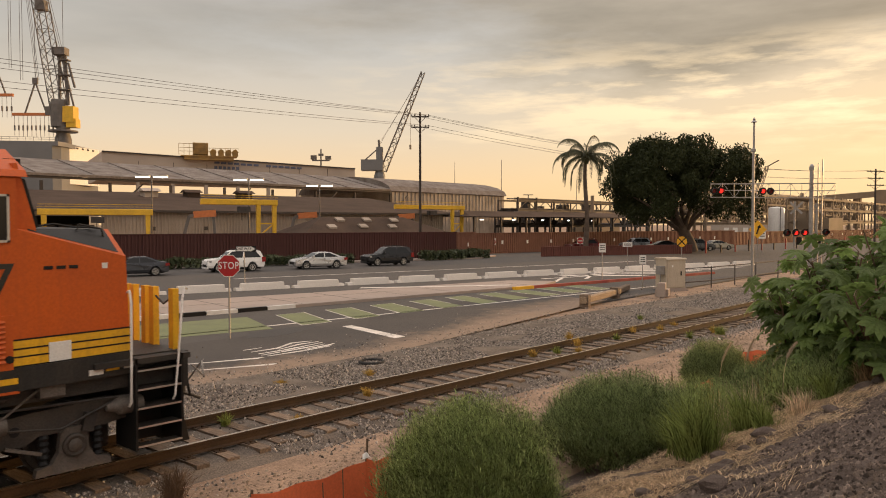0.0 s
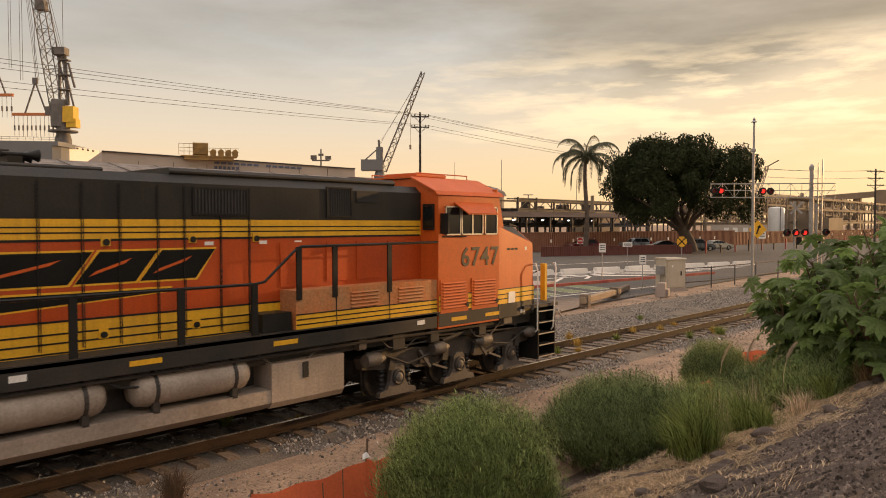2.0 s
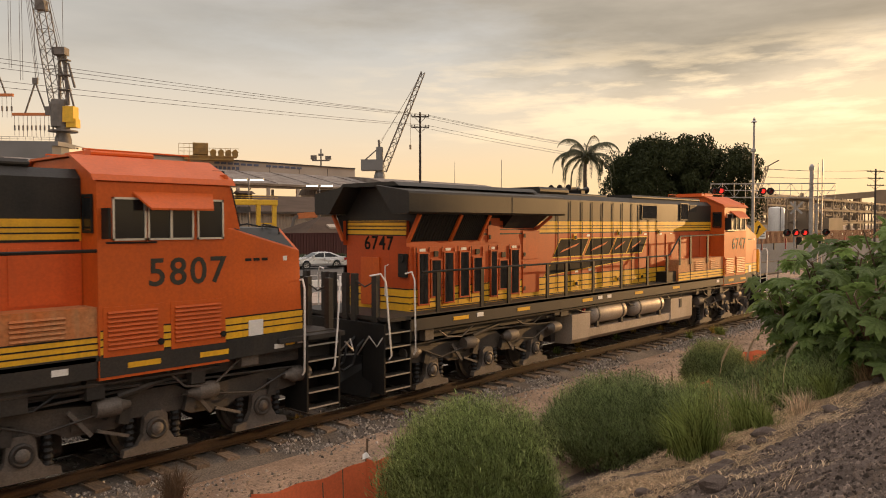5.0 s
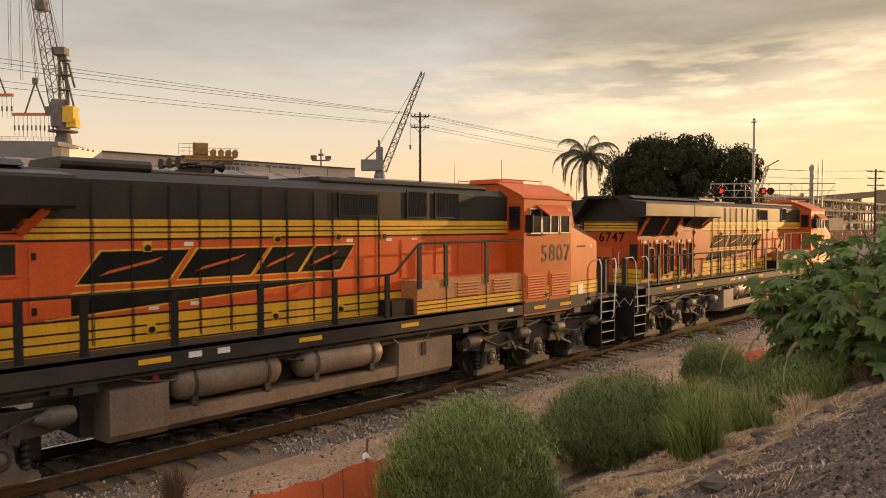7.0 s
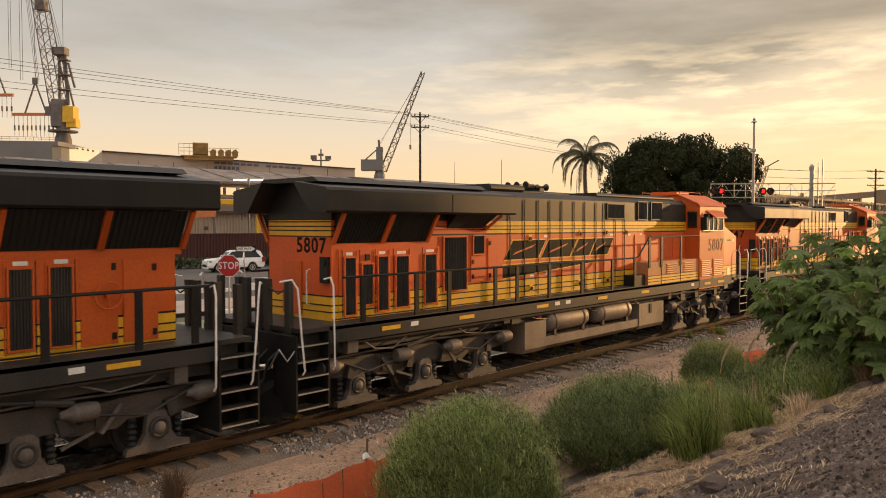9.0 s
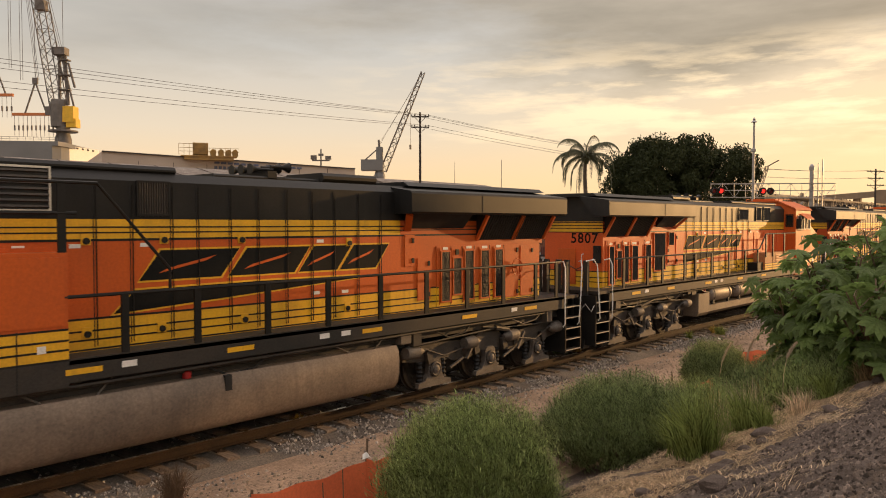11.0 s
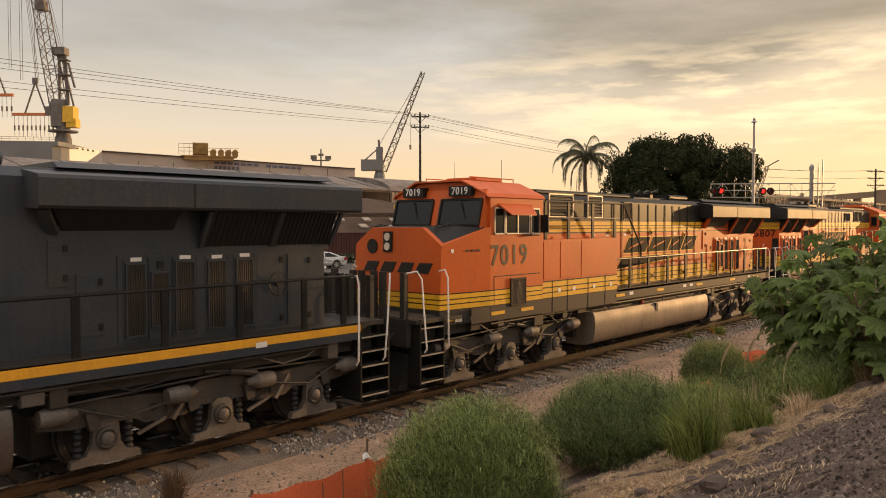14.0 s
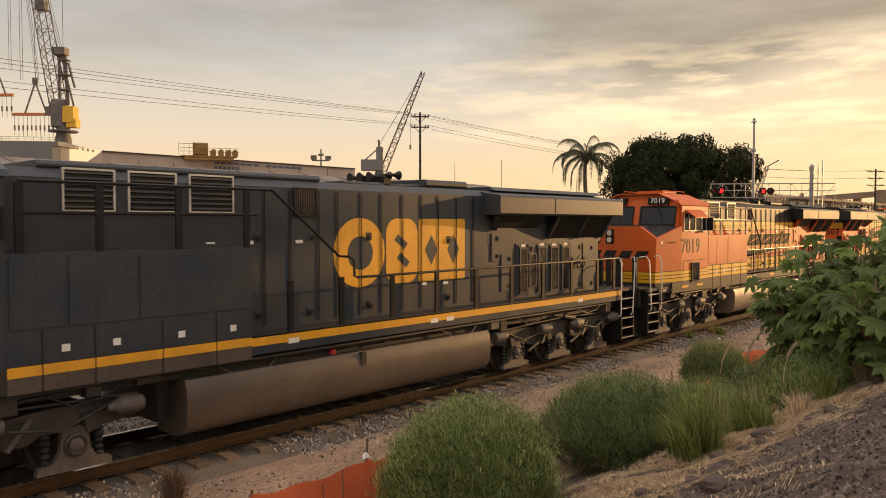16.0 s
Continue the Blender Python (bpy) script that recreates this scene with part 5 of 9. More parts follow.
            for a, b in ((-7.4, -5.35), (-5.0, -2.95)):
                r = 0.275
                av = part("air_reservoir", Shape().lathe([(0.02, a), (0.17, a + 0.03), (0.25, a + 0.12), (r, a + 0.25), (r, b - 0.25), (0.25, b - 0.12), (0.17, b - 0.03), (0.02, b)], "x", (0, 1.2 * s, 1.14), 20), TNK, L, "tan cylindrical air reservoir", smooth=True)
                for x in (a + 0.35, b - 0.35):
                    st = Shape()
                    st.lathe([(r, x - 0.03), (r + 0.012, x - 0.03), (r + 0.012, x + 0.03), (r, x + 0.03)], "x", (0, 1.2 * s, 1.14), 20)
                    st.box(x - 0.05, x + 0.05, *sorted((1.32 * s, 1.42 * s)), 0.78, 0.95)
                    part("strap", st, UNDER, av)
            part("valve", Shape().lathe([(0.02, 0), (0.07, 0), (0.07, 0.12), (0.02, 0.14)], "z", (-7.65, 1.3 * s, 1.24), 10), RED, L, "red filler valve")
    # end steps, grab bars, platform posts, plough, coupler
    for xe, d in ((5.93, -1), (-15.25, 1)):
        for s in SIDES:
            yo, yi = 1.5 * s, 0.85 * s
            st = part("stairs", Shape().box(*sorted((xe, xe + 0.035 * d)), *sorted((yo, yi)), 0.3, 1.66).box(*sorted((xe + 0.72 * d, xe + 0.755 * d)), *sorted((yo, yi)), 0.3, 1.66).box(*sorted((xe, xe + 0.75 * d)), *sorted((yi, yi + 0.03 * s)), 0.3, 1.6), BLACK, L, "black end stairs")
            for k in range(5):
                tread = part("tread", Shape().box(*sorted((xe + 0.035 * d, xe + 0.72 * d)), *sorted((yo - 0.0 * s, yo - (0.2 + 0.1 * k) * s)), 0.34 + 0.28 * k, 0.365 + 0.28 * k), UNDER, st)
                part("tread_edge", Shape().box(*sorted((xe + 0.035 * d, xe + 0.72 * d)), *sorted((yo, yo + 0.006 * s)), 0.345 + 0.28 * k, 0.372 + 0.28 * k), ALU, tread, "worn bright tread edge")
            g = Shape()
            for x in (xe + 0.02 * d, xe + 0.82 * d):
                lean = 0.14 if d < 0 and x > 5.4 or d > 0 and x < -15.1 else 0.02
                g.tube([(x - lean * 1.5 * d, 1.3 * s, 2.62), (x - lean * 0.5 * d, 1.46 * s, 2.66), (x, 1.53 * s, 2.5), (x + lean * d * 0.5, 1.54 * s, 1.7), (x + lean * d, 1.54 * s, 1.05), (x + lean * d, 1.48 * s, 0.98)], 0.018)
            part("grab_bar", g, WHITE, L, "white painted grab bars", smooth=True)
        sg = 1 if xe > 0 else -1
        pp = Shape()
        x = 6.0 if xe > 0 else -15.1
        for y in (-1.1, -0.47, -0.2, 0.2, 0.47, 1.1):
            pp = Shape().box(x - 0.05, x + 0.05, y - 0.07, y + 0.07, 1.62, 2.62)
            part("platform_post", pp, YELLOW if xe > 0 and end == "slim" else FRAME_GREY, L, "yellow end platform posts" if xe > 0 and end == "slim" else "")
        part("chain", Shape().tube([(x, -1.1, 2.5), (x, -0.78, 2.36), (x, -0.47, 2.5)], 0.016), UNDER, L)
        part("end_plate", Shape().box(*sorted((x, x + 0.12 * sg)), -1.3, 1.3, 1.1, 1.66), BLACK if xe < 0 else FRAME_GREY, L)
        part("plough", Shape().add([(x + 0.02 * sg, -1.2, 0.95), (x + 0.02 * sg, 1.2, 0.95), (x + 0.22 * sg, 1.15, 0.2), (x + 0.32 * sg, 0, 0.2), (x + 0.22 * sg, -1.15, 0.2), (x - 0.05 * sg, -1.15, 0.2), (x - 0.05 * sg, 1.15, 0.2), (x - 0.05 * sg, 1.2, 0.95), (x - 0.05 * sg, -1.2, 0.95)], [(0, 1, 2, 3), (0, 3, 4), (5, 6, 7, 8), (4, 5, 8, 0), (1, 7, 6, 2), (3, 2, 6, 5, 4), (0, 8, 7, 1)]), BLACK, L, "black end plough plate")
        part("uncoupling_lever", Shape().tube([(x + 0.1 * sg, -1.45, 1.45), (x + 0.3 * sg, -1.45, 1.25), (x + 0.36 * sg, -1.3, 1.45), (x + 0.3 * sg, -0.9, 1.05), (x + 0.4 * sg, -0.2, 0.95)], 0.016), GALV_DULL, L, "pale uncoupling lever")
        part("coupler", Shape().box(*sorted((x, x + 0.62 * sg)), -0.1, 0.1, 0.72, 1.0).bevel_box(*sorted((x + 0.4 * sg, x + 0.68 * sg)), -0.22, 0.2, 0.68, 1.04, 0.05), UNDER, L, "rusty knuckle coupler")
        for y in (-0.9, -0.6, 0.6, 0.9):
            part("air_hose", Shape().tube([(x + 0.1 * sg, y, 1.35), (x + 0.3 * sg, y, 1.2), (x + 0.4 * sg, y * 0.95, 0.85), (x + 0.6 * sg, y * 0.9, 0.75)], 0.025), SCREEN, L, "black rubber air hose")
    # rear end details: number on the rear side panels and the end wall
    if number:
        tx = part("number", None, None, hood, mesh=text_mesh(number, 0.42, EMBLEM_BLACK, squeeze=1.0))
        tx.matrix_local = pose(-14.034, -0.05 if end == "slim" else -0.38, 3.2, 90, 0, -90)
    if not gold:
        ln = Shape()
        for z in (1.93, 2.06, 2.235, 3.375, 3.49, 3.57, 3.66):
            ln.box(-14.036, -14.03, -HW, HW, z, z + 0.024)
        part("pinstripe", ln, BLACK, hood)
    part("rear_grab_bar", Shape().tube([(-14.03, -0.35, 2.05), (-14.12, -0.35, 2.08), (-14.12, -0.35, 2.72), (-14.03, -0.35, 2.75)], 0.014, 6), WHITE, hood, "white grab bar")
    part("rear_door", Shape().box(-14.06, -14.03, -0.1, 0.5, 1.85, 2.9), PAINT, hood)
    part("rear_light", Shape().box(-14.1, -14.03, -0.95, -0.72, 2.5, 3.0).lathe([(0.02, 0), (0.08, 0), (0.08, -0.03), (0.02, -0.03)], "x", (-14.1, -0.83, 2.9), 10), BLACK, hood)
    # horn
    hb = part("horn", Shape().box(-6.3, -6.1, -0.4, 0.5, 4.44, 4.6), BLACK, L, "black roof air horns")
    for k, y in enumerate((-0.3, 0.0, 0.3)):
        hn = Shape()
        hn.lathe([(0.03, -6.35), (0.035, -6.0), (0.1, -5.85), (0.02, -5.85)], "x", (0, y, 4.63), 12)
        part("trumpet", hn, BLACK, hb, smooth=True)
        hn = Shape()
        hn.lathe([(0.03, -6.2), (0.035, -6.45), (0.1, -6.6), (0.02, -6.6)], "x", (0, y + 0.15, 4.68), 12)
        part("trumpet", hn, BLACK, hb, smooth=True)
    part("radiator_roof", Shape().prism_x([(-0.95, 4.43), (0.95, 4.43), (0.8, 4.52), (-0.8, 4.52)], -14.3, -9.3), TOP, L)
    fr = loco_truck(L, (4.4, 2.5, 0.6))
    rr = loco_truck(L, (-9.8, -11.7, -13.6))
    return L, fr + rr


UNITS = [
    (locomotive(Matrix(), "6747", False, False, "orange diesel locomotive with yellow bands and black roof", "slim"), 0.0, False),
    (locomotive(pose(-22.3, 0, 0), "5807", False, False, "dusty orange diesel locomotive coupled behind the leader", "wide"), -22.3, False),
    (locomotive(pose(-53.55, 0, 0, 0, 0, 180), "7019", True, False, "bright orange diesel locomotive running cab backwards"), -53.55, True),
    (locomotive(pose(-75.6, 0, 0, 0, 0, 180), "", True, True, "dark blue diesel locomotive with large gold emblem"), -75.6, True),
]


def travelled(t):
    return 5.1013 * t - 0.00733 * t * t / 2 - 0.0001 * t ** 3 / 6


def motions():
    for (ob, wheels), x0, back in UNITS:
        walk(ob, [(k * 0.5, pose(x0 + travelled(k * 0.5), 0, 0, 0, 0, 180 if back else 0)) for k in range(33)])
        for w in wheels:
            x, y, z = w.location
            rows = []
            for k in range(161):
                turn = math.degrees(travelled(k * 0.1) / 0.53) * (-1 if back else 1)
                rows.append((k * 0.1, Matrix.Translation((x, y, z)) @ Matrix.Rotation(radians(turn), 4, "Y")))
            walk(w, rows)


# ---- yard beyond the street ----
WALL_RED = mat("dark_red_corrugated_wall", (0.082, 0.026, 0.021), 0.85, 0, 0.3, 0.5, 20, 0.15, tint=(0.07, 0.03, 0.025), streak=0.3)
FENCE_WOOD = mat("reddish_fence_boards", (0.23, 0.10, 0.06), 0.8, 0, 0.3, 0.8, 20, 0.2, tint=(0.15, 0.07, 0.045), streak=0.3)
SHEET_TAN = mat("tan_corrugated_sheet", (0.36, 0.30, 0.24), 0.7, 0.0, 0.35, 0.3, 12, 0.1, tint=(0.15, 0.115, 0.085), streak=0.5)
ROOF_BROWN = mat("brown_felt_roof", (0.085, 0.058, 0.043), 0.9, 0, 0.4, 0.25, 6, 0.2, tint=(0.05, 0.036, 0.028), spec=0.1, streak=0.3)
ROOF_METAL = mat("weathered_grey_metal_roof", (0.22, 0.195, 0.175), 0.7, 0.0, 0.6, 0.5, 5, 0.3, tint=(0.11, 0.085, 0.07), streak=0.45, spec=0.2)
BACK_TAN = mat("pale_tan_cladding", (0.42, 0.35, 0.29), 0.7, 0, 0.15, 0.1, 6, 0.05)
CRANE_YELLOW = mat("crane_yellow_paint", (0.72, 0.43, 0.025), 0.5, 0, 0.25, 0.7, 12, 0.05, tint=(0.4, 0.24, 0.03))
CRANE_GREY = mat("crane_grey_steel", (0.15, 0.135, 0.125), 0.6, 0.2, 0.3, 0.6, 10, 0.05)
HULL_GREY = mat("hull_grey_paint", (0.16, 0.165, 0.17), 0.6, 0, 0.15, 0.1, 4, 0.03)
STEEL_DARK = mat("dark_structural_steel", (0.06, 0.05, 0.045), 0.7, 0.2, 0.3, 0.6, 10, 0.1)
RIG_ORANGE = mat("orange_machine_paint", (0.55, 0.17, 0.05), 0.5, 0, 0.2)
# Haze over the far yard is put into this paler steel colour.
HAZE_TINT = mat("haze_tinted_steel", (0.22, 0.165, 0.11), 0.8, 0, 0.2, 0.2, 6, 0.05)
LAMP_WHITE = mat("lit_tube_lamp", (0.9, 0.9, 0.85), 0.4, 0, 0.0, emit=((1.0, 0.95, 0.85), 3.0))
TIMBER = mat("creosoted_pole_timber", (0.055, 0.042, 0.034), 0.85, 0, 0.3, 2, 20, 0.3)


def run(name, a, b, z0, z1, thick, material, label, ribs, category="wall", rib_name="sheet"):
    """Wall from a to b in upright ribbed sheets with a cap rail."""
    w = thing(name, label, category, kind="structure")
    a, b = Vector(a), Vector(b)
    d = b - a
    ang = math.degrees(math.atan2(d.y, d.x))
    n = max(1, round(d.length / ribs))
    core = Shape().cbox((0, 0, (z1 - z0) / 2), (d.length / n, thick, z1 - z0))
    pitch = d.length / n / 6
    for k in range(6):
        core.cbox(((k - 2.5) * pitch, -thick * 0.8, (z1 - z0) / 2), (pitch * 0.45, thick, z1 - z0 - 0.02))
    me = core.mesh(rib_name, material)
    for i in range(n):
        c = a + d * (i + 0.5) / n
        o = part(rib_name, None, None, w, mesh=me)
        o.matrix_local = pose(c.x, c.y, z0, 0, 0, ang)
    if material is FENCE_WOOD:
        for i in range(2, n - 1, 2):
            c = a + d * i / n
            o = part("notice", Shape().box(-0.16, 0.16, -0.3, -0.26, 1.3, 1.75), WHITE, w)
            o.matrix_local = pose(c.x, c.y, z0, 0, 0, ang)
    c = (a + b) / 2
    part("cap", Shape().cbox((c.x, c.y, z1 + 0.04), (d.length, thick * 3, 0.08), ang), material, w)
    return w


run("wall_street", (14.2, 55.8), (65.0, 44.2), -0.3, 2.68, 0.1, WALL_RED, "dark red corrugated metal wall along the street", 1.8)
# End of the wall: its orange light is put into the lighter fence colour.
run("wall_street_end", (65.0, 44.2), (71.8, 47.1), -0.3, 2.62, 0.1, FENCE_WOOD, "end of the wall in a lighter reddish tone for its orange light", 1.8)
run("fence_boards", (75.6, 50.3), (140.0, 41.4), -0.3, 2.4, 0.12, FENCE_WOOD, "reddish brown board fence round the yard", 2.4, "fence")
run("fence_boards_2", (140.0, 41.4), (260.0, 38.0), -0.3, 2.1, 0.14, FENCE_WOOD, "reddish brown board fence round the yard", 4.0, "fence")


def hedge(name, a, b, w, h, material, label, n, size=0.12):
    """Low clipped hedge of leaf clumps along a line."""
    rnd = random.Random(len(name))
    sh = Shape()
    a, b = Vector(a), Vector(b)
    d = b - a
    nn = Vector((-d.y, d.x)).normalized()
    for i in range(n):
        u, v = rnd.random(), rnd.uniform(-1, 1)
        hz = h * (0.75 + 0.3 * noise.noise(Vector((u * d.length * 0.7, 0, 3))))
        z = hz * (1 - rnd.random() ** 2)
        p = a + d * u + nn * v * w * 0.5
        c = Vector((p.x, p.y, z + ROAD_Z + 0.1))
        m = Euler((rnd.uniform(0, 6), rnd.uniform(0, 6), 0)).to_matrix()
        s = size * rnd.uniform(0.6, 1.4)
        sh.quad(*(c + m @ Vector(q) for q in ((-s, -s * 0.6, 0), (s, -s * 0.6, 0.2 * s), (s, s * 0.6, 0), (-s, s * 0.6, 0.2 * s))))
    return single(name, sh, material, label, "hedge")


LEAF_DARK = mat("dark_green_leaf", (0.035, 0.05, 0.02), 0.6, 0, 0.5, 1.5, 10, 0.0, tint=(0.075, 0.085, 0.03))
hedge("hedge", (16, 52.5), (50.0, 44.8), 1.2, 0.95, LEAF_DARK, "low dark green hedge at the foot of the wall", 5200, 0.13)
hedge("hedge", (58.5, 43.2), (68.0, 42.4), 1.8, 1.05, LEAF_DARK, "clipped green shrubs at the corner of the wall", 2200, 0.13)


def long_shed():
    """Open-sided shed with a long weathered metal roof on posts."""
    s = thing("open_shed", "long open shed with weathered grey metal roof", "shed")
    rf = part("roof", Shape().prism_x([(115.5, 11.75), (131.0, 15.2), (133.0, 15.2), (150, 15.0), (150, 14.6), (132, 14.8), (115.5, 11.35)], -60, 124), ROOF_METAL, s, "patched grey metal roof")
    for i in range(20):
        part("roof_seam", Shape().beam((-55 + i * 9.2, 115.6, 11.85), (-55 + i * 9.2, 130.9, 15.25), 0.12), ROOF_METAL, rf)
    part("eave_beam", Shape().box(-60, 124, 115.7, 116.2, 10.95, 11.35), STEEL_DARK, s)
    for i in range(17):
        part("post", Shape().box(-52 + i * 11, -51.6 + i * 11, 115.8, 116.2, 0, 10.6), STEEL_DARK, s)
    for i in range(9):
        part("knee_brace", Shape().beam((-48 + i * 22, 116, 8.8), (-46 + i * 22, 116, 10.6), 0.2), STEEL_DARK, s)
    # boarded end section with a curved roof
    pr = [(116, -0.3), (150, -0.3), (150, 11.4)] + [(133 + 17 * math.cos(k * math.pi / 10), 11.4 + 3.6 * math.sin(k * math.pi / 10)) for k in range(1, 10)] + [(116, 11.4)]
    e = part("end_bay", Shape().prism_x(pr, 124.2, 168), SHEET_TAN, s, "tan corrugated end bay")
    for i in range(32):
        part("rib", Shape().box(124.6 + i * 1.36, 124.9 + i * 1.36, 115.88, 116, 0, 11.3), SHEET_TAN, e)
    cv = [(115.6 + 0, 11.35)] + [(133 - 17.5 * math.cos(k * math.pi / 10), 11.4 + 3.9 * math.sin(k * math.pi / 10)) for k in range(0, 11)] + [(150.5, 11.2)]
    part("curved_roof", Shape().prism_x(cv, 124.0, 168.6), ROOF_METAL, e, "curved grey metal roof")


long_shed()


def low_shop():
    s = thing("workshop", "low workshop with brown roof and corrugated front", "workshop")
    a, b = Vector((20.0, 84.0)), Vector((96.0, 74.0))
    d = (b - a).normalized()
    n = Vector((-d.y, d.x))
    ang = math.degrees(math.atan2(d.y, d.x))
    m = pose(a.x, a.y, 0, 0, 0, ang)
    ln = (b - a).length
    s.matrix_world = m
    part("front_wall", Shape().box(21.5, ln, 0, 0.2, -0.3, 5.35).box(0, 14.0, 0, 0.2, -0.3, 5.35).box(14, 21.5, 0, 0.2, 4.6, 5.35), SHEET_TAN, s, "tan ribbed sheet front")
    rib = Shape().box(0, 0.16, -0.07, 0, -0.3, 5.3).mesh("rib", SHEET_TAN)
    for i in range(int(ln / 0.45)):
        if not 13.6 < i * 0.45 < 21.3:
            part("rib", None, None, s, mesh=rib).location = (i * 0.45, 0, 0)
    # Near-black sheet behind the opening; the interior's shade is put into its colour.
    part("inside", Shape().box(13.8, 21.7, 6.0, 6.2, -0.3, 5.0), SCREEN, s, "near-black sheet standing for the shade within the workshop")
    for x in (15.5, 18, 20):
        part("machine", Shape().bevel_box(x - 0.6, x + 0.8, 2.5, 4, 0, 3.6, 0.2).box(x - 0.9, x + 1.2, 2.0, 2.3, 3.2, 3.5), STEEL_DARK, s)
    rf = part("roof", Shape().prism_x([(-0.5, 5.35), (26, 8.7), (27, 8.7), (27, 8.2), (0.5, 5.15), (-0.5, 5.1)], -4, ln + 3), ROOF_BROWN, s, "brown low-pitched felt roof")
    part("gutter", Shape().box(-4, ln + 3, -0.75, -0.5, 5.1, 5.4), STEEL_DARK, s)
    for x, y in ((33, 18), (40, 19), (48, 17)):
        part("roof_vent", Shape().box(x, x + 2.0, y, y + 2, 7.2, 8.6).prism_x([(y - 0.4, 8.6), (y + 2.4, 8.6), (y + 1, 9.1)], x - 0.4, x + 2.4), BACK_TAN if x == 33 else ROOF_BROWN, rf)
    for x in (12, 27.5, 34.5, 44.5, 56):
        part("wall_light", Shape().box(x, x + 0.5, -0.12, -0.07, 2.8, 3.3), STEEL_DARK, s)


low_shop()


def hip_building():
    s = thing("annex", "small annex with brown hipped roof and skylights", "building")
    m = pose(57.4, 61.5, 0, 0, 0, -12)
    s.matrix_world = m
    part("wall", Shape().box(0.4, 20.6, 0.4, 9, -0.3, 2.5), SHEET_TAN, s)
    roof = part("roof", Shape().add([(-0.3, 0, 2.5), (21.3, 0, 2.5), (21.3, 9.5, 2.5), (-0.3, 9.5, 2.5), (4.2, 4.7, 4.55), (17.0, 4.7, 4.55), (-0.3, 0, 2.35), (21.3, 0, 2.35), (21.3, 9.5, 2.35), (-0.3, 9.5, 2.35)],
         [(0, 1, 5, 4), (1, 2, 5), (2, 3, 4, 5), (3, 0, 4), (6, 7, 1, 0), (7, 8, 2, 1), (8, 9, 3, 2), (9, 6, 0, 3), (9, 8, 7, 6)]), ROOF_BROWN, s, "brown hipped roof")
    for x, y, z in ((3.6, 1.6, 3.2), (8.2, 1.7, 3.25), (12.6, 1.6, 3.2), (5.8, 3.6, 4.1), (9.8, 3.6, 4.1), (14.0, 3.5, 4.05)):
        part("skylight", Shape().prism_x([(y - 0.5, z - 0.15), (y + 0.5, z + 0.3), (y + 0.3, z + 0.42), (y - 0.5, z + 0.05)], x, x + 1.1), SHEET_TAN, roof, "dull bubble skylight")


hip_building()


def rear_hall():
    s = thing("assembly_hall", "pale tan assembly hall behind the sheds", "building")
    a, b = Vector((97.8, 208.2)), Vector((173.3, 184.0))
    d = b - a
    ang = math.degrees(math.atan2(d.y, d.x))
    s.matrix_world = pose(a.x, a.y, 0, 0, 0, ang)
    ln = d.length
    part("wall", Shape().add([(0, 0, 17), (ln, 0, 17), (ln, 0, 22.4), (0, 0, 24.6), (0, 40, 17), (ln, 40, 17), (ln, 40, 22.4), (0, 40, 24.6)], [(0, 1, 2, 3), (1, 5, 6, 2), (5, 4, 7, 6), (4, 0, 3, 7), (3, 2, 6, 7), (0, 4, 5, 1)]), BACK_TAN, s, "pale tan cladding")
    part("roof_edge", Shape().beam((0, -0.2, 24.7), (ln, -0.2, 22.5), 0.5, 0.35), STEEL_DARK, s)
    for i in range(7):
        part("panel_joint", Shape().box((i + 1) * ln / 8 - 0.06, (i + 1) * ln / 8 + 0.06, -0.1, 0, 17, 22.2), STEEL_DARK, s)
        part("post", Shape().box((i + 1) * ln / 8 - 0.5, (i + 1) * ln / 8 + 0.5, 1, 2, -0.3, 17), BACK_TAN, s)
    blue = mat("blue_grey_lettering", (0.10, 0.12, 0.2), 0.6)
    for i in range(14):
        if i == 7:
            continue
        x = 32.0 + i * 2.05
        part("sign_bar", Shape().box(x, x + 1.6, -0.15, 0.0, 22.35 - i * 0.055, 23.0 - i * 0.055), blue, s, "blue-grey sign bar")
    for i in range(6):
        x = 32.0 + i * 1.35
        part("sign_bar", Shape().box(x, x + 0.9, -0.15, 0.0, 20.7, 21.6), blue, s, "blue-grey sign bar")


rear_hall()


def frame_box(sh, x0, x1, y0, y1, z0, z1, w):
    for x in (x0, x1):
        for y in (y0, y1):
            sh.beam((x, y, z0), (x, y, z1), w)
    for z in (z0, z1):
        for y in (y0, y1):
            sh.beam((x0, y, z), (x1, y, z), w)
        for x in (x0, x1):
            sh.beam((x, y0, z), (x, y1, z), w)
    return sh


CRANE_OCHRE = mat("faded_ochre_paint", (0.36, 0.21, 0.05), 0.6, 0, 0.4, 0.6, 8, 0.1, tint=(0.12, 0.08, 0.04))


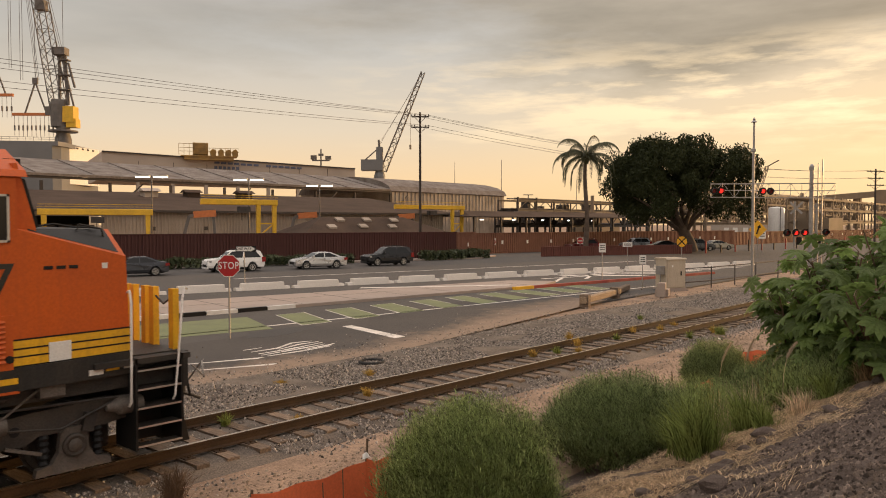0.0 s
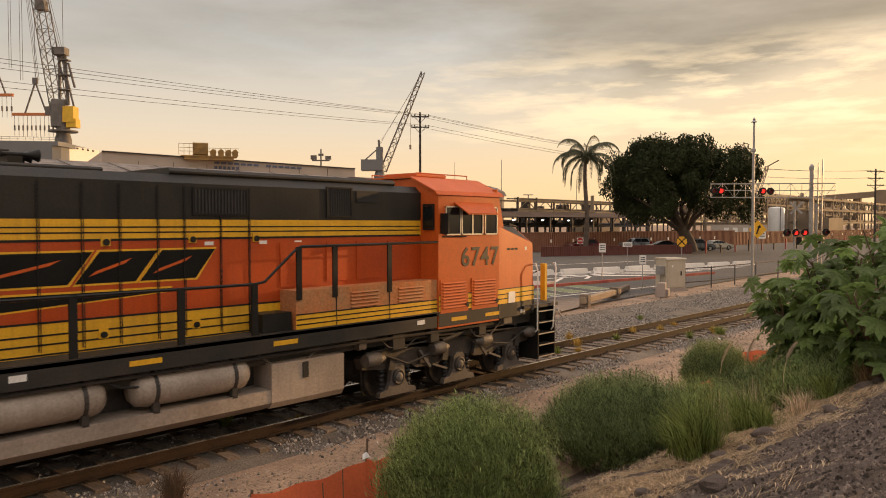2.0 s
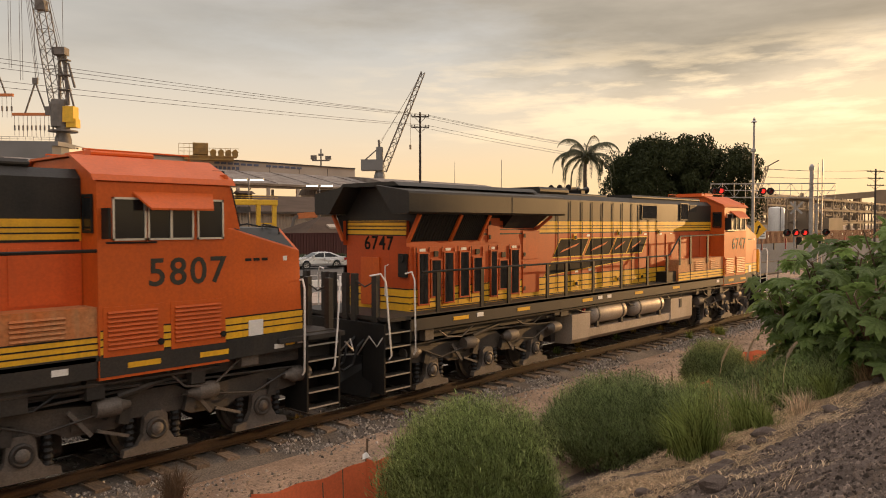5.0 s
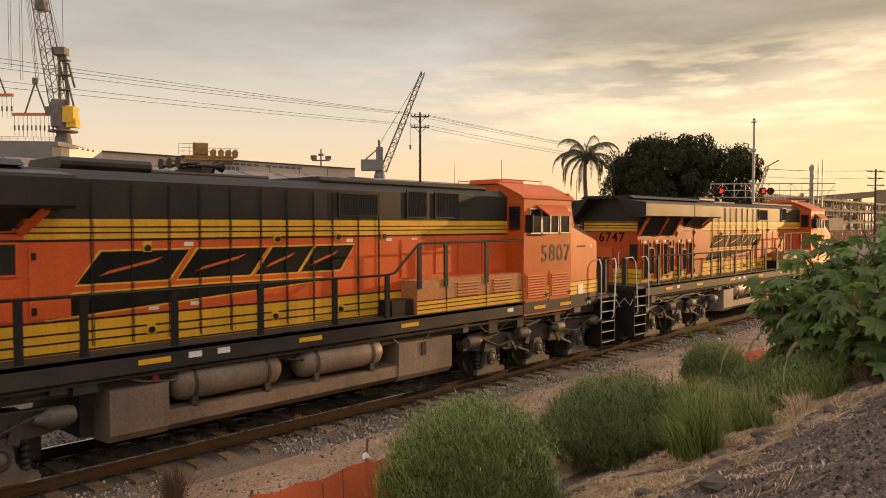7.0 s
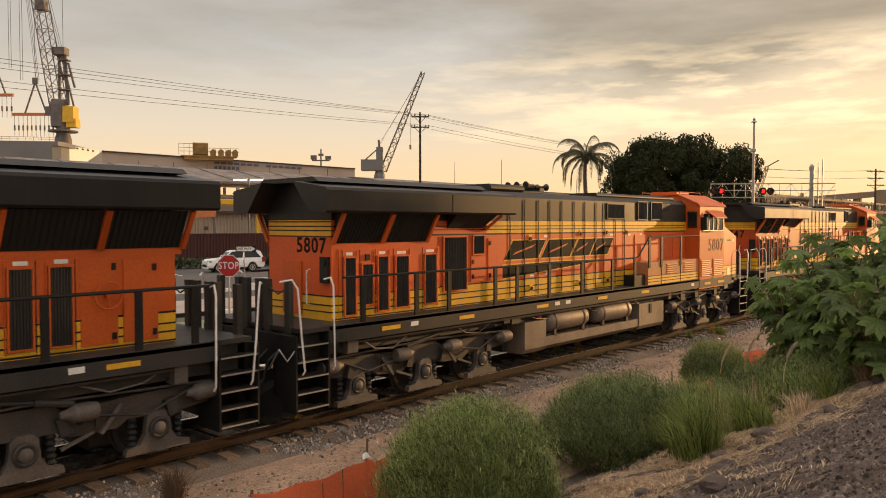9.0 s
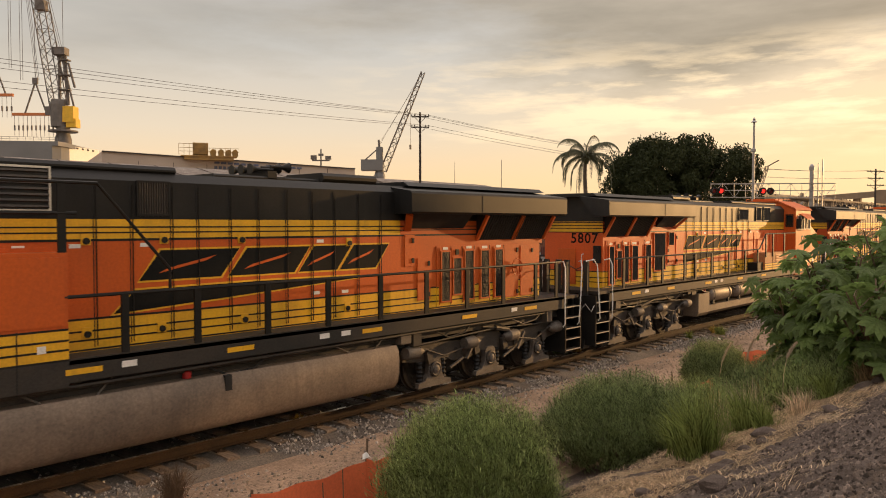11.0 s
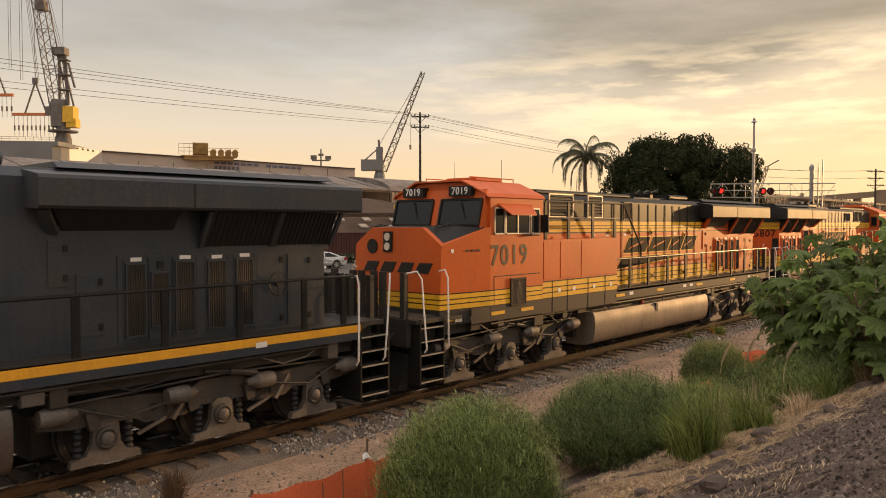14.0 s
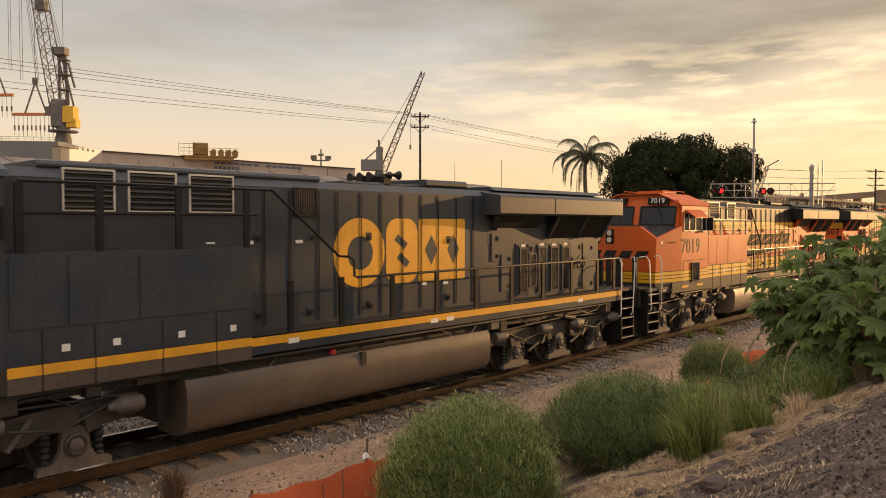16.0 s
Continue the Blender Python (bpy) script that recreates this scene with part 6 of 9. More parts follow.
def roof_machinery():
    s = thing("roof_crane", "yellow overhead crane carriage above the hall roof", "crane", pose(119, 200, 0, 0, 0, -30))
    part("bridge", Shape().box(0, 14.5, 0, 4, 23.2, 24.2).box(-1, 15.5, -0.3, 4.3, 24.2, 24.5), CRANE_OCHRE, s)
    part("cabin", Shape().bevel_box(2.5, 7, 0, 4, 24.8, 28.4, 0.2), CRANE_OCHRE, s)
    for x in (8.5, 10.8, 13, 15):
        part("winch", Shape().lathe([(0.2, 0), (0.9, 0), (0.9, 2.6), (0.2, 2.6)], "y", (x, 0.6, 25.7), 12).box(x - 0.8, x + 0.8, 0.3, 3.4, 24.6, 25.2), CRANE_OCHRE, s)
    r = Shape()
    for z in (25.7, 26.8):
        r.beam((-1.5, -0.2, z), (16, -0.2, z), 0.12)
    for i in range(12):
        r.beam((-1.5 + i * 1.5, -0.2, 24.5), (-1.5 + i * 1.5, -0.2, 26.8 if i > 4 else 28), 0.12)
    r.beam((-1.5, -0.2, 28), (4.5, -0.2, 28), 0.12)
    part("railing", r, CRANE_OCHRE, s)


roof_machinery()


def gantry(name, m, span, h, legs, label, over=0.0):
    g = thing(name, label, "gantry crane", m)
    part("beam", Shape().bevel_box(-over, span, -0.3, 0.3, h - 0.7, h, 0.06), CRANE_YELLOW, g, "yellow box beam")
    for x in legs:
        part("leg", Shape().add([(x - 0.22, -0.2, h - 0.7), (x + 0.32, -0.2, h - 0.7), (x + 0.2, -0.2, -0.3), (x - 0.12, -0.2, -0.3), (x - 0.22, 0.2, h - 0.7), (x + 0.32, 0.2, h - 0.7), (x + 0.2, 0.2, -0.3), (x - 0.12, 0.2, -0.3)],
             [(0, 1, 2, 3), (7, 6, 5, 4), (0, 4, 5, 1), (1, 5, 6, 2), (2, 6, 7, 3), (3, 7, 4, 0)]), CRANE_YELLOW, g)
    if legs[-1] - legs[0] < 4:
        part("cross_brace", Shape().beam((legs[0], 0, h * 0.55), (legs[-1], 0, h * 0.55), 0.18).beam((legs[0], 0, h * 0.3), (legs[-1], 0, h * 0.55), 0.14), CRANE_YELLOW, g)
    part("railing", Shape().beam((-over, -0.3, h + 0.5), (span, -0.3, h + 0.5), 0.05).beam((-over, -0.3, h + 0.25), (span, -0.3, h + 0.25), 0.04), CRANE_YELLOW, g)
    tr = part("trolley", Shape().box(span * 0.45, span * 0.45 + 1.4, -0.5, 0.5, h - 1.6, h - 0.9).beam((span * 0.5, 0, h - 1.6), (span * 0.5, 0, h - 2.6), 0.08), STEEL_DARK, g)
    return g


gantry("gantry_crane", pose(32.5, 77.4, 0, 0, 0, -23.6), 12.0, 5.35, (0.6, 11.4), "yellow steel gantry crane before the workshop")
gantry("gantry_crane", pose(49.2, 70.8, 0, 0, 0, -15), 9.1, 6.7, (6.6, 8.7), "yellow steel gantry crane with long beam", 0.5)
gantry("gantry_crane", pose(84.3, 73.2, 0, 0, 0, -11), 13.4, 6.7, (10.9, 12.9), "yellow steel gantry crane beside the shed", 0.5)


def lamp_post(x, y, h, double=True):
    p = thing("yard_lamp", "grey yard lamp post with lit tube lamps", "lamp post", pose(x, y, 0))
    part("pole", Shape().tube([(0, 0, -0.3), (0, 0, h)], 0.12, 8, 0.08), CRANE_GREY, p)
    for d in ((-1.9, -0.2), (0.2, 1.9)) if double else ((-0.9, 0.9),):
        hd = part("lamp_head", Shape().cbox(((d[0] + d[1]) / 2 * 0.67, -(d[0] + d[1]) / 2 * 0.74, h), (d[1] - d[0], 0.5, 0.2), -48), ALU, p)
        part("tube", Shape().cbox(((d[0] + d[1]) / 2 * 0.67 - 0.03, -(d[0] + d[1]) / 2 * 0.74 - 0.03, h - 0.13), (d[1] - d[0] - 0.1, 0.45, 0.08), -48), LAMP_WHITE, hd, "glowing white tube")
    return p


lamp_post(43.9, 73.6, 9.3)
lamp_post(55.0, 70.2, 9.3)
lamp_post(69.3, 73.9, 9.2)


def excavator(x, y, rz):
    e = thing("excavator", "orange material handler arm behind the wall", "excavator", pose(x, y, 0, 0, 0, rz))
    part("boom", Shape().beam((0, 0, 1), (0.9, 0, 4.6), 0.35).beam((0.9, 0, 4.6), (2.6, 0, 5.0), 0.3), CRANE_GREY, e)
    part("stick", Shape().cbox((2.7, 0, 4.85), (2.6, 0.5, 0.8), 0, 0, -4), RIG_ORANGE, e, "orange boom housing")
    part("body", Shape().bevel_box(-1.5, 1.2, -1, 1, -0.3, 2.2, 0.2), RIG_ORANGE, e)
    part("grab", Shape().beam((3.7, 0, 4.5), (3.9, 0, 1.6), 0.3).box(3.5, 4.3, -0.4, 0.4, 0.9, 1.7), CRANE_GREY, e)


excavator(46.4, 71.4, -25)
excavator(63.3, 73.3, -25)
excavator(82.5, 73.0, -25)


def ship():
    s = thing("ship", "grey ship hull with bright sunlit superstructure front", "ship")
    part("hull", Shape().prism_z([(60, 352), (120.3, 302.8), (124, 303.5), (150, 330), (110, 380)], -5, 34.5).prism_z([(60, 352), (122, 301.4), (126, 304), (150, 330), (110, 380)], 34.5, 36.2), HULL_GREY, s, "grey ship hull")
    w = part("superstructure", Shape().prism_z([(121.5, 303.5), (146.7, 321.0), (140, 330), (118, 312)], 20, 35.6), WHITE, s, "white superstructure wall in sun")
    for i in range(7):
        t = (i + 0.8) / 8
        part("freeing_port", Shape().cbox((122 + 24.7 * t, 303.7 + 17.3 * t, 35.0), (1.2, 0.3, 0.7), 35), SCREEN, w)
    r = Shape()
    for i in range(24):
        t = i / 23
        r.beam((70 + 52 * t, 344 - 42 * t, 36.2), (70 + 52 * t, 344 - 42 * t, 37.8), 0.1)
    r.beam((70, 344, 37.8), (122, 302, 37.8), 0.12).beam((70, 344, 37.0), (122, 302, 37.0), 0.1)
    part("railing", r, CRANE_GREY, s)
    eye = Vector(EYE)
    s.matrix_world = Matrix.Translation(eye) @ Matrix.Scale(0.95, 4) @ Matrix.Translation(-eye)


ship()


def lattice(sh, p, q, w0, w1, n, t, up=Vector((0, 0, 1))):
    """Four-chord lattice boom from p to q."""
    p, q = Vector(p), Vector(q)
    d = (q - p).normalized()
    a = d.cross(Vector((0.67, -0.74, 0.05))).normalized()
    b = d.cross(a).normalized()
    rings = []
    for i in range(n + 1):
        c = p + (q - p) * i / n
        w = (w0 + (w1 - w0) * i / n) / 2
        rings.append([c + a * w * x + b * w * y for x, y in ((-1, -1), (1, -1), (1, 1), (-1, 1))])
    for k in range(4):
        sh.beam(rings[0][k], rings[-1][k], t)
    for i in range(n):
        for k in range(4):
            sh.beam(rings[i][k], rings[i + 1][(k + 1) % 4], t * 0.6)
            if i % 2 == 0:
                sh.beam(rings[i][k], rings[i][(k + 1) % 4], t * 0.6)
    return sh


def big_crane():
    c = thing("shipyard_crane", "tall grey lattice shipyard crane with yellow house", "crane")
    R = Vector((0.668, -0.744, 0))
    B = Vector((127.4, 309.9, 0))
    part("pedestal", Shape().lathe([(3.2, 20), (3.2, 38), (2.6, 40), (2.6, 43)], "z", (B.x, B.y, 0), 18), CRANE_GREY, c, smooth=True)
    part("platform", Shape().lathe([(2.5, 41), (5.6, 41), (5.6, 41.6), (2.5, 41.6)], "z", (B.x, B.y, 0), 18), CRANE_GREY, c)
    part("turntable", Shape().lathe([(3.2, 43), (3.4, 52), (3.0, 54)], "z", (B.x - 1, B.y + 1, 0), 14), CRANE_GREY, c)
    h = B + R * 2.6
    part("machinery_house", Shape().cbox((h.x, h.y, 48.0), (5.4, 4.6, 6.4), -48).cbox((h.x + R.x * 1.5, h.y + R.y * 1.5, 44.5), (4, 4, 3.5), -48), CRANE_YELLOW, c, "yellow machinery house")
    k = B - R * 5
    part("operator_cab", Shape().cbox((k.x, k.y, 49.5), (3, 3, 3.4), -48), CRANE_GREY, c)
    boom = lattice(Shape(), B - R * 1.5 + Vector((0, 0, 50)), B - R * 13 + Vector((0, 0, 122)), 4.8, 4.6, 18, 0.32)
    part("boom", boom, CRANE_GREY, c, "lattice boom")
    fr = Shape()
    top = B - R * 0.5 + Vector((0, 0, 73))
    for x in (-1.2, 2.4):
        fr.beam(B + R * x + Vector((0, 0, 52)), top + R * (x * 0.4), 0.9)
    fr.beam(top, h + Vector((0, 0, 51)) + R * 2, 0.6).beam(top - R * 1.5, B + R * 0.5 + Vector((0, 0, 62)), 0.6)
    fr.cbox((top.x, top.y, 73.5), (5, 4, 3), -48)
    part("boom_platform", Shape().cbox((B.x - R.x * 8.0, B.y - R.y * 8.0, 92), (3.6, 3.6, 4), -48), CRANE_GREY, c)
    for z in (58, 64, 70):
        fr.cbox((B.x + R.x * 0.8, B.y + R.y * 0.8, z), (4.4, 3, 0.5), -48)
    fr.beam(top + R * 3 + Vector((0, 0, -4)), top + R * 5.5 + Vector((0, 0, -14)), 0.7).beam(top + R * 2, h + Vector((0, 0, 52)), 0.5)
    part("mast_frame", fr, CRANE_GREY, c, "grey mast frame")
    ca = Shape()
    tip = B - R * 13 + Vector((0, 0, 122))
    for o in (0.4, 1.2, 2.0):
        ca.beam(tip + R * o, top + R * (o - 1), 0.12)
    for o in (-7, -6.4, -5.8):
        ca.beam(tip + R * (o + 3), B - R * (10.0 - o - 6.4) + Vector((0, 0, 62)), 0.12)
    for o in (-22, -21, -26.5, -25.6, -4.5):
        ca.beam(B + R * (o + 5) + Vector((0, 0, 122)), B + R * (o + 5) + Vector((0, 0, 62 if o > -23 else 67)), 0.14)
    ca.beam(B - R * 9.6 + Vector((0, 0, 122)), B - R * 9.6 + Vector((0, 0, 78)), 0.13)
    part("cable", ca, CRANE_GREY, c)


big_crane()


def load_rig():
    """Spreader beams with slings hung over the ship."""
    R = Vector((0.668, -0.744, 0))
    for off, z, n, w in ((-11.0, 48.2, 11, 19), (-27.5, 56.0, 8, 15)):
        t = thing("spreader_beam", "orange spreader beam with hanging slings", "lifting beam", group="spreader beams")
        c = Vector((127.4, 309.9, 0)) + R * off
        part("beam", Shape().beam(c - R * w / 2 + Vector((0, 0, z)), c + R * w / 2 + Vector((0, 0, z)), 1.1), RIG_ORANGE, t)
        s = Shape()
        for k in (-1, 1):
            s.beam(c + Vector((0, 0, z + 13)), c + R * 4.5 * k + Vector((0, 0, z)), 0.5)
        for i in range(n):
            p = c - R * (w / 2 - 0.8) + R * (w - 1.6) * i / (n - 1)
            s.beam(p + Vector((0, 0, z)), p + Vector((0, 0, z - 9)), 0.13)
            s.cbox((p.x, p.y, z - 5.5), (0.5, 0.5, 2.0), -48)
        s.cbox((c.x, c.y, z + 13.5), (2, 1, 2.5), -48)
        s.beam(c + Vector((0, 0, z + 14)), c + Vector((0, 0, 122)), 0.14)
        part("sling", s, CRANE_GREY, t)


load_rig()


def crane_two():
    c = thing("harbour_crane", "blue-grey harbour crane with raised lattice boom", "crane")
    R = Vector((0.668, -0.744, 0))
    B = Vector((289.1, 294.5, 0))
    part("tower", Shape().lathe([(3.4, -0.3), (3.2, 30), (2.0, 34), (2.0, 46)], "z", (B.x, B.y, 0), 12), HULL_GREY, c)
    h = B - R * 4
    part("machinery_house", Shape().cbox((h.x, h.y, 36), (12, 7, 6), -48), HULL_GREY, c)
    part("boom", lattice(Shape(), B + R * 2 + Vector((0, 0, 33)), B + R * 24 + Vector((0, 0, 87)), 3.5, 2.0, 14, 0.45), CRANE_GREY, c)
    f = Shape().beam(B + Vector((0, 0, 46)), B - R * 8 + Vector((0, 0, 39)), 0.6).beam(B + R * 1.0 + Vector((0, 0, 34)), B - R * 0.5 + Vector((0, 0, 50)), 1.2)
    for o in (0, 1.2):
        f.beam(B + Vector((0, 0, 47 + o)), B + R * 23.5 + Vector((0, 0, 87 - o)), 0.14)
    f.beam(B + R * 17 + Vector((0, 0, 74)), B + R * 17 + Vector((0, 0, 46)), 0.12).cbox((B.x + R.x * 17, B.y + R.y * 17, 46), (0.8, 0.8, 2.5))
    part("mast_frame", f, CRANE_GREY, c)
    m = thing("floodlight_mast", "grey floodlight mast behind the hall", "mast", pose(254.7, 302.8, 0))
    part("pole", Shape().tube([(0, 0, -0.3), (0, 0, 43)], 0.7, 8, 0.35), CRANE_GREY, m)
    part("platform", Shape().cbox((0, 0, 37), (9, 2.0, 0.6), -48).cbox((-2.6, 2.8, 38.6), (3, 1.5, 2.2), -48).cbox((2.6, -2.8, 38.4), (3, 1.5, 1.8), -48).cbox((0, 0, 40), (2.6, 1, 1.2), -48), CRANE_GREY, m)
    t = thing("distant_crane", "distant crane boom, paled to stand for haze", "crane")
    part("boom", lattice(Shape(), (302.0, 99, 3), (305, 92, 26), 2.0, 1.0, 10, 0.22).beam((305, 92, 26), (308, 88.6, 28.5), 0.4), HAZE_TINT, t)
    part("base", Shape().bevel_box(299, 304, 97, 102, -0.3, 4, 0.4), HAZE_TINT, t)


crane_two()


def utility_pole(x, y, h, arms, label, w=0.16):
    p = thing("utility_pole", label, "utility pole", pose(x, y, 0, 0, 0, 42))
    part("pole", Shape().tube([(0, 0, -0.4), (0, 0, h)], w, 8, w * 0.7), TIMBER, p)
    for z, l in arms:
        a = part("crossarm", Shape().box(-0.08, 0.08, -l / 2, l / 2, z - 0.07, z + 0.07).beam((0.05, -l / 3, z), (0.05, 0, z - 0.7), 0.05).beam((0.05, l / 3, z), (0.05, 0, z - 0.7), 0.05), TIMBER, p)
        for k in (-0.48, -0.3, 0.3, 0.48):
            part("insulator", Shape().lathe([(0.03, z + 0.07), (0.07, z + 0.12), (0.05, z + 0.2), (0.07, z + 0.24), (0.02, z + 0.28)], "z", (0, l * k, 0), 8), STEEL_DARK, a)
    return p


utility_pole(63.7, 48.6, 16.5, ((16.0, 2.0), (14.8, 2.1)), "dark timber utility pole with two crossarms", 0.17)
utility_pole(168.6, 24.6, 14.5, ((14.0, 3.4), (12.6, 3.0), (11.2, 3.2)), "timber utility pole with three crossarms", 0.22)


def wires():
    w = thing("power_lines", "thin sagging power lines over the yard", "power line")
    def span(p, q, sag, r=0.02):
        p, q = Vector(p), Vector(q)
        pts = []
        for i in range(17):
            t = i / 16
            c = p + (q - p) * t
            c.z -= sag * 4 * t * (1 - t)
            pts.append(c)
        part("wire", Shape().tube(pts, r, 4), STEEL_DARK, w)
    P = Vector((63.7, 48.6, 0))
    for k, (z, o) in enumerate(((16.2, -0.9), (16.2, -0.3), (16.2, 0.9), (15.0, -0.9), (15.0, 0.9))):
        a = P + Vector((-0.67 * o, 0.74 * o, z))
        span((-40, 48.3 + o, 16.1 - 0.5 * k - (0.6 if k > 2 else 0)), a, 0.75)
        span(a, (168.6 - 0.67 * o, 24.6 + 0.74 * o, 14.2 if k < 3 else 12.8), 2.2)
    for k in range(3):
        span((168.6, 24.6, 14.1 - k * 1.3), (400, -10, 14 - k), 1.5, 0.03)


wires()


def pipe_rack(name, x0, x1, y, levels, bay, label, material, seed, truss=True, depth=6.0):
    """Open steel rack with posts, beams, braces and pipes."""
    rnd = random.Random(seed)
    r = thing(name, label, "pipe rack")
    n = max(2, round((x1 - x0) / bay))
    for i in range(n + 1):
        x = x0 + (x1 - x0) * i / n
        part("post", Shape().beam((x, y, -0.3), (x, y, levels[-1] + rnd.uniform(0, 0.8)), 0.35), material, r)
        part("post", Shape().beam((x, y + depth, -0.3), (x, y + depth, levels[-1]), 0.35), material, r)
    for z in levels:
        part("girder", Shape().beam((x0, y, z), (x1, y, z), 0.3, 0.45).beam((x0, y + depth, z), (x1, y + depth, z), 0.3, 0.45), material, r)
        for k in range(3):
            yy = y + rnd.uniform(0.3, depth - 0.3)
            part("pipe", Shape().tube([(x0, yy, z + 0.4), (x1, yy, z + 0.4)], rnd.uniform(0.12, 0.3), 7), material, r)
    br = Shape()
    for i in range(n):
        a, b = x0 + (x1 - x0) * i / n, x0 + (x1 - x0) * (i + 1) / n
        for z0, z1 in zip(levels[:-1], levels[1:]):
            if truss or rnd.random() < 0.5:
                br.beam((a, y, z0), ((a + b) / 2, y, z1), 0.16).beam(((a + b) / 2, y, z1), (b, y, z0), 0.16)
    part("brace", br, material, r)
    for k in range(int((x1 - x0) / 4)):
        x = rnd.uniform(x0, x1)
        z = rnd.choice([-0.3] + list(levels[:-1]))
        bx = Shape().bevel_box(x, x + rnd.uniform(0.8, 3), y + 1, y + 3, z, z + rnd.uniform(0.8, 2.4), 0.1)
        part("equipment", bx, material, r)
    return r


pipe_rack("pipe_rack", 118, 170, 74, (3.2, 5.4), 6, "dark steel rack with pipes and lamps", STEEL_DARK, 1)
pipe_rack("pipe_rack", 150, 260, 98, (4.0, 7.0, 9.5), 8, "dark steel conveyor trusses", STEEL_DARK, 2)
pipe_rack("pipe_rack", 176, 300, 62, (3.5, 6.5, 9.0, 11.5), 7, "steel pipe racks of the yard, paled to stand for haze", HAZE_TINT, 3)
pipe_rack("pipe_rack", 190, 330, 42, (4.0, 7.0, 9.5), 8, "steel pipe racks of the yard, paled to stand for haze", HAZE_TINT, 5, False)
pipe_rack("pipe_rack", 230, 420, 90, (5, 9, 12.5, 15.0), 9, "steel pipe racks of the yard, paled to stand for haze", HAZE_TINT, 7)


def canopy():
    s = thing("canopy", "grey flat canopy roof on steel posts", "canopy")
    part("roof", Shape().add([(96, 68, 4.9), (150, 62, 4.9), (150, 76, 4.9), (96, 82, 4.9), (99, 72, 5.9), (148, 68, 5.9)], [(0, 1, 5, 4), (2, 3, 4, 5), (3, 0, 4), (1, 2, 5), (3, 2, 1, 0)]), ROOF_BROWN, s)
    for i in range(9):
        part("post", Shape().box(97 + i * 6.4, 97.3 + i * 6.4, 68 - i * 0.7, 68.3 - i * 0.7, -0.3, 4.9), STEEL_DARK, s)
    for i in range(5):
        part("tube", Shape().box(100 + i * 9, 100.7 + i * 9, 69, 69.2, 4.3, 4.42), LAMP_WHITE, s, "glowing white tube")
    tk = thing("storage_tank", "white cylindrical storage tank", "tank", pose(207, 56, 0))
    part("shell", Shape().lathe([(0.1, -0.3), (2.0, -0.3), (2.0, 7.6), (1.9, 7.9), (0.1, 8.2)], "z", (0, 0, 0), 24), WHITE, tk, smooth=True)
    part("ladder", Shape().beam((-1.5, -1.5, 0), (-1.5, -1.5, 8), 0.15), CRANE_GREY, tk)
    tk2 = thing("yard_container", "pale container with two windows", "container", pose(150, 48, 0, 0, 0, -20))
    part("body", Shape().box(0, 14, 0, 2.5, -0.3, 3.4), BACK_TAN, tk2)
    for x in (1, 3.5, 6.5, 9):
        part("window", Shape().box(x, x + 1.4, -0.05, 0, 1.9, 2.9), WHITE, tk2)
    for x, y, h in ((195, 40, 8.5), (215, 50, 12), (170, 88, 11)):
        b = thing("process_block", "plant block behind the racks, paled to stand for haze", "plant building", pose(x, y, 0))
        part("wall", Shape().bevel_box(0, 12, 0, 8, -0.3, h * 0.6, 0.1), HAZE_TINT, b)
        part("stack", Shape().lathe([(0.5, h * 0.6), (0.45, h)], "z", (3, 3, 0), 10), HAZE_TINT, b)


canopy()


def bridge():
    b = thing("bridge", "distant bridge deck across the horizon, paled to stand for haze", "bridge")
    part("deck", Shape().beam((680, 285, 18.0), (880, 60, 42.0), 14, 5.5), HAZE_TINT, b)
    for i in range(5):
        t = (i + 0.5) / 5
        part("pier", Shape().box(680 + 200 * t - 3, 680 + 200 * t + 3, 285 - 225 * t - 3, 285 - 225 * t + 3, -0.3, 16 + 24 * t), HAZE_TINT, b)
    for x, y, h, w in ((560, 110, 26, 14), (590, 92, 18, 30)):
        k = thing("distant_plant", "distant plant block below the bridge, paled to stand for haze", "building", pose(x, y, 0))
        part("wall", Shape().bevel_box(0, 12, -w, 0, -0.3, h, 0.5).box(3, 5, -w / 2 - 1, -w / 2 + 1, h, h + 5), HAZE_TINT, k)
    for x, y, z, r in ((173.5, 138.9, 22.4, 0.12), (182.9, 128.4, 23.0, 0.14), (199, 112, 17, 0.12)):
        a = thing("antenna_mast", "thin antenna mast over the yard", "mast", pose(x, y, 0))
        part("pole", Shape().tube([(0, 0, -0.3), (0, 0, z)], r * 1.3, 6, r * 0.5), CRANE_GREY, a)
    lp = thing("lamp_post", "thin street lamp with double arm", "lamp post", pose(163.8, 104.8, 0))
    part("pole", Shape().tube([(0, 0, -0.3), (0, 0, 11.3)], 0.12, 6).cbox((0, 0, 11.3), (2.6, 0.3, 0.2), -48), CRANE_GREY, lp)


bridge()


# ---- street things ----
TYRE = mat("black_tyre_rubber", (0.015, 0.015, 0.015), 0.8, 0, 0.2)
CAR_GLASS = glass("car_glass", (0.012, 0.014, 0.016))
HEADLAMP = mat("clear_headlamp", (0.5, 0.5, 0.48), 0.15, 0.3, 0.1)
TAILLAMP = mat("red_tail_lamp", (0.3, 0.015, 0.015), 0.2, 0, 0.1)
GALV = mat("galvanised_steel", (0.36, 0.35, 0.34), 0.45, 0.7, 0.25, 3, 30, 0.05)
BARRIER = mat("white_painted_concrete", (0.66, 0.61, 0.55), 0.8, 0, 0.2, 1.2, 20, 0.15, tint=(0.5, 0.46, 0.41), streak=0.3)


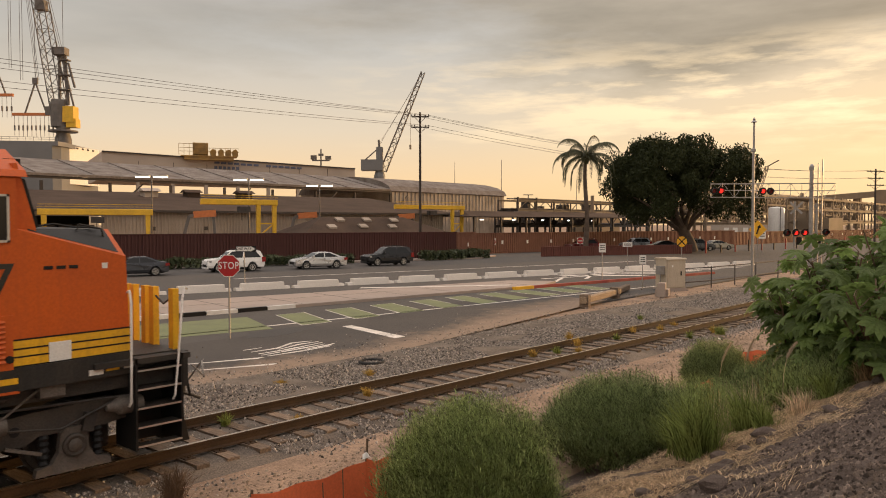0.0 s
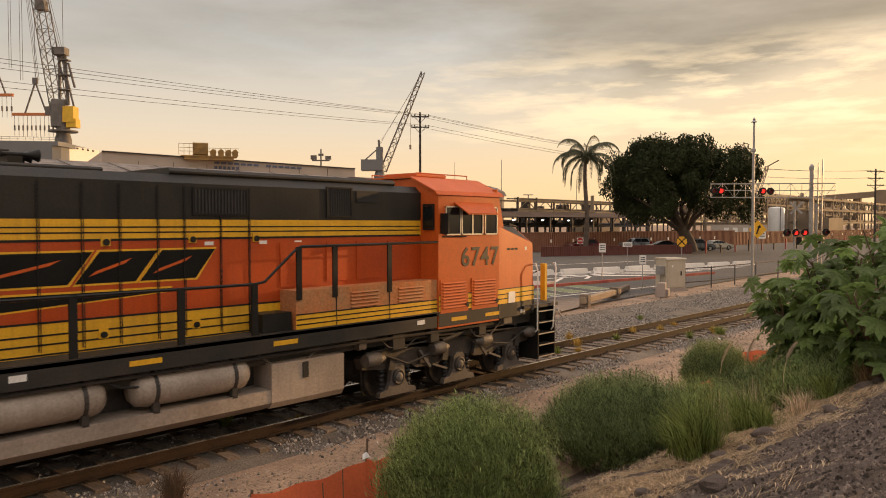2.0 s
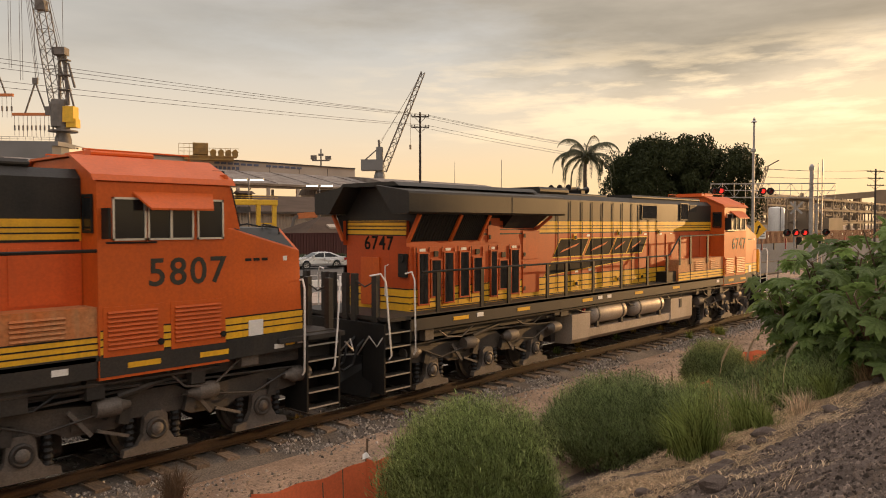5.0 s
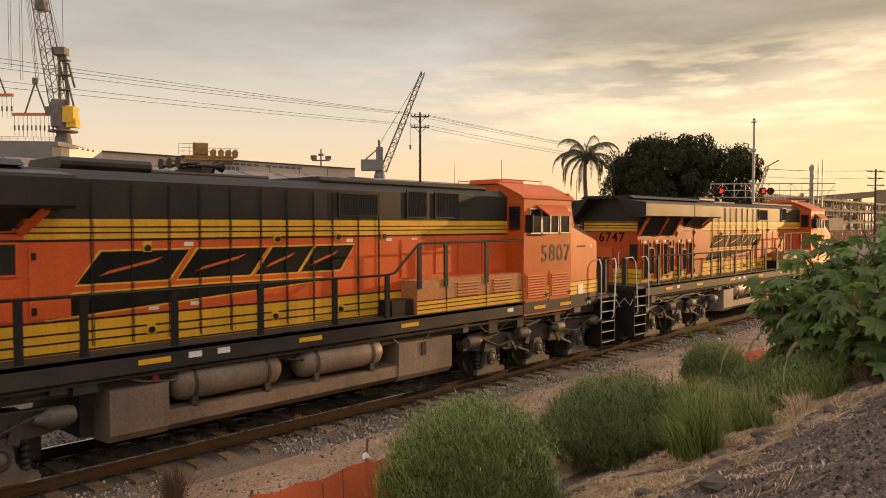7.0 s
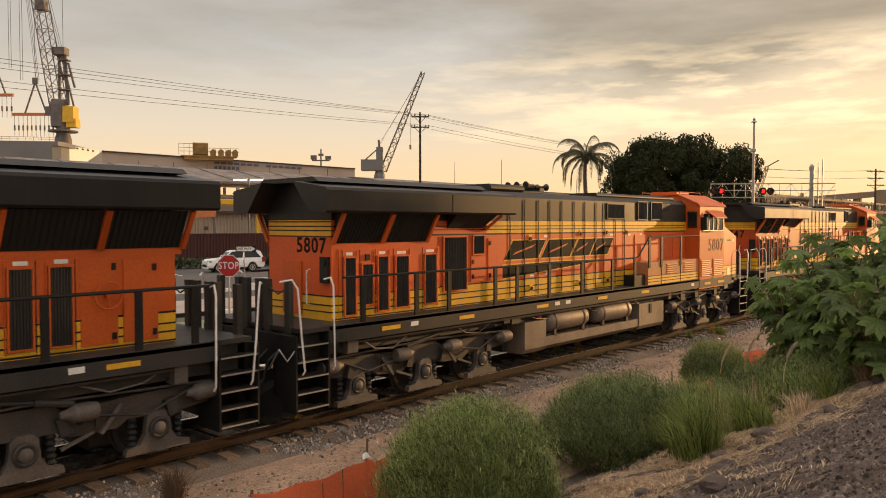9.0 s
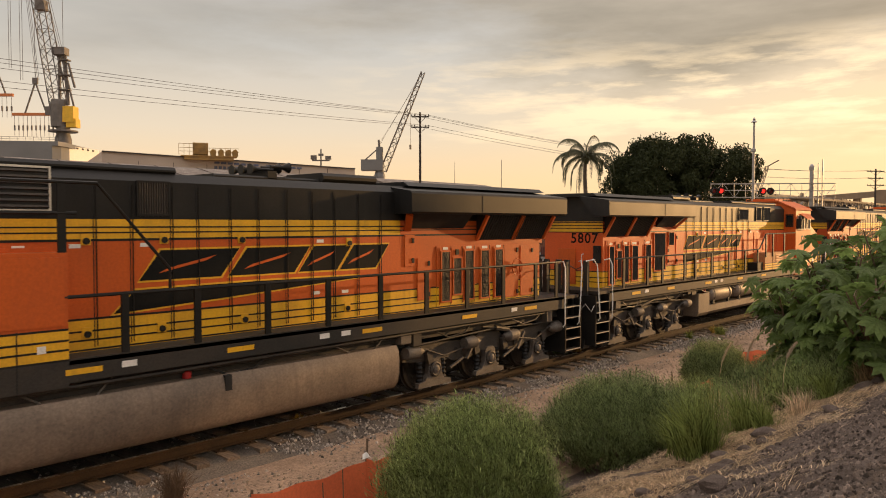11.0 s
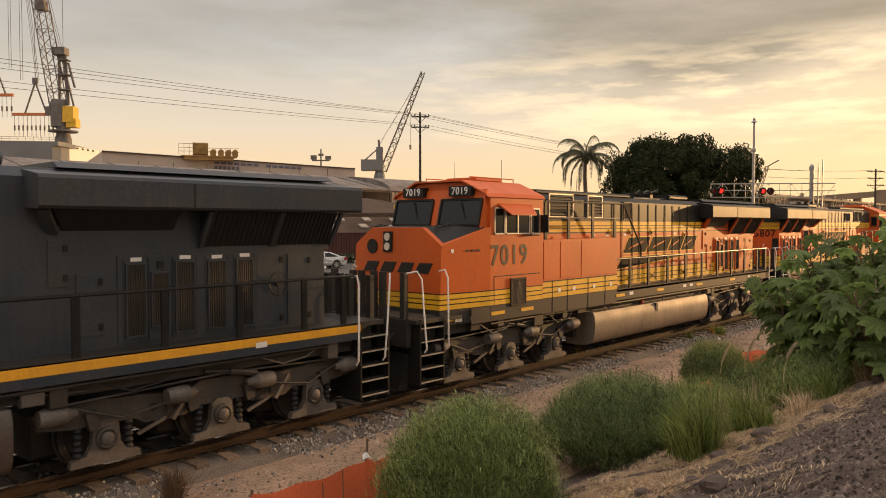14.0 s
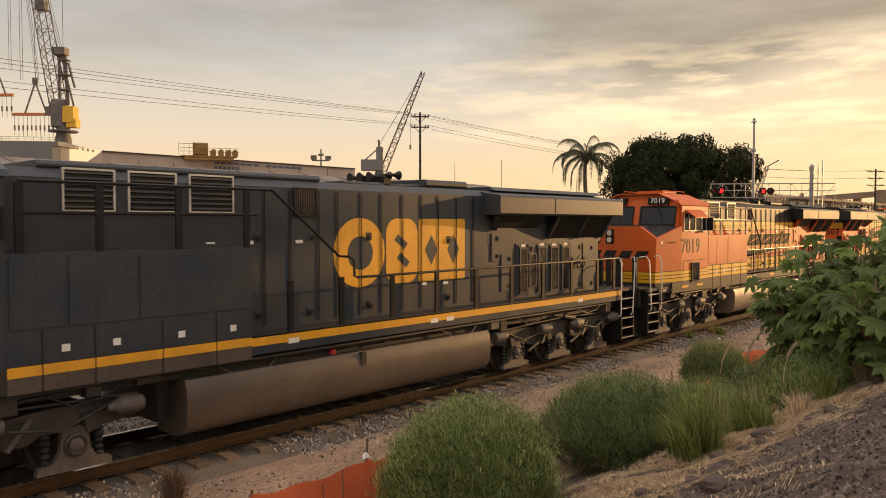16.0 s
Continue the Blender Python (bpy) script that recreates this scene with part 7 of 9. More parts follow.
def car(m, kind, color, label, metal=0.4):
    """Parked vehicle; local x points forward, wheels on z = 0."""
    paint_m = mat("car_paint", color, 0.28, metal, 0.06, 1, 20, 0.0)
    c = thing("car", label, "car", m, "vehicles along the street")
    if kind == "sedan":
        ln, w, wb, fo, r = 4.7, 1.85, 2.78, 0.95, 0.345
        low = [(-2.35, 0.42), (-2.3, 0.28), (2.28, 0.25), (2.38, 0.45), (2.35, 0.68), (2.15, 0.82), (1.15, 0.98), (0.95, 1.0), (-1.5, 1.02), (-2.25, 1.02), (-2.38, 0.85)]
        roof = [(1.15, 0.97), (0.25, 1.38), (-0.2, 1.45), (-0.9, 1.43), (-1.9, 1.02)]
        glassx = (0.98, 0.25, -0.85, -1.65)
    elif kind == "suv":
        ln, w, wb, fo, r = 4.7, 1.85, 2.72, 0.93, 0.37
        low = [(-2.3, 0.5), (-2.25, 0.36), (2.25, 0.36), (2.36, 0.55), (2.33, 0.88), (2.1, 1.02), (1.05, 1.1), (-2.28, 1.12), (-2.34, 0.8)]
        roof = [(1.05, 1.09), (0.4, 1.66), (0.1, 1.74), (-1.75, 1.74), (-2.05, 1.66), (-2.27, 1.11)]
        glassx = (0.9, 0.35, -1.7, -2.1)
    else:
        ln, w, wb, fo, r = 5.3, 1.9, 3.3, 0.95, 0.39
        low = [(-2.75, 0.6), (-2.7, 0.45), (2.45, 0.42), (2.55, 0.6), (2.5, 0.95), (2.3, 1.08), (1.35, 1.14), (-0.45, 1.15), (-2.74, 1.13)]
        roof = [(1.35, 1.13), (0.7, 1.72), (0.4, 1.8), (-0.3, 1.8), (-0.42, 1.14)]
        glassx = (1.15, 0.68, -0.2, -0.3)
    ax = (ln / 2 - fo, ln / 2 - fo - wb)
    h = w / 2
    # lower body with wheel arches cut in the outline
    prof = []
    def arch(x):
        return [(x - r - 0.07, low[1][1]), (x - r - 0.02, r + 0.12), (x - r * 0.6, r * 2 + 0.02), (x, r * 2 + 0.09), (x + r * 0.6, r * 2 + 0.02), (x + r + 0.02, r + 0.12), (x + r + 0.07, low[1][1])]
    prof = [low[0], low[1]] + arch(ax[1]) + arch(ax[0]) + low[2:]
    bm = Shape()
    n = len(prof)
    zmax = max(p[1] for p in prof)
    def inset(z):
        return h - 0.05 if z < 0.45 else (h - 0.09 * max(0, (z - 0.7)) / 0.4)
    vs = [(x, -inset(z), z) for x, z in prof] + [(x, inset(z), z) for x, z in prof]
    bm.add(vs, [tuple(range(n)), tuple(range(n, 2 * n))[::-1]] + [(i, n + i, n + (i + 1) % n, (i + 1) % n) for i in range(n)])
    body = part("body", bm, paint_m, c)
    k = len(roof)
    rf = Shape()
    def tuck(z):
        return h - 0.1 - 0.22 * (z - 1.0) / 0.7
    vs = [(x, -tuck(z), z) for x, z in roof] + [(x, tuck(z), z) for x, z in roof]
    rf.add(vs, [tuple(range(k)), tuple(range(k, 2 * k))[::-1]] + [(i, k + i, k + (i + 1) % k, (i + 1) % k) for i in range(k)])
    part("cabin", rf, paint_m, c)
    # glass a little proud of the cabin
    zt = max(z for _, z in roof) - 0.09
    zb = roof[0][1] + 0.05
    for s in SIDES:
        yb, yt = (tuck(zb) + 0.006) * s, (tuck(zt) + 0.006) * s
        mid = [glassx[0], (glassx[0] + glassx[3]) / 2 + 0.05, glassx[3]]
        tops = [glassx[1], (glassx[1] + glassx[2]) / 2, glassx[2]]
        cells = ((0, 1), (1, 2)) if kind != "pickup" else ((0, 2),)
        for a, b in cells:
            part("side_glass", Shape().add([(mid[a] - 0.04, yb, zb), (mid[b] + 0.04, yb, zb), (tops[b] + 0.04, yt, zt), (tops[a] - 0.04, yt, zt), (mid[a] - 0.04, yb - 0.02 * s, zb), (mid[b] + 0.04, yb - 0.02 * s, zb), (tops[b] + 0.04, yt - 0.02 * s, zt), (tops[a] - 0.04, yt - 0.02 * s, zt)],
                 [(0, 1, 2, 3), (4, 7, 6, 5), (0, 4, 5, 1), (1, 5, 6, 2), (2, 6, 7, 3), (3, 7, 4, 0)]), CAR_GLASS, c, "dark side glass")
        part("mirror", Shape().bevel_box(glassx[0] - 0.25, glassx[0] - 0.1, *sorted((h * s, (h + 0.16) * s)), zb, zb + 0.15, 0.03), paint_m, c)
        part("door_handle", Shape().box(-0.15, 0.05, *sorted(((h - 0.03) * s, (h + 0.015) * s)), 0.86, 0.9), paint_m, c)
        part("door_seam", Shape().box(mid[1] - 0.01, mid[1] + 0.01, *sorted(((h - 0.06) * s, (h - 0.001) * s)), 0.45, 0.95), SCREEN, c)
        part("headlight", Shape().cbox((ln / 2 - 0.22, (h - 0.22) * s, 0.72 if kind == "sedan" else 0.88), (0.35, 0.38, 0.15), -18 * s), HEADLAMP, c, "clear headlight")
        part("taillight", Shape().cbox((-ln / 2 + 0.1, (h - 0.17) * s, 0.85 if kind == "sedan" else 0.98), (0.3, 0.3, 0.2 if kind == "sedan" else 0.4)), TAILLAMP, c, "red tail light")
    (x1, z1), (x2, z2) = roof[0], roof[1]
    for (x1, z1), (x2, z2), nm in ((roof[0], roof[1], "windscreen"), (roof[-1], roof[-2], "rear_glass")):
        d = 0.012 if nm == "windscreen" else -0.012
        a1, a2 = 0.1, 0.9
        p1, p2 = (x1 + (x2 - x1) * a1, z1 + (z2 - z1) * a1), (x1 + (x2 - x1) * a2, z1 + (z2 - z1) * a2)
        part(nm, Shape().add([(p1[0] + d, -tuck(p1[1]) + 0.1, p1[1] + 0.012), (p1[0] + d, tuck(p1[1]) - 0.1, p1[1] + 0.012), (p2[0] + d, tuck(p2[1]) - 0.08, p2[1] + 0.012), (p2[0] + d, -tuck(p2[1]) + 0.08, p2[1] + 0.012)], [(0, 1, 2, 3)]), CAR_GLASS, c)
    part("grille", Shape().box(ln / 2 - 0.05, ln / 2 + 0.03, -0.55, 0.55, 0.4, 0.62), SCREEN, c)
    part("bumper", Shape().bevel_box(ln / 2 - 0.15, ln / 2 + 0.04, -h + 0.12, h - 0.12, 0.28, 0.42, 0.04), paint_m if kind != "pickup" else ALU, c)
    if kind == "pickup":
        part("bed", Shape().box(-2.7, -0.5, -0.8, 0.8, 1.14, 1.155), SCREEN, c)
    if kind == "suv":
        part("roof_rail", Shape().tube([(0.2, -0.62, 1.76), (0.1, -0.62, 1.82), (-1.7, -0.62, 1.82), (-1.8, -0.62, 1.76)], 0.02).tube([(0.2, 0.62, 1.76), (0.1, 0.62, 1.82), (-1.7, 0.62, 1.82), (-1.8, 0.62, 1.76)], 0.02), BLACK, c)
    for x in ax:
        for s in SIDES:
            y = (h - 0.12) * s
            wh = part("wheel", Shape().lathe([(r * 0.6, -0.1), (r - 0.03, -0.11), (r, -0.07), (r, 0.07), (r - 0.03, 0.11), (r * 0.6, 0.1)], "y", (x, y, r), 20), TYRE, c, smooth=True)
            rim = Shape().lathe([(0.03, -0.09), (r * 0.66, -0.09), (r * 0.66, 0.09), (0.03, 0.09)], "y", (x, y, r), 16)
            sp = part("rim", rim, SCREEN, wh)
            spk = Shape()
            for q in range(5):
                a = q * 2 * math.pi / 5
                spk.cbox((x + math.cos(a) * r * 0.34, y + 0.1 * s, r + math.sin(a) * r * 0.34), (r * 0.62, 0.03, r * 0.17), 0, 0, -math.degrees(a))
            pts = [(x + r * 0.63 * math.cos(q * math.pi / 8), y + 0.1 * s, r + r * 0.63 * math.sin(q * math.pi / 8)) for q in range(17)]
            spk.tube(pts, 0.022, 5)
            part("rim_spokes", spk, ALU, wh, "alloy wheel spokes")
    part("number_plate", Shape().box(-ln / 2 - 0.06, -ln / 2 - 0.03, -0.25, 0.25, 0.6, 0.72), WHITE, c)
    part("underbody", Shape().box(-ln / 2 + 0.3, ln / 2 - 0.3, -h + 0.2, h - 0.2, 0.2, 0.5), SCREEN, c)
    return c


RZ = ROAD_Z + 0.0
car(pose(20.14, 43.47, RZ, 0, 0, -17), "pickup", (0.85, 0.83, 0.8), "white pickup truck parked by the hedge", 0.0)
car(pose(26.70, 42.90, RZ, 0, 0, 163), "sedan", (0.06, 0.063, 0.072), "dark grey sedan parked by the hedge")
car(pose(34.77, 42.14, RZ, 0, 0, 163), "suv", (0.85, 0.83, 0.8), "white sport utility vehicle parked at the kerb", 0.0)
car(pose(41.99, 40.24, RZ, 0, 0, 163), "sedan", (0.6, 0.59, 0.58), "silver sedan parked at the kerb", 0.6)
car(pose(49.59, 39.45, RZ, 0, 0, 163), "suv", (0.03, 0.03, 0.032), "black crossover parked at the kerb")
car(pose(93.6, 45.3, RZ, 0, 0, 150), "suv", (0.10, 0.018, 0.018), "dark red sport utility vehicle in the lot")
car(pose(106.5, 43.8, RZ, 0, 0, 150), "suv", (0.22, 0.24, 0.26), "grey sport utility vehicle in the lot")
car(pose(104.0, 38.2, RZ, 0, 0, 140), "sedan", (0.03, 0.033, 0.04), "dark sedan under the tree")
car(pose(106.5, 33.8, RZ, 0, 0, -30), "suv", (0.10, 0.10, 0.10), "dark grey estate car under the tree")
car(pose(112.5, 33.4, RZ, 0, 0, -30), "sedan", (0.4, 0.37, 0.3), "pale sedan beside the tree")
car(pose(170.0, 44.5, RZ, 0, 0, 155), "sedan", (0.05, 0.10, 0.18), "blue sedan in the far lot")
car(pose(150.0, 17.0, RZ, 0, 0, 150), "sedan", (0.10, 0.10, 0.10), "dark sedan beyond the crossing")


def barrier_line():
    """Low white concrete blocks that divide the street."""
    a, b = Vector((14.0, 28.9)), Vector((73.5, 14.0))
    d = b - a
    ang = math.degrees(math.atan2(d.y, d.x))
    n = 17
    ln = d.length / n
    pr = [(-0.3, 0), (0.3, 0), (0.24, 0.2), (0.17, 0.41), (-0.17, 0.41), (-0.24, 0.2)]
    mid = Shape().prism_x(pr, -ln * 0.36, ln * 0.36)
    end = [(-0.28, 0), (0.28, 0), (0.2, 0.16), (-0.2, 0.16)]
    for s in SIDES:
        mid.prism_x(end, *sorted((ln * 0.36 * s, ln * 0.46 * s)))
    me = mid.mesh("barrier", BARRIER)
    rnd = random.Random(3)
    for i in range(n):
        c = a + d * (i + 0.5) / n
        o = new("barrier", me)
        o.matrix_world = pose(c.x, c.y, ROAD_Z, 0, 0, ang + rnd.uniform(-1.5, 1.5))
        tagged(o, "low white concrete median barrier block", "barrier", "median barriers")


barrier_line()


def sign_post(name, x, y, h, label, rz=-48, r=0.03):
    s = thing(name, label, "street sign", pose(x, y, ROAD_Z, 0, 0, rz))
    part("post", Shape().tube([(0, 0, -0.1), (0, 0, h)], r, 8), GALV, s)
    return s


def stop_sign():
    s = sign_post("stop_sign", 14.2, 10.3, 2.85, "red octagonal stop sign on a steel post")
    # the plate stands square to the street
    R0 = 0.40
    for rr, y0, m, nm in ((R0, -0.035, WHITE, "plate"), (R0 * 0.94, -0.039, RED, "red_face")):
        pts = [(rr * math.cos(math.pi / 8 + k * math.pi / 4), 2.47 + rr * math.sin(math.pi / 8 + k * math.pi / 4)) for k in range(8)]
        part(nm, Shape().prism_y(pts, y0, -0.03), m, s)
    t = part("lettering", None, None, s, "white letters", mesh=text_mesh("STOP", 0.34, WHITE, 0.003, 0.78))
    t.matrix_local = pose(0, -0.043, 2.47, 90, 0, 0)


stop_sign()


def one_way():
    s = sign_post("one_way_sign", 27.4, 29.4, 2.5, "black and white one way arrow sign on a post")
    p = part("plate", Shape().box(-0.55, 0.75, -0.045, -0.03, 2.1, 2.5), BLACK, s)
    part("arrow", Shape().prism_y([(-0.5, 2.16), (0.4, 2.16), (0.4, 2.12), (0.7, 2.3), (0.4, 2.48), (0.4, 2.44), (-0.5, 2.44)], -0.05, -0.045), WHITE, p)
    t = part("lettering", None, None, p, mesh=text_mesh("ONE WAY", 0.24, BLACK, 0.002, 0.8))
    t.matrix_local = pose(-0.03, -0.054, 2.3, 90, 0, 0)
    for x, y, h, w, hh in ((44.5, 13.6, 2.6, 0.45, 0.6), (42.2, 9.5, 2.0, 0.4, 0.55), (64.3, 22.4, 2.2, 0.9, 0.45), (100, 22.5, 2.9, 0.9, 0.9)):
        q = sign_post("parking_sign", x, y, h, "small pale street sign on a thin post")
        pl = part("plate", Shape().box(-w / 2, w / 2, -0.05, -0.03, h - hh, h), WHITE, q)
        for k in range(3):
            part("bar", Shape().box(-w * 0.35, w * 0.35, -0.055, -0.05, h - hh * (0.3 + 0.22 * k), h - hh * (0.22 + 0.22 * k)), FRAME_GREY, pl)
    for x, y in ((79.0, 50.0), (91.0, 44.0)):
        q = sign_post("do_not_enter_sign", x, y, 2.2, "red and white do not enter sign")
        pl = part("plate", Shape().box(-0.45, 0.45, -0.045, -0.03, 1.1, 2.0), WHITE, q)
        part("disc", Shape().lathe([(0.02, -0.05), (0.42, -0.05), (0.42, -0.045), (0.02, -0.045)], "y", (0, 0, 1.55), 20), RED, pl)
        part("bar", Shape().box(-0.3, 0.3, -0.056, -0.05, 1.48, 1.62), WHITE, pl)
    # advance warning disc and diamond
    q = sign_post("crossing_warning_sign", 52.0, 11.5, 3.0, "yellow round railway crossing warning sign")
    pl = part("disc", Shape().lathe([(0.02, -0.05), (0.40, -0.05), (0.40, -0.03), (0.02, -0.03)], "y", (0, 0, 2.62), 24), SIGN_YELLOW, q)
    part("cross", Shape().cbox((0, -0.054, 2.62), (0.74, 0.006, 0.08), 0, 0, 45).cbox((0, -0.054, 2.62), (0.74, 0.006, 0.08), 0, 0, -45), BLACK, pl)
    pts = [(0.39 * math.cos(k * math.pi / 16), -0.053, 2.62 + 0.39 * math.sin(k * math.pi / 16)) for k in range(33)]
    part("border", Shape().tube(pts, 0.015, 4), BLACK, pl)
    q = sign_post("turn_warning_sign", 81.6, 16.6, 4.2, "yellow diamond warning sign with black arrow")
    pl = part("plate", Shape().prism_y([(-0.95, 3.3), (0, 2.35), (0.95, 3.3), (0, 4.25)], -0.05, -0.03), SIGN_YELLOW, q)
    part("arrow", Shape().cbox((0.0, -0.055, 3.2), (0.16, 0.006, 0.8), 0, 0, 18).prism_y([(-0.1, 3.55), (0.35, 3.45), (0.25, 3.85)], -0.06, -0.05), BLACK, pl)


one_way()

BEIGE = mat("beige_cabinet_paint", (0.50, 0.42, 0.32), 0.5, 0.1, 0.15, 1.5, 20, 0.03, tint=(0.32, 0.27, 0.2), streak=0.4)


def signal_cabinet():
    c = thing("signal_cabinet", "beige steel signal cabinet beside the track", "signal cabinet", pose(42.6, 7.9, -0.3, 0, 0, -30))
    part("body", Shape().bevel_box(-0.65, 0.65, -0.55, 0.55, 0.15, 1.85, 0.02), BEIGE, c)
    part("roof", Shape().prism_x([(-0.62, 1.85), (0.62, 1.85), (0.55, 1.93), (-0.55, 1.93)], -0.7, 0.7), BEIGE, c)
    d = part("door", Shape().box(-0.58, 0.58, -0.575, -0.555, 0.22, 1.78), BEIGE, c)
    part("handle", Shape().box(0.3, 0.36, -0.62, -0.575, 0.9, 1.15), SCREEN, d, "dark door handle")
    part("base", Shape().box(-0.75, 0.75, -0.65, 0.65, -0.1, 0.15), CONCRETE, c)
    bx = part("meter_box", Shape().bevel_box(-0.95, -0.65, -0.4, 0.1, 0.95, 1.45, 0.03), GALV, c, "grey meter box")
    part("conduit", Shape().tube([(-0.8, -0.15, 0.95), (-0.8, -0.15, 0.0)], 0.04), GALV, bx)
    part("warning_label", Shape().box(-0.3, -0.2, -0.582, -0.575, 1.4, 1.5), WHITE, d)
    f = thing("concrete_footing", "small pale concrete footing by the cabinet", "footing", pose(38.4, 6.4, -0.3, 0, 0, 20))
    part("block", Shape().bevel_box(-0.35, 0.35, -0.2, 0.2, 0, 0.75, 0.03).bevel_box(-0.1, 0.8, -0.35, 0.35, 0, 0.4, 0.03), CONCRETE, f)
    t = thing("timber_bumper", "weathered timber baulk on short posts", "timber barrier", pose(30.8, 6.6, -0.3, 0, 0, 12))
    part("beam", Shape().bevel_box(-0.2, 5.2, -0.16, 0.16, 0.22, 0.52, 0.03), mat("pale_weathered_timber", (0.34, 0.25, 0.165), 0.85, 0, 0.35, 2, 20, 0.4, stretch=(1, 6, 6)), t)
    for x in (0.1, 4.7):
        part("post", Shape().bevel_box(x - 0.16, x + 0.16, -0.22, 0.22, -0.1, 0.62, 0.03), TIE, t)
    t = thing("timber_bumper", "weathered timber baulk leading to the cabinet", "timber barrier", pose(36.0, 8.0, -0.3, 0, 0, 18))
    part("beam", Shape().bevel_box(0, 4.2, -0.15, 0.15, 0.12, 0.42, 0.03), TIE, t)


signal_cabinet()


def rail_fence():
    f = thing("pipe_fence", "low black pipe fence along the verge", "fence")
    pts = [(43.5, 7.4), (46.2, 6.9), (49.5, 6.7), (53.0, 6.6), (57.5, 6.6)]
    for x, y in pts:
        part("post", Shape().tube([(x, y, -0.35), (x, y, 1.0)], 0.035, 6), STEEL_DARK, f)
    for (a, b), (c, d) in zip(pts[:-1], pts[1:]):
        for z in (0.95, 0.12):
            part("rail", Shape().tube([(a, b, z), (c, d, z)], 0.035, 6), STEEL_DARK, f)


rail_fence()


def lens_head(parent, x, y, z, lit, face, r=0.15):
    """Signal head: black backing disc, hood and lens; face: heading in degrees."""
    m = pose(x, y, z, 0, 0, face)
    b = part("signal_head", Shape().lathe([(0.02, 0.0), (r * 1.75, 0.0), (r * 1.75, 0.03), (0.02, 0.03)], "x", (0, 0, 0), 20)
             .lathe([(0.05, -0.3), (r * 1.1, -0.25), (r * 1.2, 0.0), (0.05, 0.0)], "x", (0, 0, 0), 16), BLACK, parent, "black round flasher head")
    b.matrix_local = m
    hood = Shape()
    n = 12
    for i in range(n):
        a0, a1 = math.pi * (-0.15 + 1.3 * i / n), math.pi * (-0.15 + 1.3 * (i + 1) / n)
        q = [(0.03, r * 1.1 * math.cos(a0), r * 1.1 * math.sin(a0)), (0.03, r * 1.1 * math.cos(a1), r * 1.1 * math.sin(a1)), (0.3, r * 1.1 * math.cos(a1), r * 1.1 * math.sin(a1)), (0.3, r * 1.1 * math.cos(a0), r * 1.1 * math.sin(a0))]
        hood.quad(*q)
    part("hood", hood, BLACK, b)
    part("lens", Shape().lathe([(0.01, 0.05), (r * 0.6, 0.045), (r, 0.03)], "x", (0, 0, 0), 16), RED_GLOW if lit else RED_LENS, b, "glowing red lens" if lit else "dark red lens")


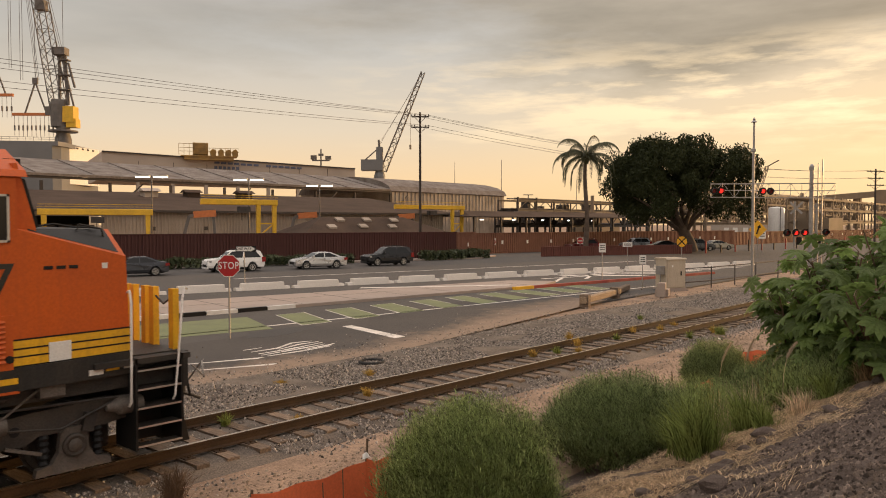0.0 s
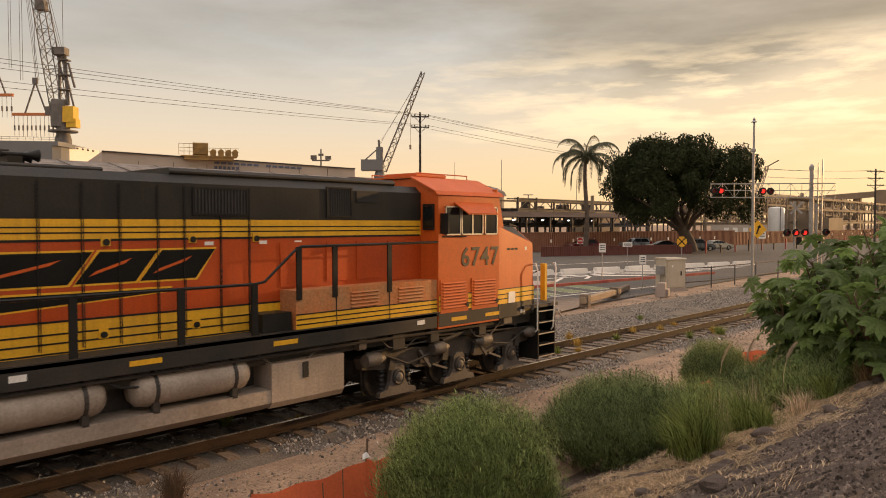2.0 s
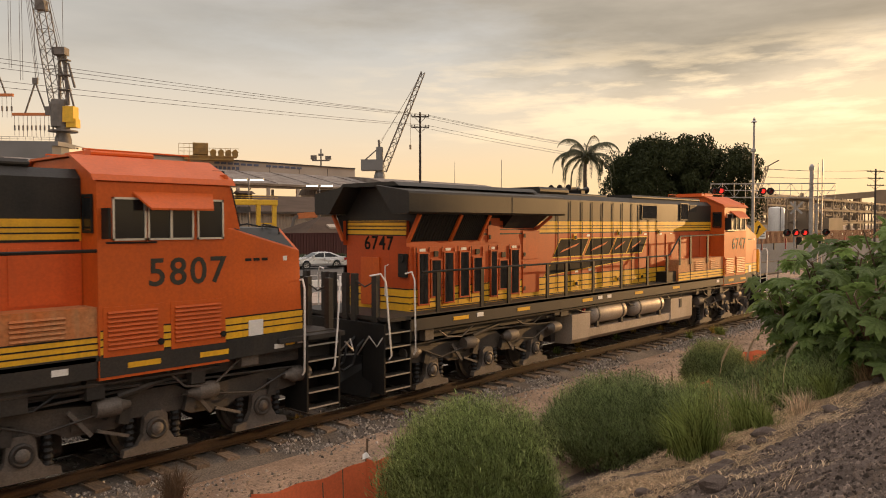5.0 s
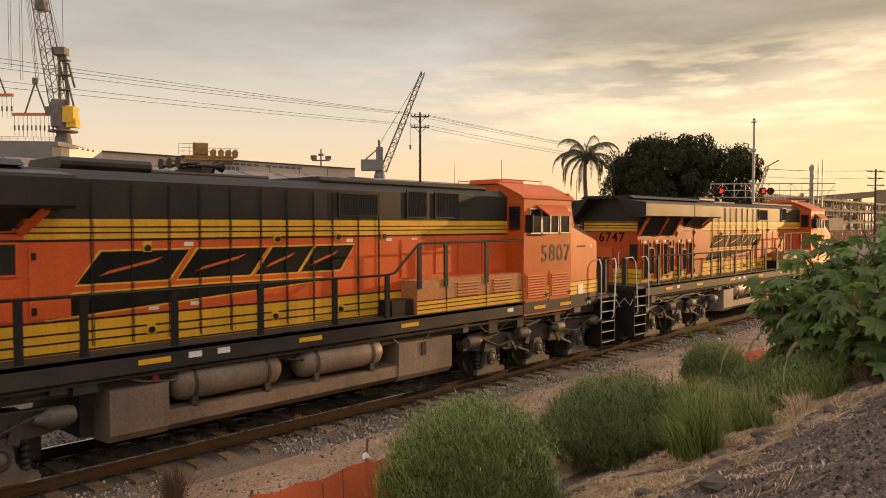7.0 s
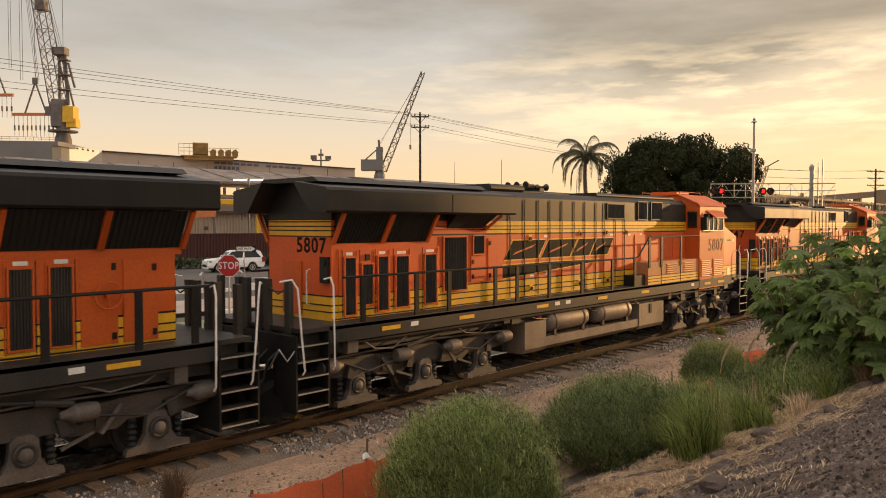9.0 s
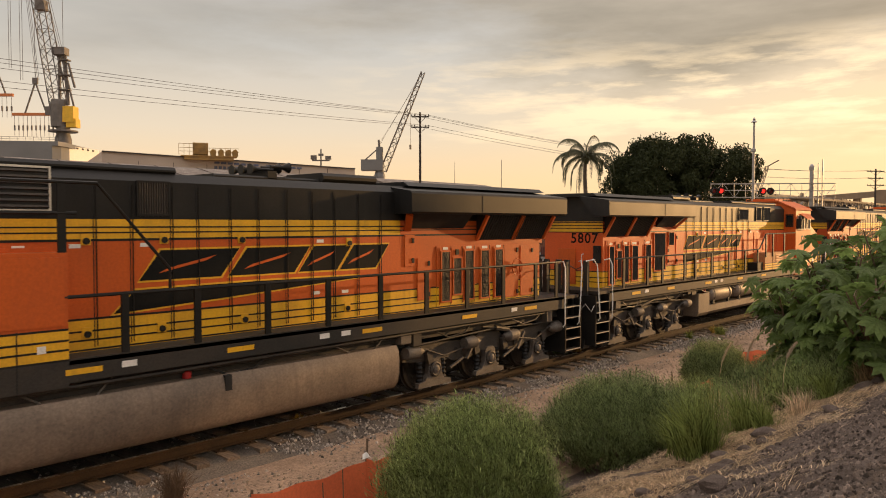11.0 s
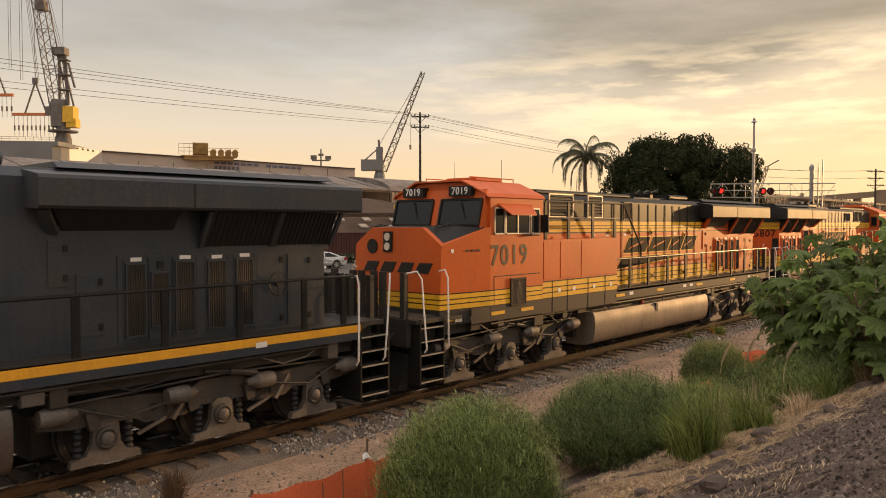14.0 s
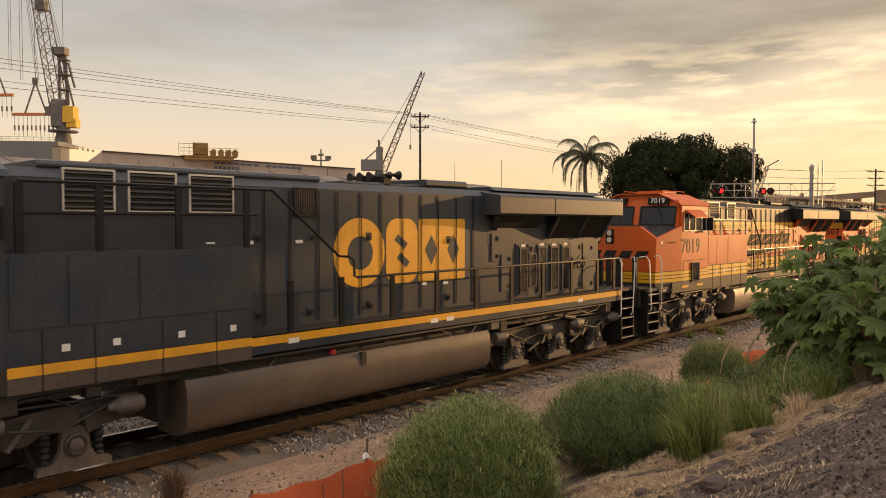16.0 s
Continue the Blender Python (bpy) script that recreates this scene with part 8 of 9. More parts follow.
def crossing_signals():
    c = thing("cantilever_signal", "galvanised cantilever crossing signal with red lights", "crossing signal")
    P = Vector((66.2, 6.9, 0))
    U = Vector((59.0, 12.3, 0)) - Vector((67.6, 5.5, 0))
    L = U.length
    U.normalize()
    A = Vector((67.6, 5.5, 0))
    part("post", Shape().tube([(P.x, P.y, -0.3), (P.x, P.y, 8.0)], 0.19, 12, 0.16), GALV, c, smooth=True)
    part("post_cap", Shape().lathe([(0.05, 8.0), (0.2, 8.0), (0.2, 8.3), (0.08, 8.5)], "z", (P.x, P.y, 0), 10), GALV, c)
    part("mast_ladder", Shape().beam((P.x + 0.5, P.y - 0.35, -0.3), (P.x + 0.5, P.y - 0.35, 8.6), 0.08).beam((P.x + 0.75, P.y - 0.6, -0.3), (P.x + 0.75, P.y - 0.6, 8.9), 0.08), GALV, c)
    tr = Shape()
    for z in (5.75, 6.95):
        tr.beam(A + Vector((0, 0, z)), A + U * L + Vector((0, 0, z - 0.15 * (z > 6))), 0.08)
    tr.beam(A + Vector((0, 0, 6.35)), A + U * L + Vector((0, 0, 6.3)), 0.06)
    n = 11
    for i in range(n + 1):
        p = A + U * L * i / n
        tr.beam(p + Vector((0, 0, 5.75)), p + Vector((0, 0, 6.9)), 0.04)
        if i < n:
            q = A + U * L * (i + 1) / n
            tr.beam(p + Vector((0, 0, 5.75 if i % 2 else 6.9)), q + Vector((0, 0, 6.9 if i % 2 else 5.75)), 0.022)
    part("truss", tr, GALV, c, "galvanised truss arm")
    face = -140
    N = Vector((-0.77, -0.64, 0))
    for d, lit in ((0.93, True), (0.985, False), (0.60, True), (0.54, False)):
        q = A + U * L * d + N * 0.3
        lens_head(c, q.x, q.y, 6.25, lit, face, 0.17)
    # ground flasher with crossbuck
    for x, y, heads in ((62.85, 7.15, ((0, True), (1, True), (-1, False))), (67.9, 7.0, ((1, False), (-1, False)))):
        g = thing("crossing_flasher", "crossing flasher post with crossbuck and red lights", "crossing signal", pose(x, y, 0))
        part("post", Shape().tube([(0, 0, -0.3), (0, 0, 5.4)], 0.08, 10), GALV, g)
        # Boards take the steel grey; the haze before them is put into it.
        cb = part("crossbuck", Shape().cbox((0, -0.1, 4.9), (1.3, 0.02, 0.16), -92, 0, 45).cbox((-0.02, -0.14, 4.9), (1.3, 0.02, 0.16), -92, 0, -45), GALV, g, "crossbuck boards greyed to stand for haze")
        bar = part("light_bar", Shape().cbox((0, 0, 2.95), (1.6, 0.08, 0.08), -48), GALV, g)
        for k, lit in heads:
            lens_head(g, 0.7 * k * 0.67 - 0.15, -0.7 * k * 0.74 - 0.15, 2.95, lit, -135, 0.17)
        part("bell_box", Shape().bevel_box(0.2, 0.6, -0.5, -0.1, 2.0, 2.6, 0.05), BLACK, g)
    m = thing("signal_mast", "slim galvanised steel mast with finial", "mast", pose(48.7, 5.3, 0))
    part("pole", Shape().tube([(0, 0, -0.3), (0, 0, 8.2)], 0.095, 12, 0.085).tube([(0, 0, 8.2), (0, 0, 10.0)], 0.07, 8, 0.06), GALV, m, smooth=True)
    part("base_plate", Shape().box(-0.25, 0.25, -0.25, 0.25, -0.36, -0.28).lathe([(0.2, -0.28), (0.14, 0.1)], "z", (0, 0, 0), 10), GALV, m)
    part("finial", Shape().lathe([(0.05, 10.0), (0.2, 10.02), (0.06, 10.15), (0.09, 10.2), (0.02, 10.32)], "z", (0, 0, 0), 10).lathe([(0.1, 8.15), (0.15, 8.2), (0.15, 8.35), (0.08, 8.4)], "z", (0, 0, 0), 10), GALV, m)


crossing_signals()

PLANTER = mat("red_planter_boards", (0.16, 0.055, 0.04), 0.8, 0, 0.3, 0.8, 12, 0.2)
run("fence_low", (75.0, 39.5), (96.5, 30.3), -0.3, 0.85, 0.1, PLANTER, "low red board fence round the tree bed", 2.0, "fence")
hedge_posts = thing("bollards", "short posts along the far kerb", "bollard")
for i in range(14):
    part("post", Shape().box(98 + i * 4.2, 98.18 + i * 4.2, 29.0 - i * 0.35, 29.18 - i * 0.35, -0.3, 0.75 if i % 3 else 1.4), STEEL_DARK if i % 2 else KERB_RED, hedge_posts)


# ---- trees ----
BARK = mat("grey_brown_bark", (0.13, 0.095, 0.07), 0.9, 0, 0.4, 1.5, 12, 0.6)
FICUS_LEAF = mat("dark_ficus_leaf", (0.028, 0.036, 0.014), 0.7, 0, 0.4, 0.6, 5, 0.0, tint=(0.045, 0.052, 0.02), spec=0.12)
PALM_LEAF = mat("palm_frond_green", (0.05, 0.055, 0.02), 0.6, 0, 0.4, 1, 8, 0.0, tint=(0.10, 0.085, 0.03))


def shade_tree():
    """Added tree on the near bank, unseen beyond the right edge of the view; it shades the near part of the track."""
    x, y = 62.0, -18.4
    t = thing("added_shade_tree", "tall unseen tree added on the near bank to cast shade", "tree", pose(x, y, land(x, y) - 0.1))
    rnd = random.Random(31)
    part("trunk", Shape().tube([(0, 0, 0), (0.2, 0.1, 2.5), (0, 0, 5.5), (0.1, 0, 9)], 0.4, 10, 0.2), BARK, t, smooth=True)
    sh = Shape()
    for k in range(74):
        a, q = rnd.uniform(0, 6.283), rnd.random() ** 0.5
        c = Vector((4.2 * q * math.cos(a), 4.4 * q * math.sin(a), rnd.uniform(6.4, 14.5)))
        part("branch", Shape().tube([(0, 0, 4.5), c * 0.5 + Vector((0, 0, 2.0)), c], 0.07, 5, 0.02), BARK, t) if k % 4 == 0 else None
        for i in range(170):
            d = Vector((rnd.gauss(0, 1), rnd.gauss(0, 1), rnd.gauss(0, 0.8))).normalized()
            p = c + d * 1.25 * (0.4 + 0.6 * rnd.random())
            m = Euler((rnd.uniform(0, 6.3), rnd.uniform(0, 6.3), rnd.uniform(0, 6.3))).to_matrix()
            w = rnd.uniform(0.14, 0.26)
            sh.quad(*(p + m @ Vector(v) for v in ((-w * 1.5, 0, 0), (0, -w * 0.8, 0), (w * 1.5, 0, 0), (0, w * 0.8, 0))))
    tagged(part("crown", sh, FICUS_LEAF, t, "dense green crown"), kind="stuff")


def ficus():
    t = thing("broad_tree", "broad dark evergreen tree with a rounded crown", "tree", pose(100.6, 33.9, -0.3))
    rnd = random.Random(21)
    tr = Shape().tube([(1.0, -1.2, 0), (0.9, -1.0, 1.2), (0.5, -0.5, 2.6), (0.3, 0, 4.2)], 1.0, 12, 0.7)
    part("trunk", tr, BARK, t, "thick grey-brown trunk", smooth=True)
    R = Vector((0.668, -0.744, 0))
    F = Vector((0.744, 0.668, 0))
    br = Shape()
    for k in range(11):
        a = k * 2.4
        d = Vector((math.cos(a), math.sin(a), 0))
        l = rnd.uniform(5.0, 8.5)
        br.tube([(0.5, -0.5, 2.4 + 0.15 * k), d * l * 0.3 + Vector((0, 0, 4.3 + 0.2 * k)), d * l * 0.65 + Vector((0, 0, 6.4 + 0.3 * k)), d * l + Vector((0, 0, 7.5 + 0.5 * k))], 0.36, 7, 0.08)
    part("branch", br, BARK, t, "spreading limbs", smooth=True)
    lobes = []
    for i in range(210):
        a = rnd.uniform(0, 2 * math.pi)
        q = rnd.random() ** 0.55
        rr = 10.0 * q
        # flattened dome, lower rim drooping
        top = 15.2 * (1 - 0.26 * (rr / 10.8) ** 4.0) + 0.5 * math.sin(a * 5 + rr)
        bot = 4.3 + 0.4 * math.sin(a * 3) + 0.6 * (1 - q)
        z = bot + (top - bot) * rnd.random() ** 0.7
        lobes.append((Vector((rr * math.cos(a), rr * math.sin(a), z)), rnd.uniform(0.9, 1.7)))
    sh = Shape()
    for c, r in lobes:
        for k in range(430):
            d = Vector((rnd.gauss(0, 1), rnd.gauss(0, 1), rnd.gauss(0, 0.8))).normalized()
            p = c + d * r * (0.55 + 0.55 * rnd.random())
            if p.z < 3.3:
                continue
            m = Euler((rnd.uniform(0, 6.3), rnd.uniform(0, 6.3), rnd.uniform(0, 6.3))).to_matrix()
            s = rnd.uniform(0.08, 0.17)
            sh.quad(*(p + m @ Vector(v) for v in ((-s * 1.5, 0, 0), (0, -s * 0.7, 0.1 * s), (s * 1.5, 0, 0), (0, s * 0.7, 0.1 * s))))
    o = part("crown", sh, FICUS_LEAF, t, "dense dark green crown")
    tagged(o, kind="stuff")


ficus()
shade_tree()


def palm():
    t = thing("palm_tree", "feathery queen palm with slender trunk", "palm tree", pose(82.6, 38.0, -0.3))
    H = 12.0
    pts = [(0.15 * math.sin(i * 0.5), 0.1 * math.cos(i * 0.6), H * i / 12) for i in range(13)]
    tr = part("trunk", Shape().tube(pts, 0.34, 10, 0.2), BARK, t, "slender ringed trunk", smooth=True)
    rings = Shape()
    for i in range(20):
        z = 0.5 + i * 0.53
        rings.lathe([(0.3, z), (0.35 - 0.007 * i, z + 0.02), (0.3, z + 0.05)], "z", (0, 0.08, 0), 10)
    part("trunk_ring", rings, BARK, tr)
    part("crownshaft", Shape().lathe([(0.25, H - 0.6), (0.42, H - 0.2), (0.4, H + 0.5), (0.1, H + 1.2)], "z", (0, 0, 0), 10), PALM_LEAF, t)
    rnd = random.Random(5)
    for k in range(26):
        a = k * 2.399 + rnd.uniform(-0.3, 0.3)
        lift = 1.45 - 1.9 * (k / 25) + rnd.uniform(-0.25, 0.25)
        ln = rnd.uniform(4.2, 6.0)
        d = Vector((math.cos(a), math.sin(a), 0))
        n = 16
        spine, p, ang = [], Vector((0, 0, H + 0.4)), lift
        for i in range(n + 1):
            spine.append(p.copy())
            ang = max(-1.5, ang - (0.075 + 0.011 * i))
            p = p + (d * math.cos(ang) + Vector((0, 0, math.sin(ang)))) * ln / n
        sh = Shape().tube(spine, 0.04, 4, 0.012)
        side = d.cross(Vector((0, 0, 1)))
        for i in range(6, n * 7):
            u = i / (n * 7)
            j = int(u * n)
            c = spine[j].lerp(spine[min(j + 1, n)], u * n - j)
            w = 0.95 * math.sin(math.pi * (0.14 + 0.8 * u)) * rnd.uniform(0.7, 1.15)
            for sd in SIDES:
                tip = c + side * sd * w * rnd.uniform(0.25, 0.6) + d * 0.18 * w + Vector((0, 0, -0.8 * w + rnd.uniform(-0.15, 0.2)))
                o = d * 0.03
                sh.add([c - o, c + o, tip], [(0, 1, 2)])
        part("frond", sh, PALM_LEAF, t)


palm()


# ---- bank and foreground plants ----
def island_variation(m, lo, hi):
    """Each blade or leaf takes its own lightness."""
    nt = m.node_tree
    g, rmp, mul = nt.nodes.new("ShaderNodeNewGeometry"), nt.nodes.new("ShaderNodeMapRange"), nt.nodes.new("ShaderNodeMix")
    mul.data_type, mul.blend_type = "RGBA", "MULTIPLY"
    mul.inputs[0].default_value = 1.0
    rmp.inputs[3].default_value, rmp.inputs[4].default_value = lo, hi
    b = nt.nodes["Principled BSDF"]
    src = b.inputs["Base Color"].links[0].from_socket
    nt.links.new(g.outputs["Random Per Island"], rmp.inputs[0])
    nt.links.new(src, mul.inputs[6])
    nt.links.new(rmp.outputs[0], mul.inputs[7])
    nt.links.new(mul.outputs[2], b.inputs["Base Color"])
    return m


SHRUB = leafy(island_variation(mat("grey_green_shrub", (0.225, 0.265, 0.098), 0.7, 0, 0.3, 2, 10, 0.0, tint=(0.135, 0.175, 0.07), spec=0.2), 0.22, 1.95))
SHRUB_DARK = leafy(island_variation(mat("deep_green_shrub", (0.175, 0.21, 0.088), 0.7, 0, 0.3, 2, 10, 0.0, tint=(0.11, 0.145, 0.062), spec=0.2), 0.22, 1.95))
TWIG = mat("brown_twig", (0.15, 0.10, 0.06), 0.8, 0, 0.3)
STRAW = leafy(island_variation(mat("dry_straw", (0.60, 0.465, 0.31), 0.8, 0, 0.3, 3, 20, 0.0, tint=(0.40, 0.295, 0.18), spec=0.2), 0.4, 1.45))
GREEN_GRASS = leafy(island_variation(mat("green_grass", (0.155, 0.195, 0.055), 0.7, 0, 0.3, 3, 20, 0.0, tint=(0.17, 0.17, 0.05), spec=0.2), 0.3, 1.8))
YELLOW_GRASS = leafy(island_variation(mat("yellow_grass", (0.42, 0.29, 0.08), 0.7, 0, 0.3, 3, 20, 0.0, spec=0.2), 0.6, 1.4))


def blade(sh, base, tip, w, bend):
    """Thin curved strip from base to tip."""
    base, tip = Vector(base), Vector(tip)
    d = tip - base
    side = d.cross(Vector((0.3, 0.5, 0.8))).normalized() * w
    mid = base + d * 0.55 + Vector(bend)
    sh.add([base - side, base + side, mid + side * 0.8, mid - side * 0.8, tip], [(0, 1, 2, 3), (3, 2, 4)])


def broom_shrub(x, y, rx, ry, h, n, material, label, seed, lean=(0, 0), w=0.006):
    """Dense shrub of fine upright sprays over a twiggy base."""
    rnd = random.Random(seed)
    z0 = land(x, y) - 0.03
    t = thing("shrub", label, "shrub", pose(x, y, z0), "shrubs on the bank")
    st = Shape()
    for k in range(26):
        a, q = rnd.uniform(0, 6.28), rnd.random() ** 0.5
        st.tube([(rnd.uniform(-0.1, 0.1), rnd.uniform(-0.1, 0.1), 0), (q * rx * 0.5 * math.cos(a), q * ry * 0.5 * math.sin(a), h * 0.35), (q * rx * 0.8 * math.cos(a), q * ry * 0.8 * math.sin(a), h * 0.72 * (1 - 0.3 * q))], 0.012, 4, 0.004)
    part("stem", st, TWIG, t, "brown twiggy stems")
    sh = Shape()
    per = 46
    for k in range(n // per):
        a, q = rnd.uniform(0, 6.283), rnd.random() ** 0.47
        ca, sa = math.cos(a), math.sin(a)
        ripple = 1 + 0.28 * noise.noise(Vector((ca * 1.7, sa * 1.7, seed))) + 0.06 * math.sin(a * 7 + seed)
        top = h * math.sqrt(max(0.03, 1 - (q * 0.96) ** 2.4)) * (0.9 + 0.32 * noise.noise(Vector((ca * q * 3, sa * q * 3, seed + 2.0))) + 0.16 * noise.noise(Vector((ca * q * 8, sa * q * 8, seed + 5.0))))
        u = rnd.random() ** 0.5
        c = Vector((q * (0.8 + 0.2 * u) * rx * ca * ripple, q * (0.8 + 0.2 * u) * ry * sa * ripple, top * u * 0.9))
        axis = Vector((0.75 * q * ca + rnd.gauss(0, 0.28), 0.75 * q * sa + rnd.gauss(0, 0.28), 0.55 + 0.5 * (1 - q))).normalized()
        size = rnd.uniform(0.13, 0.27) * min(1.0, 0.45 + h * 0.42)
        for j in range(per):
            v = rnd.random()
            p = c + axis * size * v + Vector((rnd.gauss(0, 1), rnd.gauss(0, 1), rnd.gauss(0, 1))) * size * 0.20 * (0.35 + v)
            d = (axis * 0.8 + Vector((rnd.gauss(0, 0.5), rnd.gauss(0, 0.5), rnd.gauss(0.12, 0.45)))).normalized() * rnd.uniform(0.035, 0.10)
            if p.z > 0.0:
                blade(sh, p, p + d, w * rnd.uniform(0.5, 1.1), (rnd.gauss(0, 0.008), rnd.gauss(0, 0.008), 0.006))
    # loose taller sprays that break the outline
    for k in range(int(n * 0.02)):
        a, q = rnd.uniform(0, 6.283), rnd.random() ** 0.5
        bx, by = q * rx * math.cos(a), q * ry * math.sin(a)
        bz = h * math.sqrt(max(0.03, 1 - (q * 0.96) ** 2.4)) * 0.8
        p = Vector((bx, by, bz))
        for j in range(3):
            e = p + Vector((rnd.gauss(0, 0.05) + 0.04 * math.cos(a), rnd.gauss(0, 0.05), rnd.uniform(0.07, 0.15)))
            blade(sh, p, e, 0.0028, (0, 0, 0))
            for _ in range(2):
                blade(sh, e, e + Vector((rnd.gauss(0, 0.05), rnd.gauss(0, 0.05), 0.045)), 0.0026, (0, 0, 0))
            p = e
    tagged(part("foliage", sh, material, t, "fine grey-green sprays"), kind="stuff")
    return t


broom_shrub(7.0, -6.35, 1.02, 0.98, 1.5, 104000, SHRUB, "dense rounded grey-green broom shrub", 11)
broom_shrub(10.7, -6.3, 1.35, 1.05, 1.2, 98000, SHRUB_DARK, "ragged grey-green broom shrub", 12)
broom_shrub(18.0, -4.85, 0.78, 0.7, 1.05, 44000, SHRUB_DARK, "small rounded dark green shrub by the fence", 13)
broom_shrub(13.2, -6.6, 1.0, 0.8, 0.5, 30000, SHRUB, "low sprawling grey-green shrub", 14)
broom_shrub(15.5, -7.3, 1.2, 0.8, 0.5, 22000, SHRUB_DARK, "low dark green undergrowth", 15)


for i, (x, y, r, h, dark) in enumerate(((12.0, -7.3, 0.7, 0.55, 0), (13.6, -7.7, 0.8, 0.6, 1), (15.0, -8.2, 0.9, 0.65, 1), (12.4, -8.5, 0.6, 0.42, 0), (13.6, -8.9, 0.7, 0.5, 1), (16.4, -8.4, 1.0, 0.7, 1), (17.6, -7.4, 1.0, 0.7, 0), (16.8, -6.6, 0.8, 0.35, 0), (19.5, -6.6, 1.1, 0.7, 1), (11.2, -7.7, 0.5, 0.4, 0), (18.0, -9.0, 1.2, 0.8, 1))):
    broom_shrub(x, y, r, r * 0.9, h, 12000, SHRUB_DARK if dark else SHRUB, "low leafy undergrowth on the bank", 70 + i, w=0.008)


def tuft(x, y, h, spread, n, material, label, seed, w=0.005, droop=0.1, name="grass_tuft"):
    rnd = random.Random(seed)
    sh = Shape()
    for k in range(n):
        a = rnd.uniform(0, 6.283)
        q = rnd.random() ** 0.7
        l = h * rnd.uniform(0.5, 1.05)
        b = (rnd.gauss(0, spread * 0.16), rnd.gauss(0, spread * 0.16), 0)
        tip = (b[0] + q * spread * math.cos(a), b[1] + q * spread * math.sin(a), l * (1 - 0.35 * q))
        blade(sh, b, tip, w, (-q * spread * 0.12 * math.cos(a), -q * spread * 0.12 * math.sin(a), droop * l))
    zz = -0.24 if abs(y) < 2.6 else (-0.3 if y > 0 else land(x, y) - 0.02)
    o = single(name, sh, material, label, "grass", m=pose(x, y, zz))
    return o


tuft(9.05, -8.3, 1.05, 0.6, 620, GREEN_GRASS, "green clump of upright bunch grass on the bank", 1, 0.0055)
tuft(9.4, -8.0, 0.7, 0.7, 320, GREEN_GRASS, "green clump of upright bunch grass on the bank", 2)
tuft(10.6, -8.3, 0.85, 0.45, 300, GREEN_GRASS, "thin green grass clump with seed stalks", 3)
tuft(11.6, -8.0, 0.8, 0.5, 160, STRAW, "dry seed stalks on the bank", 4, 0.003)
tuft(5.35, -2.25, 0.55, 0.42, 420, TWIG, "dry grass tuft beside the ballast", 5, 0.004)
for i, (x, y) in enumerate(((11.0, -8.9), (11.9, -9.0), (12.9, -9.3), (10.2, -8.7), (13.8, -9.6), (10.0, -7.6))):
    tuft(x, y, 0.5 + 0.1 * (i % 3), 0.4, 220, GREEN_GRASS if i % 2 else STRAW, "mixed green and dry grass at the bank edge", 90 + i, 0.0045)
for i, (x, y, h) in enumerate(((11.3, -7.6, 0.95), (12.2, -7.4, 0.9), (12.9, -7.9, 0.85), (10.8, -7.9, 0.9), (13.6, -8.3, 0.7), (14.6, -7.3, 0.8))):
    tuft(x, y, h, 0.34, 90, STRAW if i % 2 else YELLOW_GRASS, "tall thin pale seed stalks in the undergrowth", 130 + i, 0.0028, 0.04)
for i, (x, y, h) in enumerate(((7.9, 0.5, 0.35), (9.0, -0.35, 0.22), (11.4, 0.35, 0.3), (18.0, 0.5, 0.3), (18.8, 0.2, 0.35), (19.5, -0.1, 0.25), (20.4, 0.5, 0.4), (21.2, 1.3, 0.45), (22.5, 0.3, 0.3), (24.2, 0.6, 0.35), (25.5, 0.2, 0.3), (27.0, 0.4, 0.25), (24.6, -1.3, 0.35), (26.4, -1.35, 0.3), (13.0, 2.0, 0.25), (11.0, 3.0, 0.2), (28.0, 2.3, 0.3))):
    tuft(x, y, h, 0.22, 130, YELLOW_GRASS if i % 4 else GREEN_GRASS, "yellow dry grass tuft between the rails", 30 + i, 0.006)
tuft(26.2, -1.7, 0.4, 0.4, 300, GREEN_GRASS, "green weed tuft beside the rail", 60)


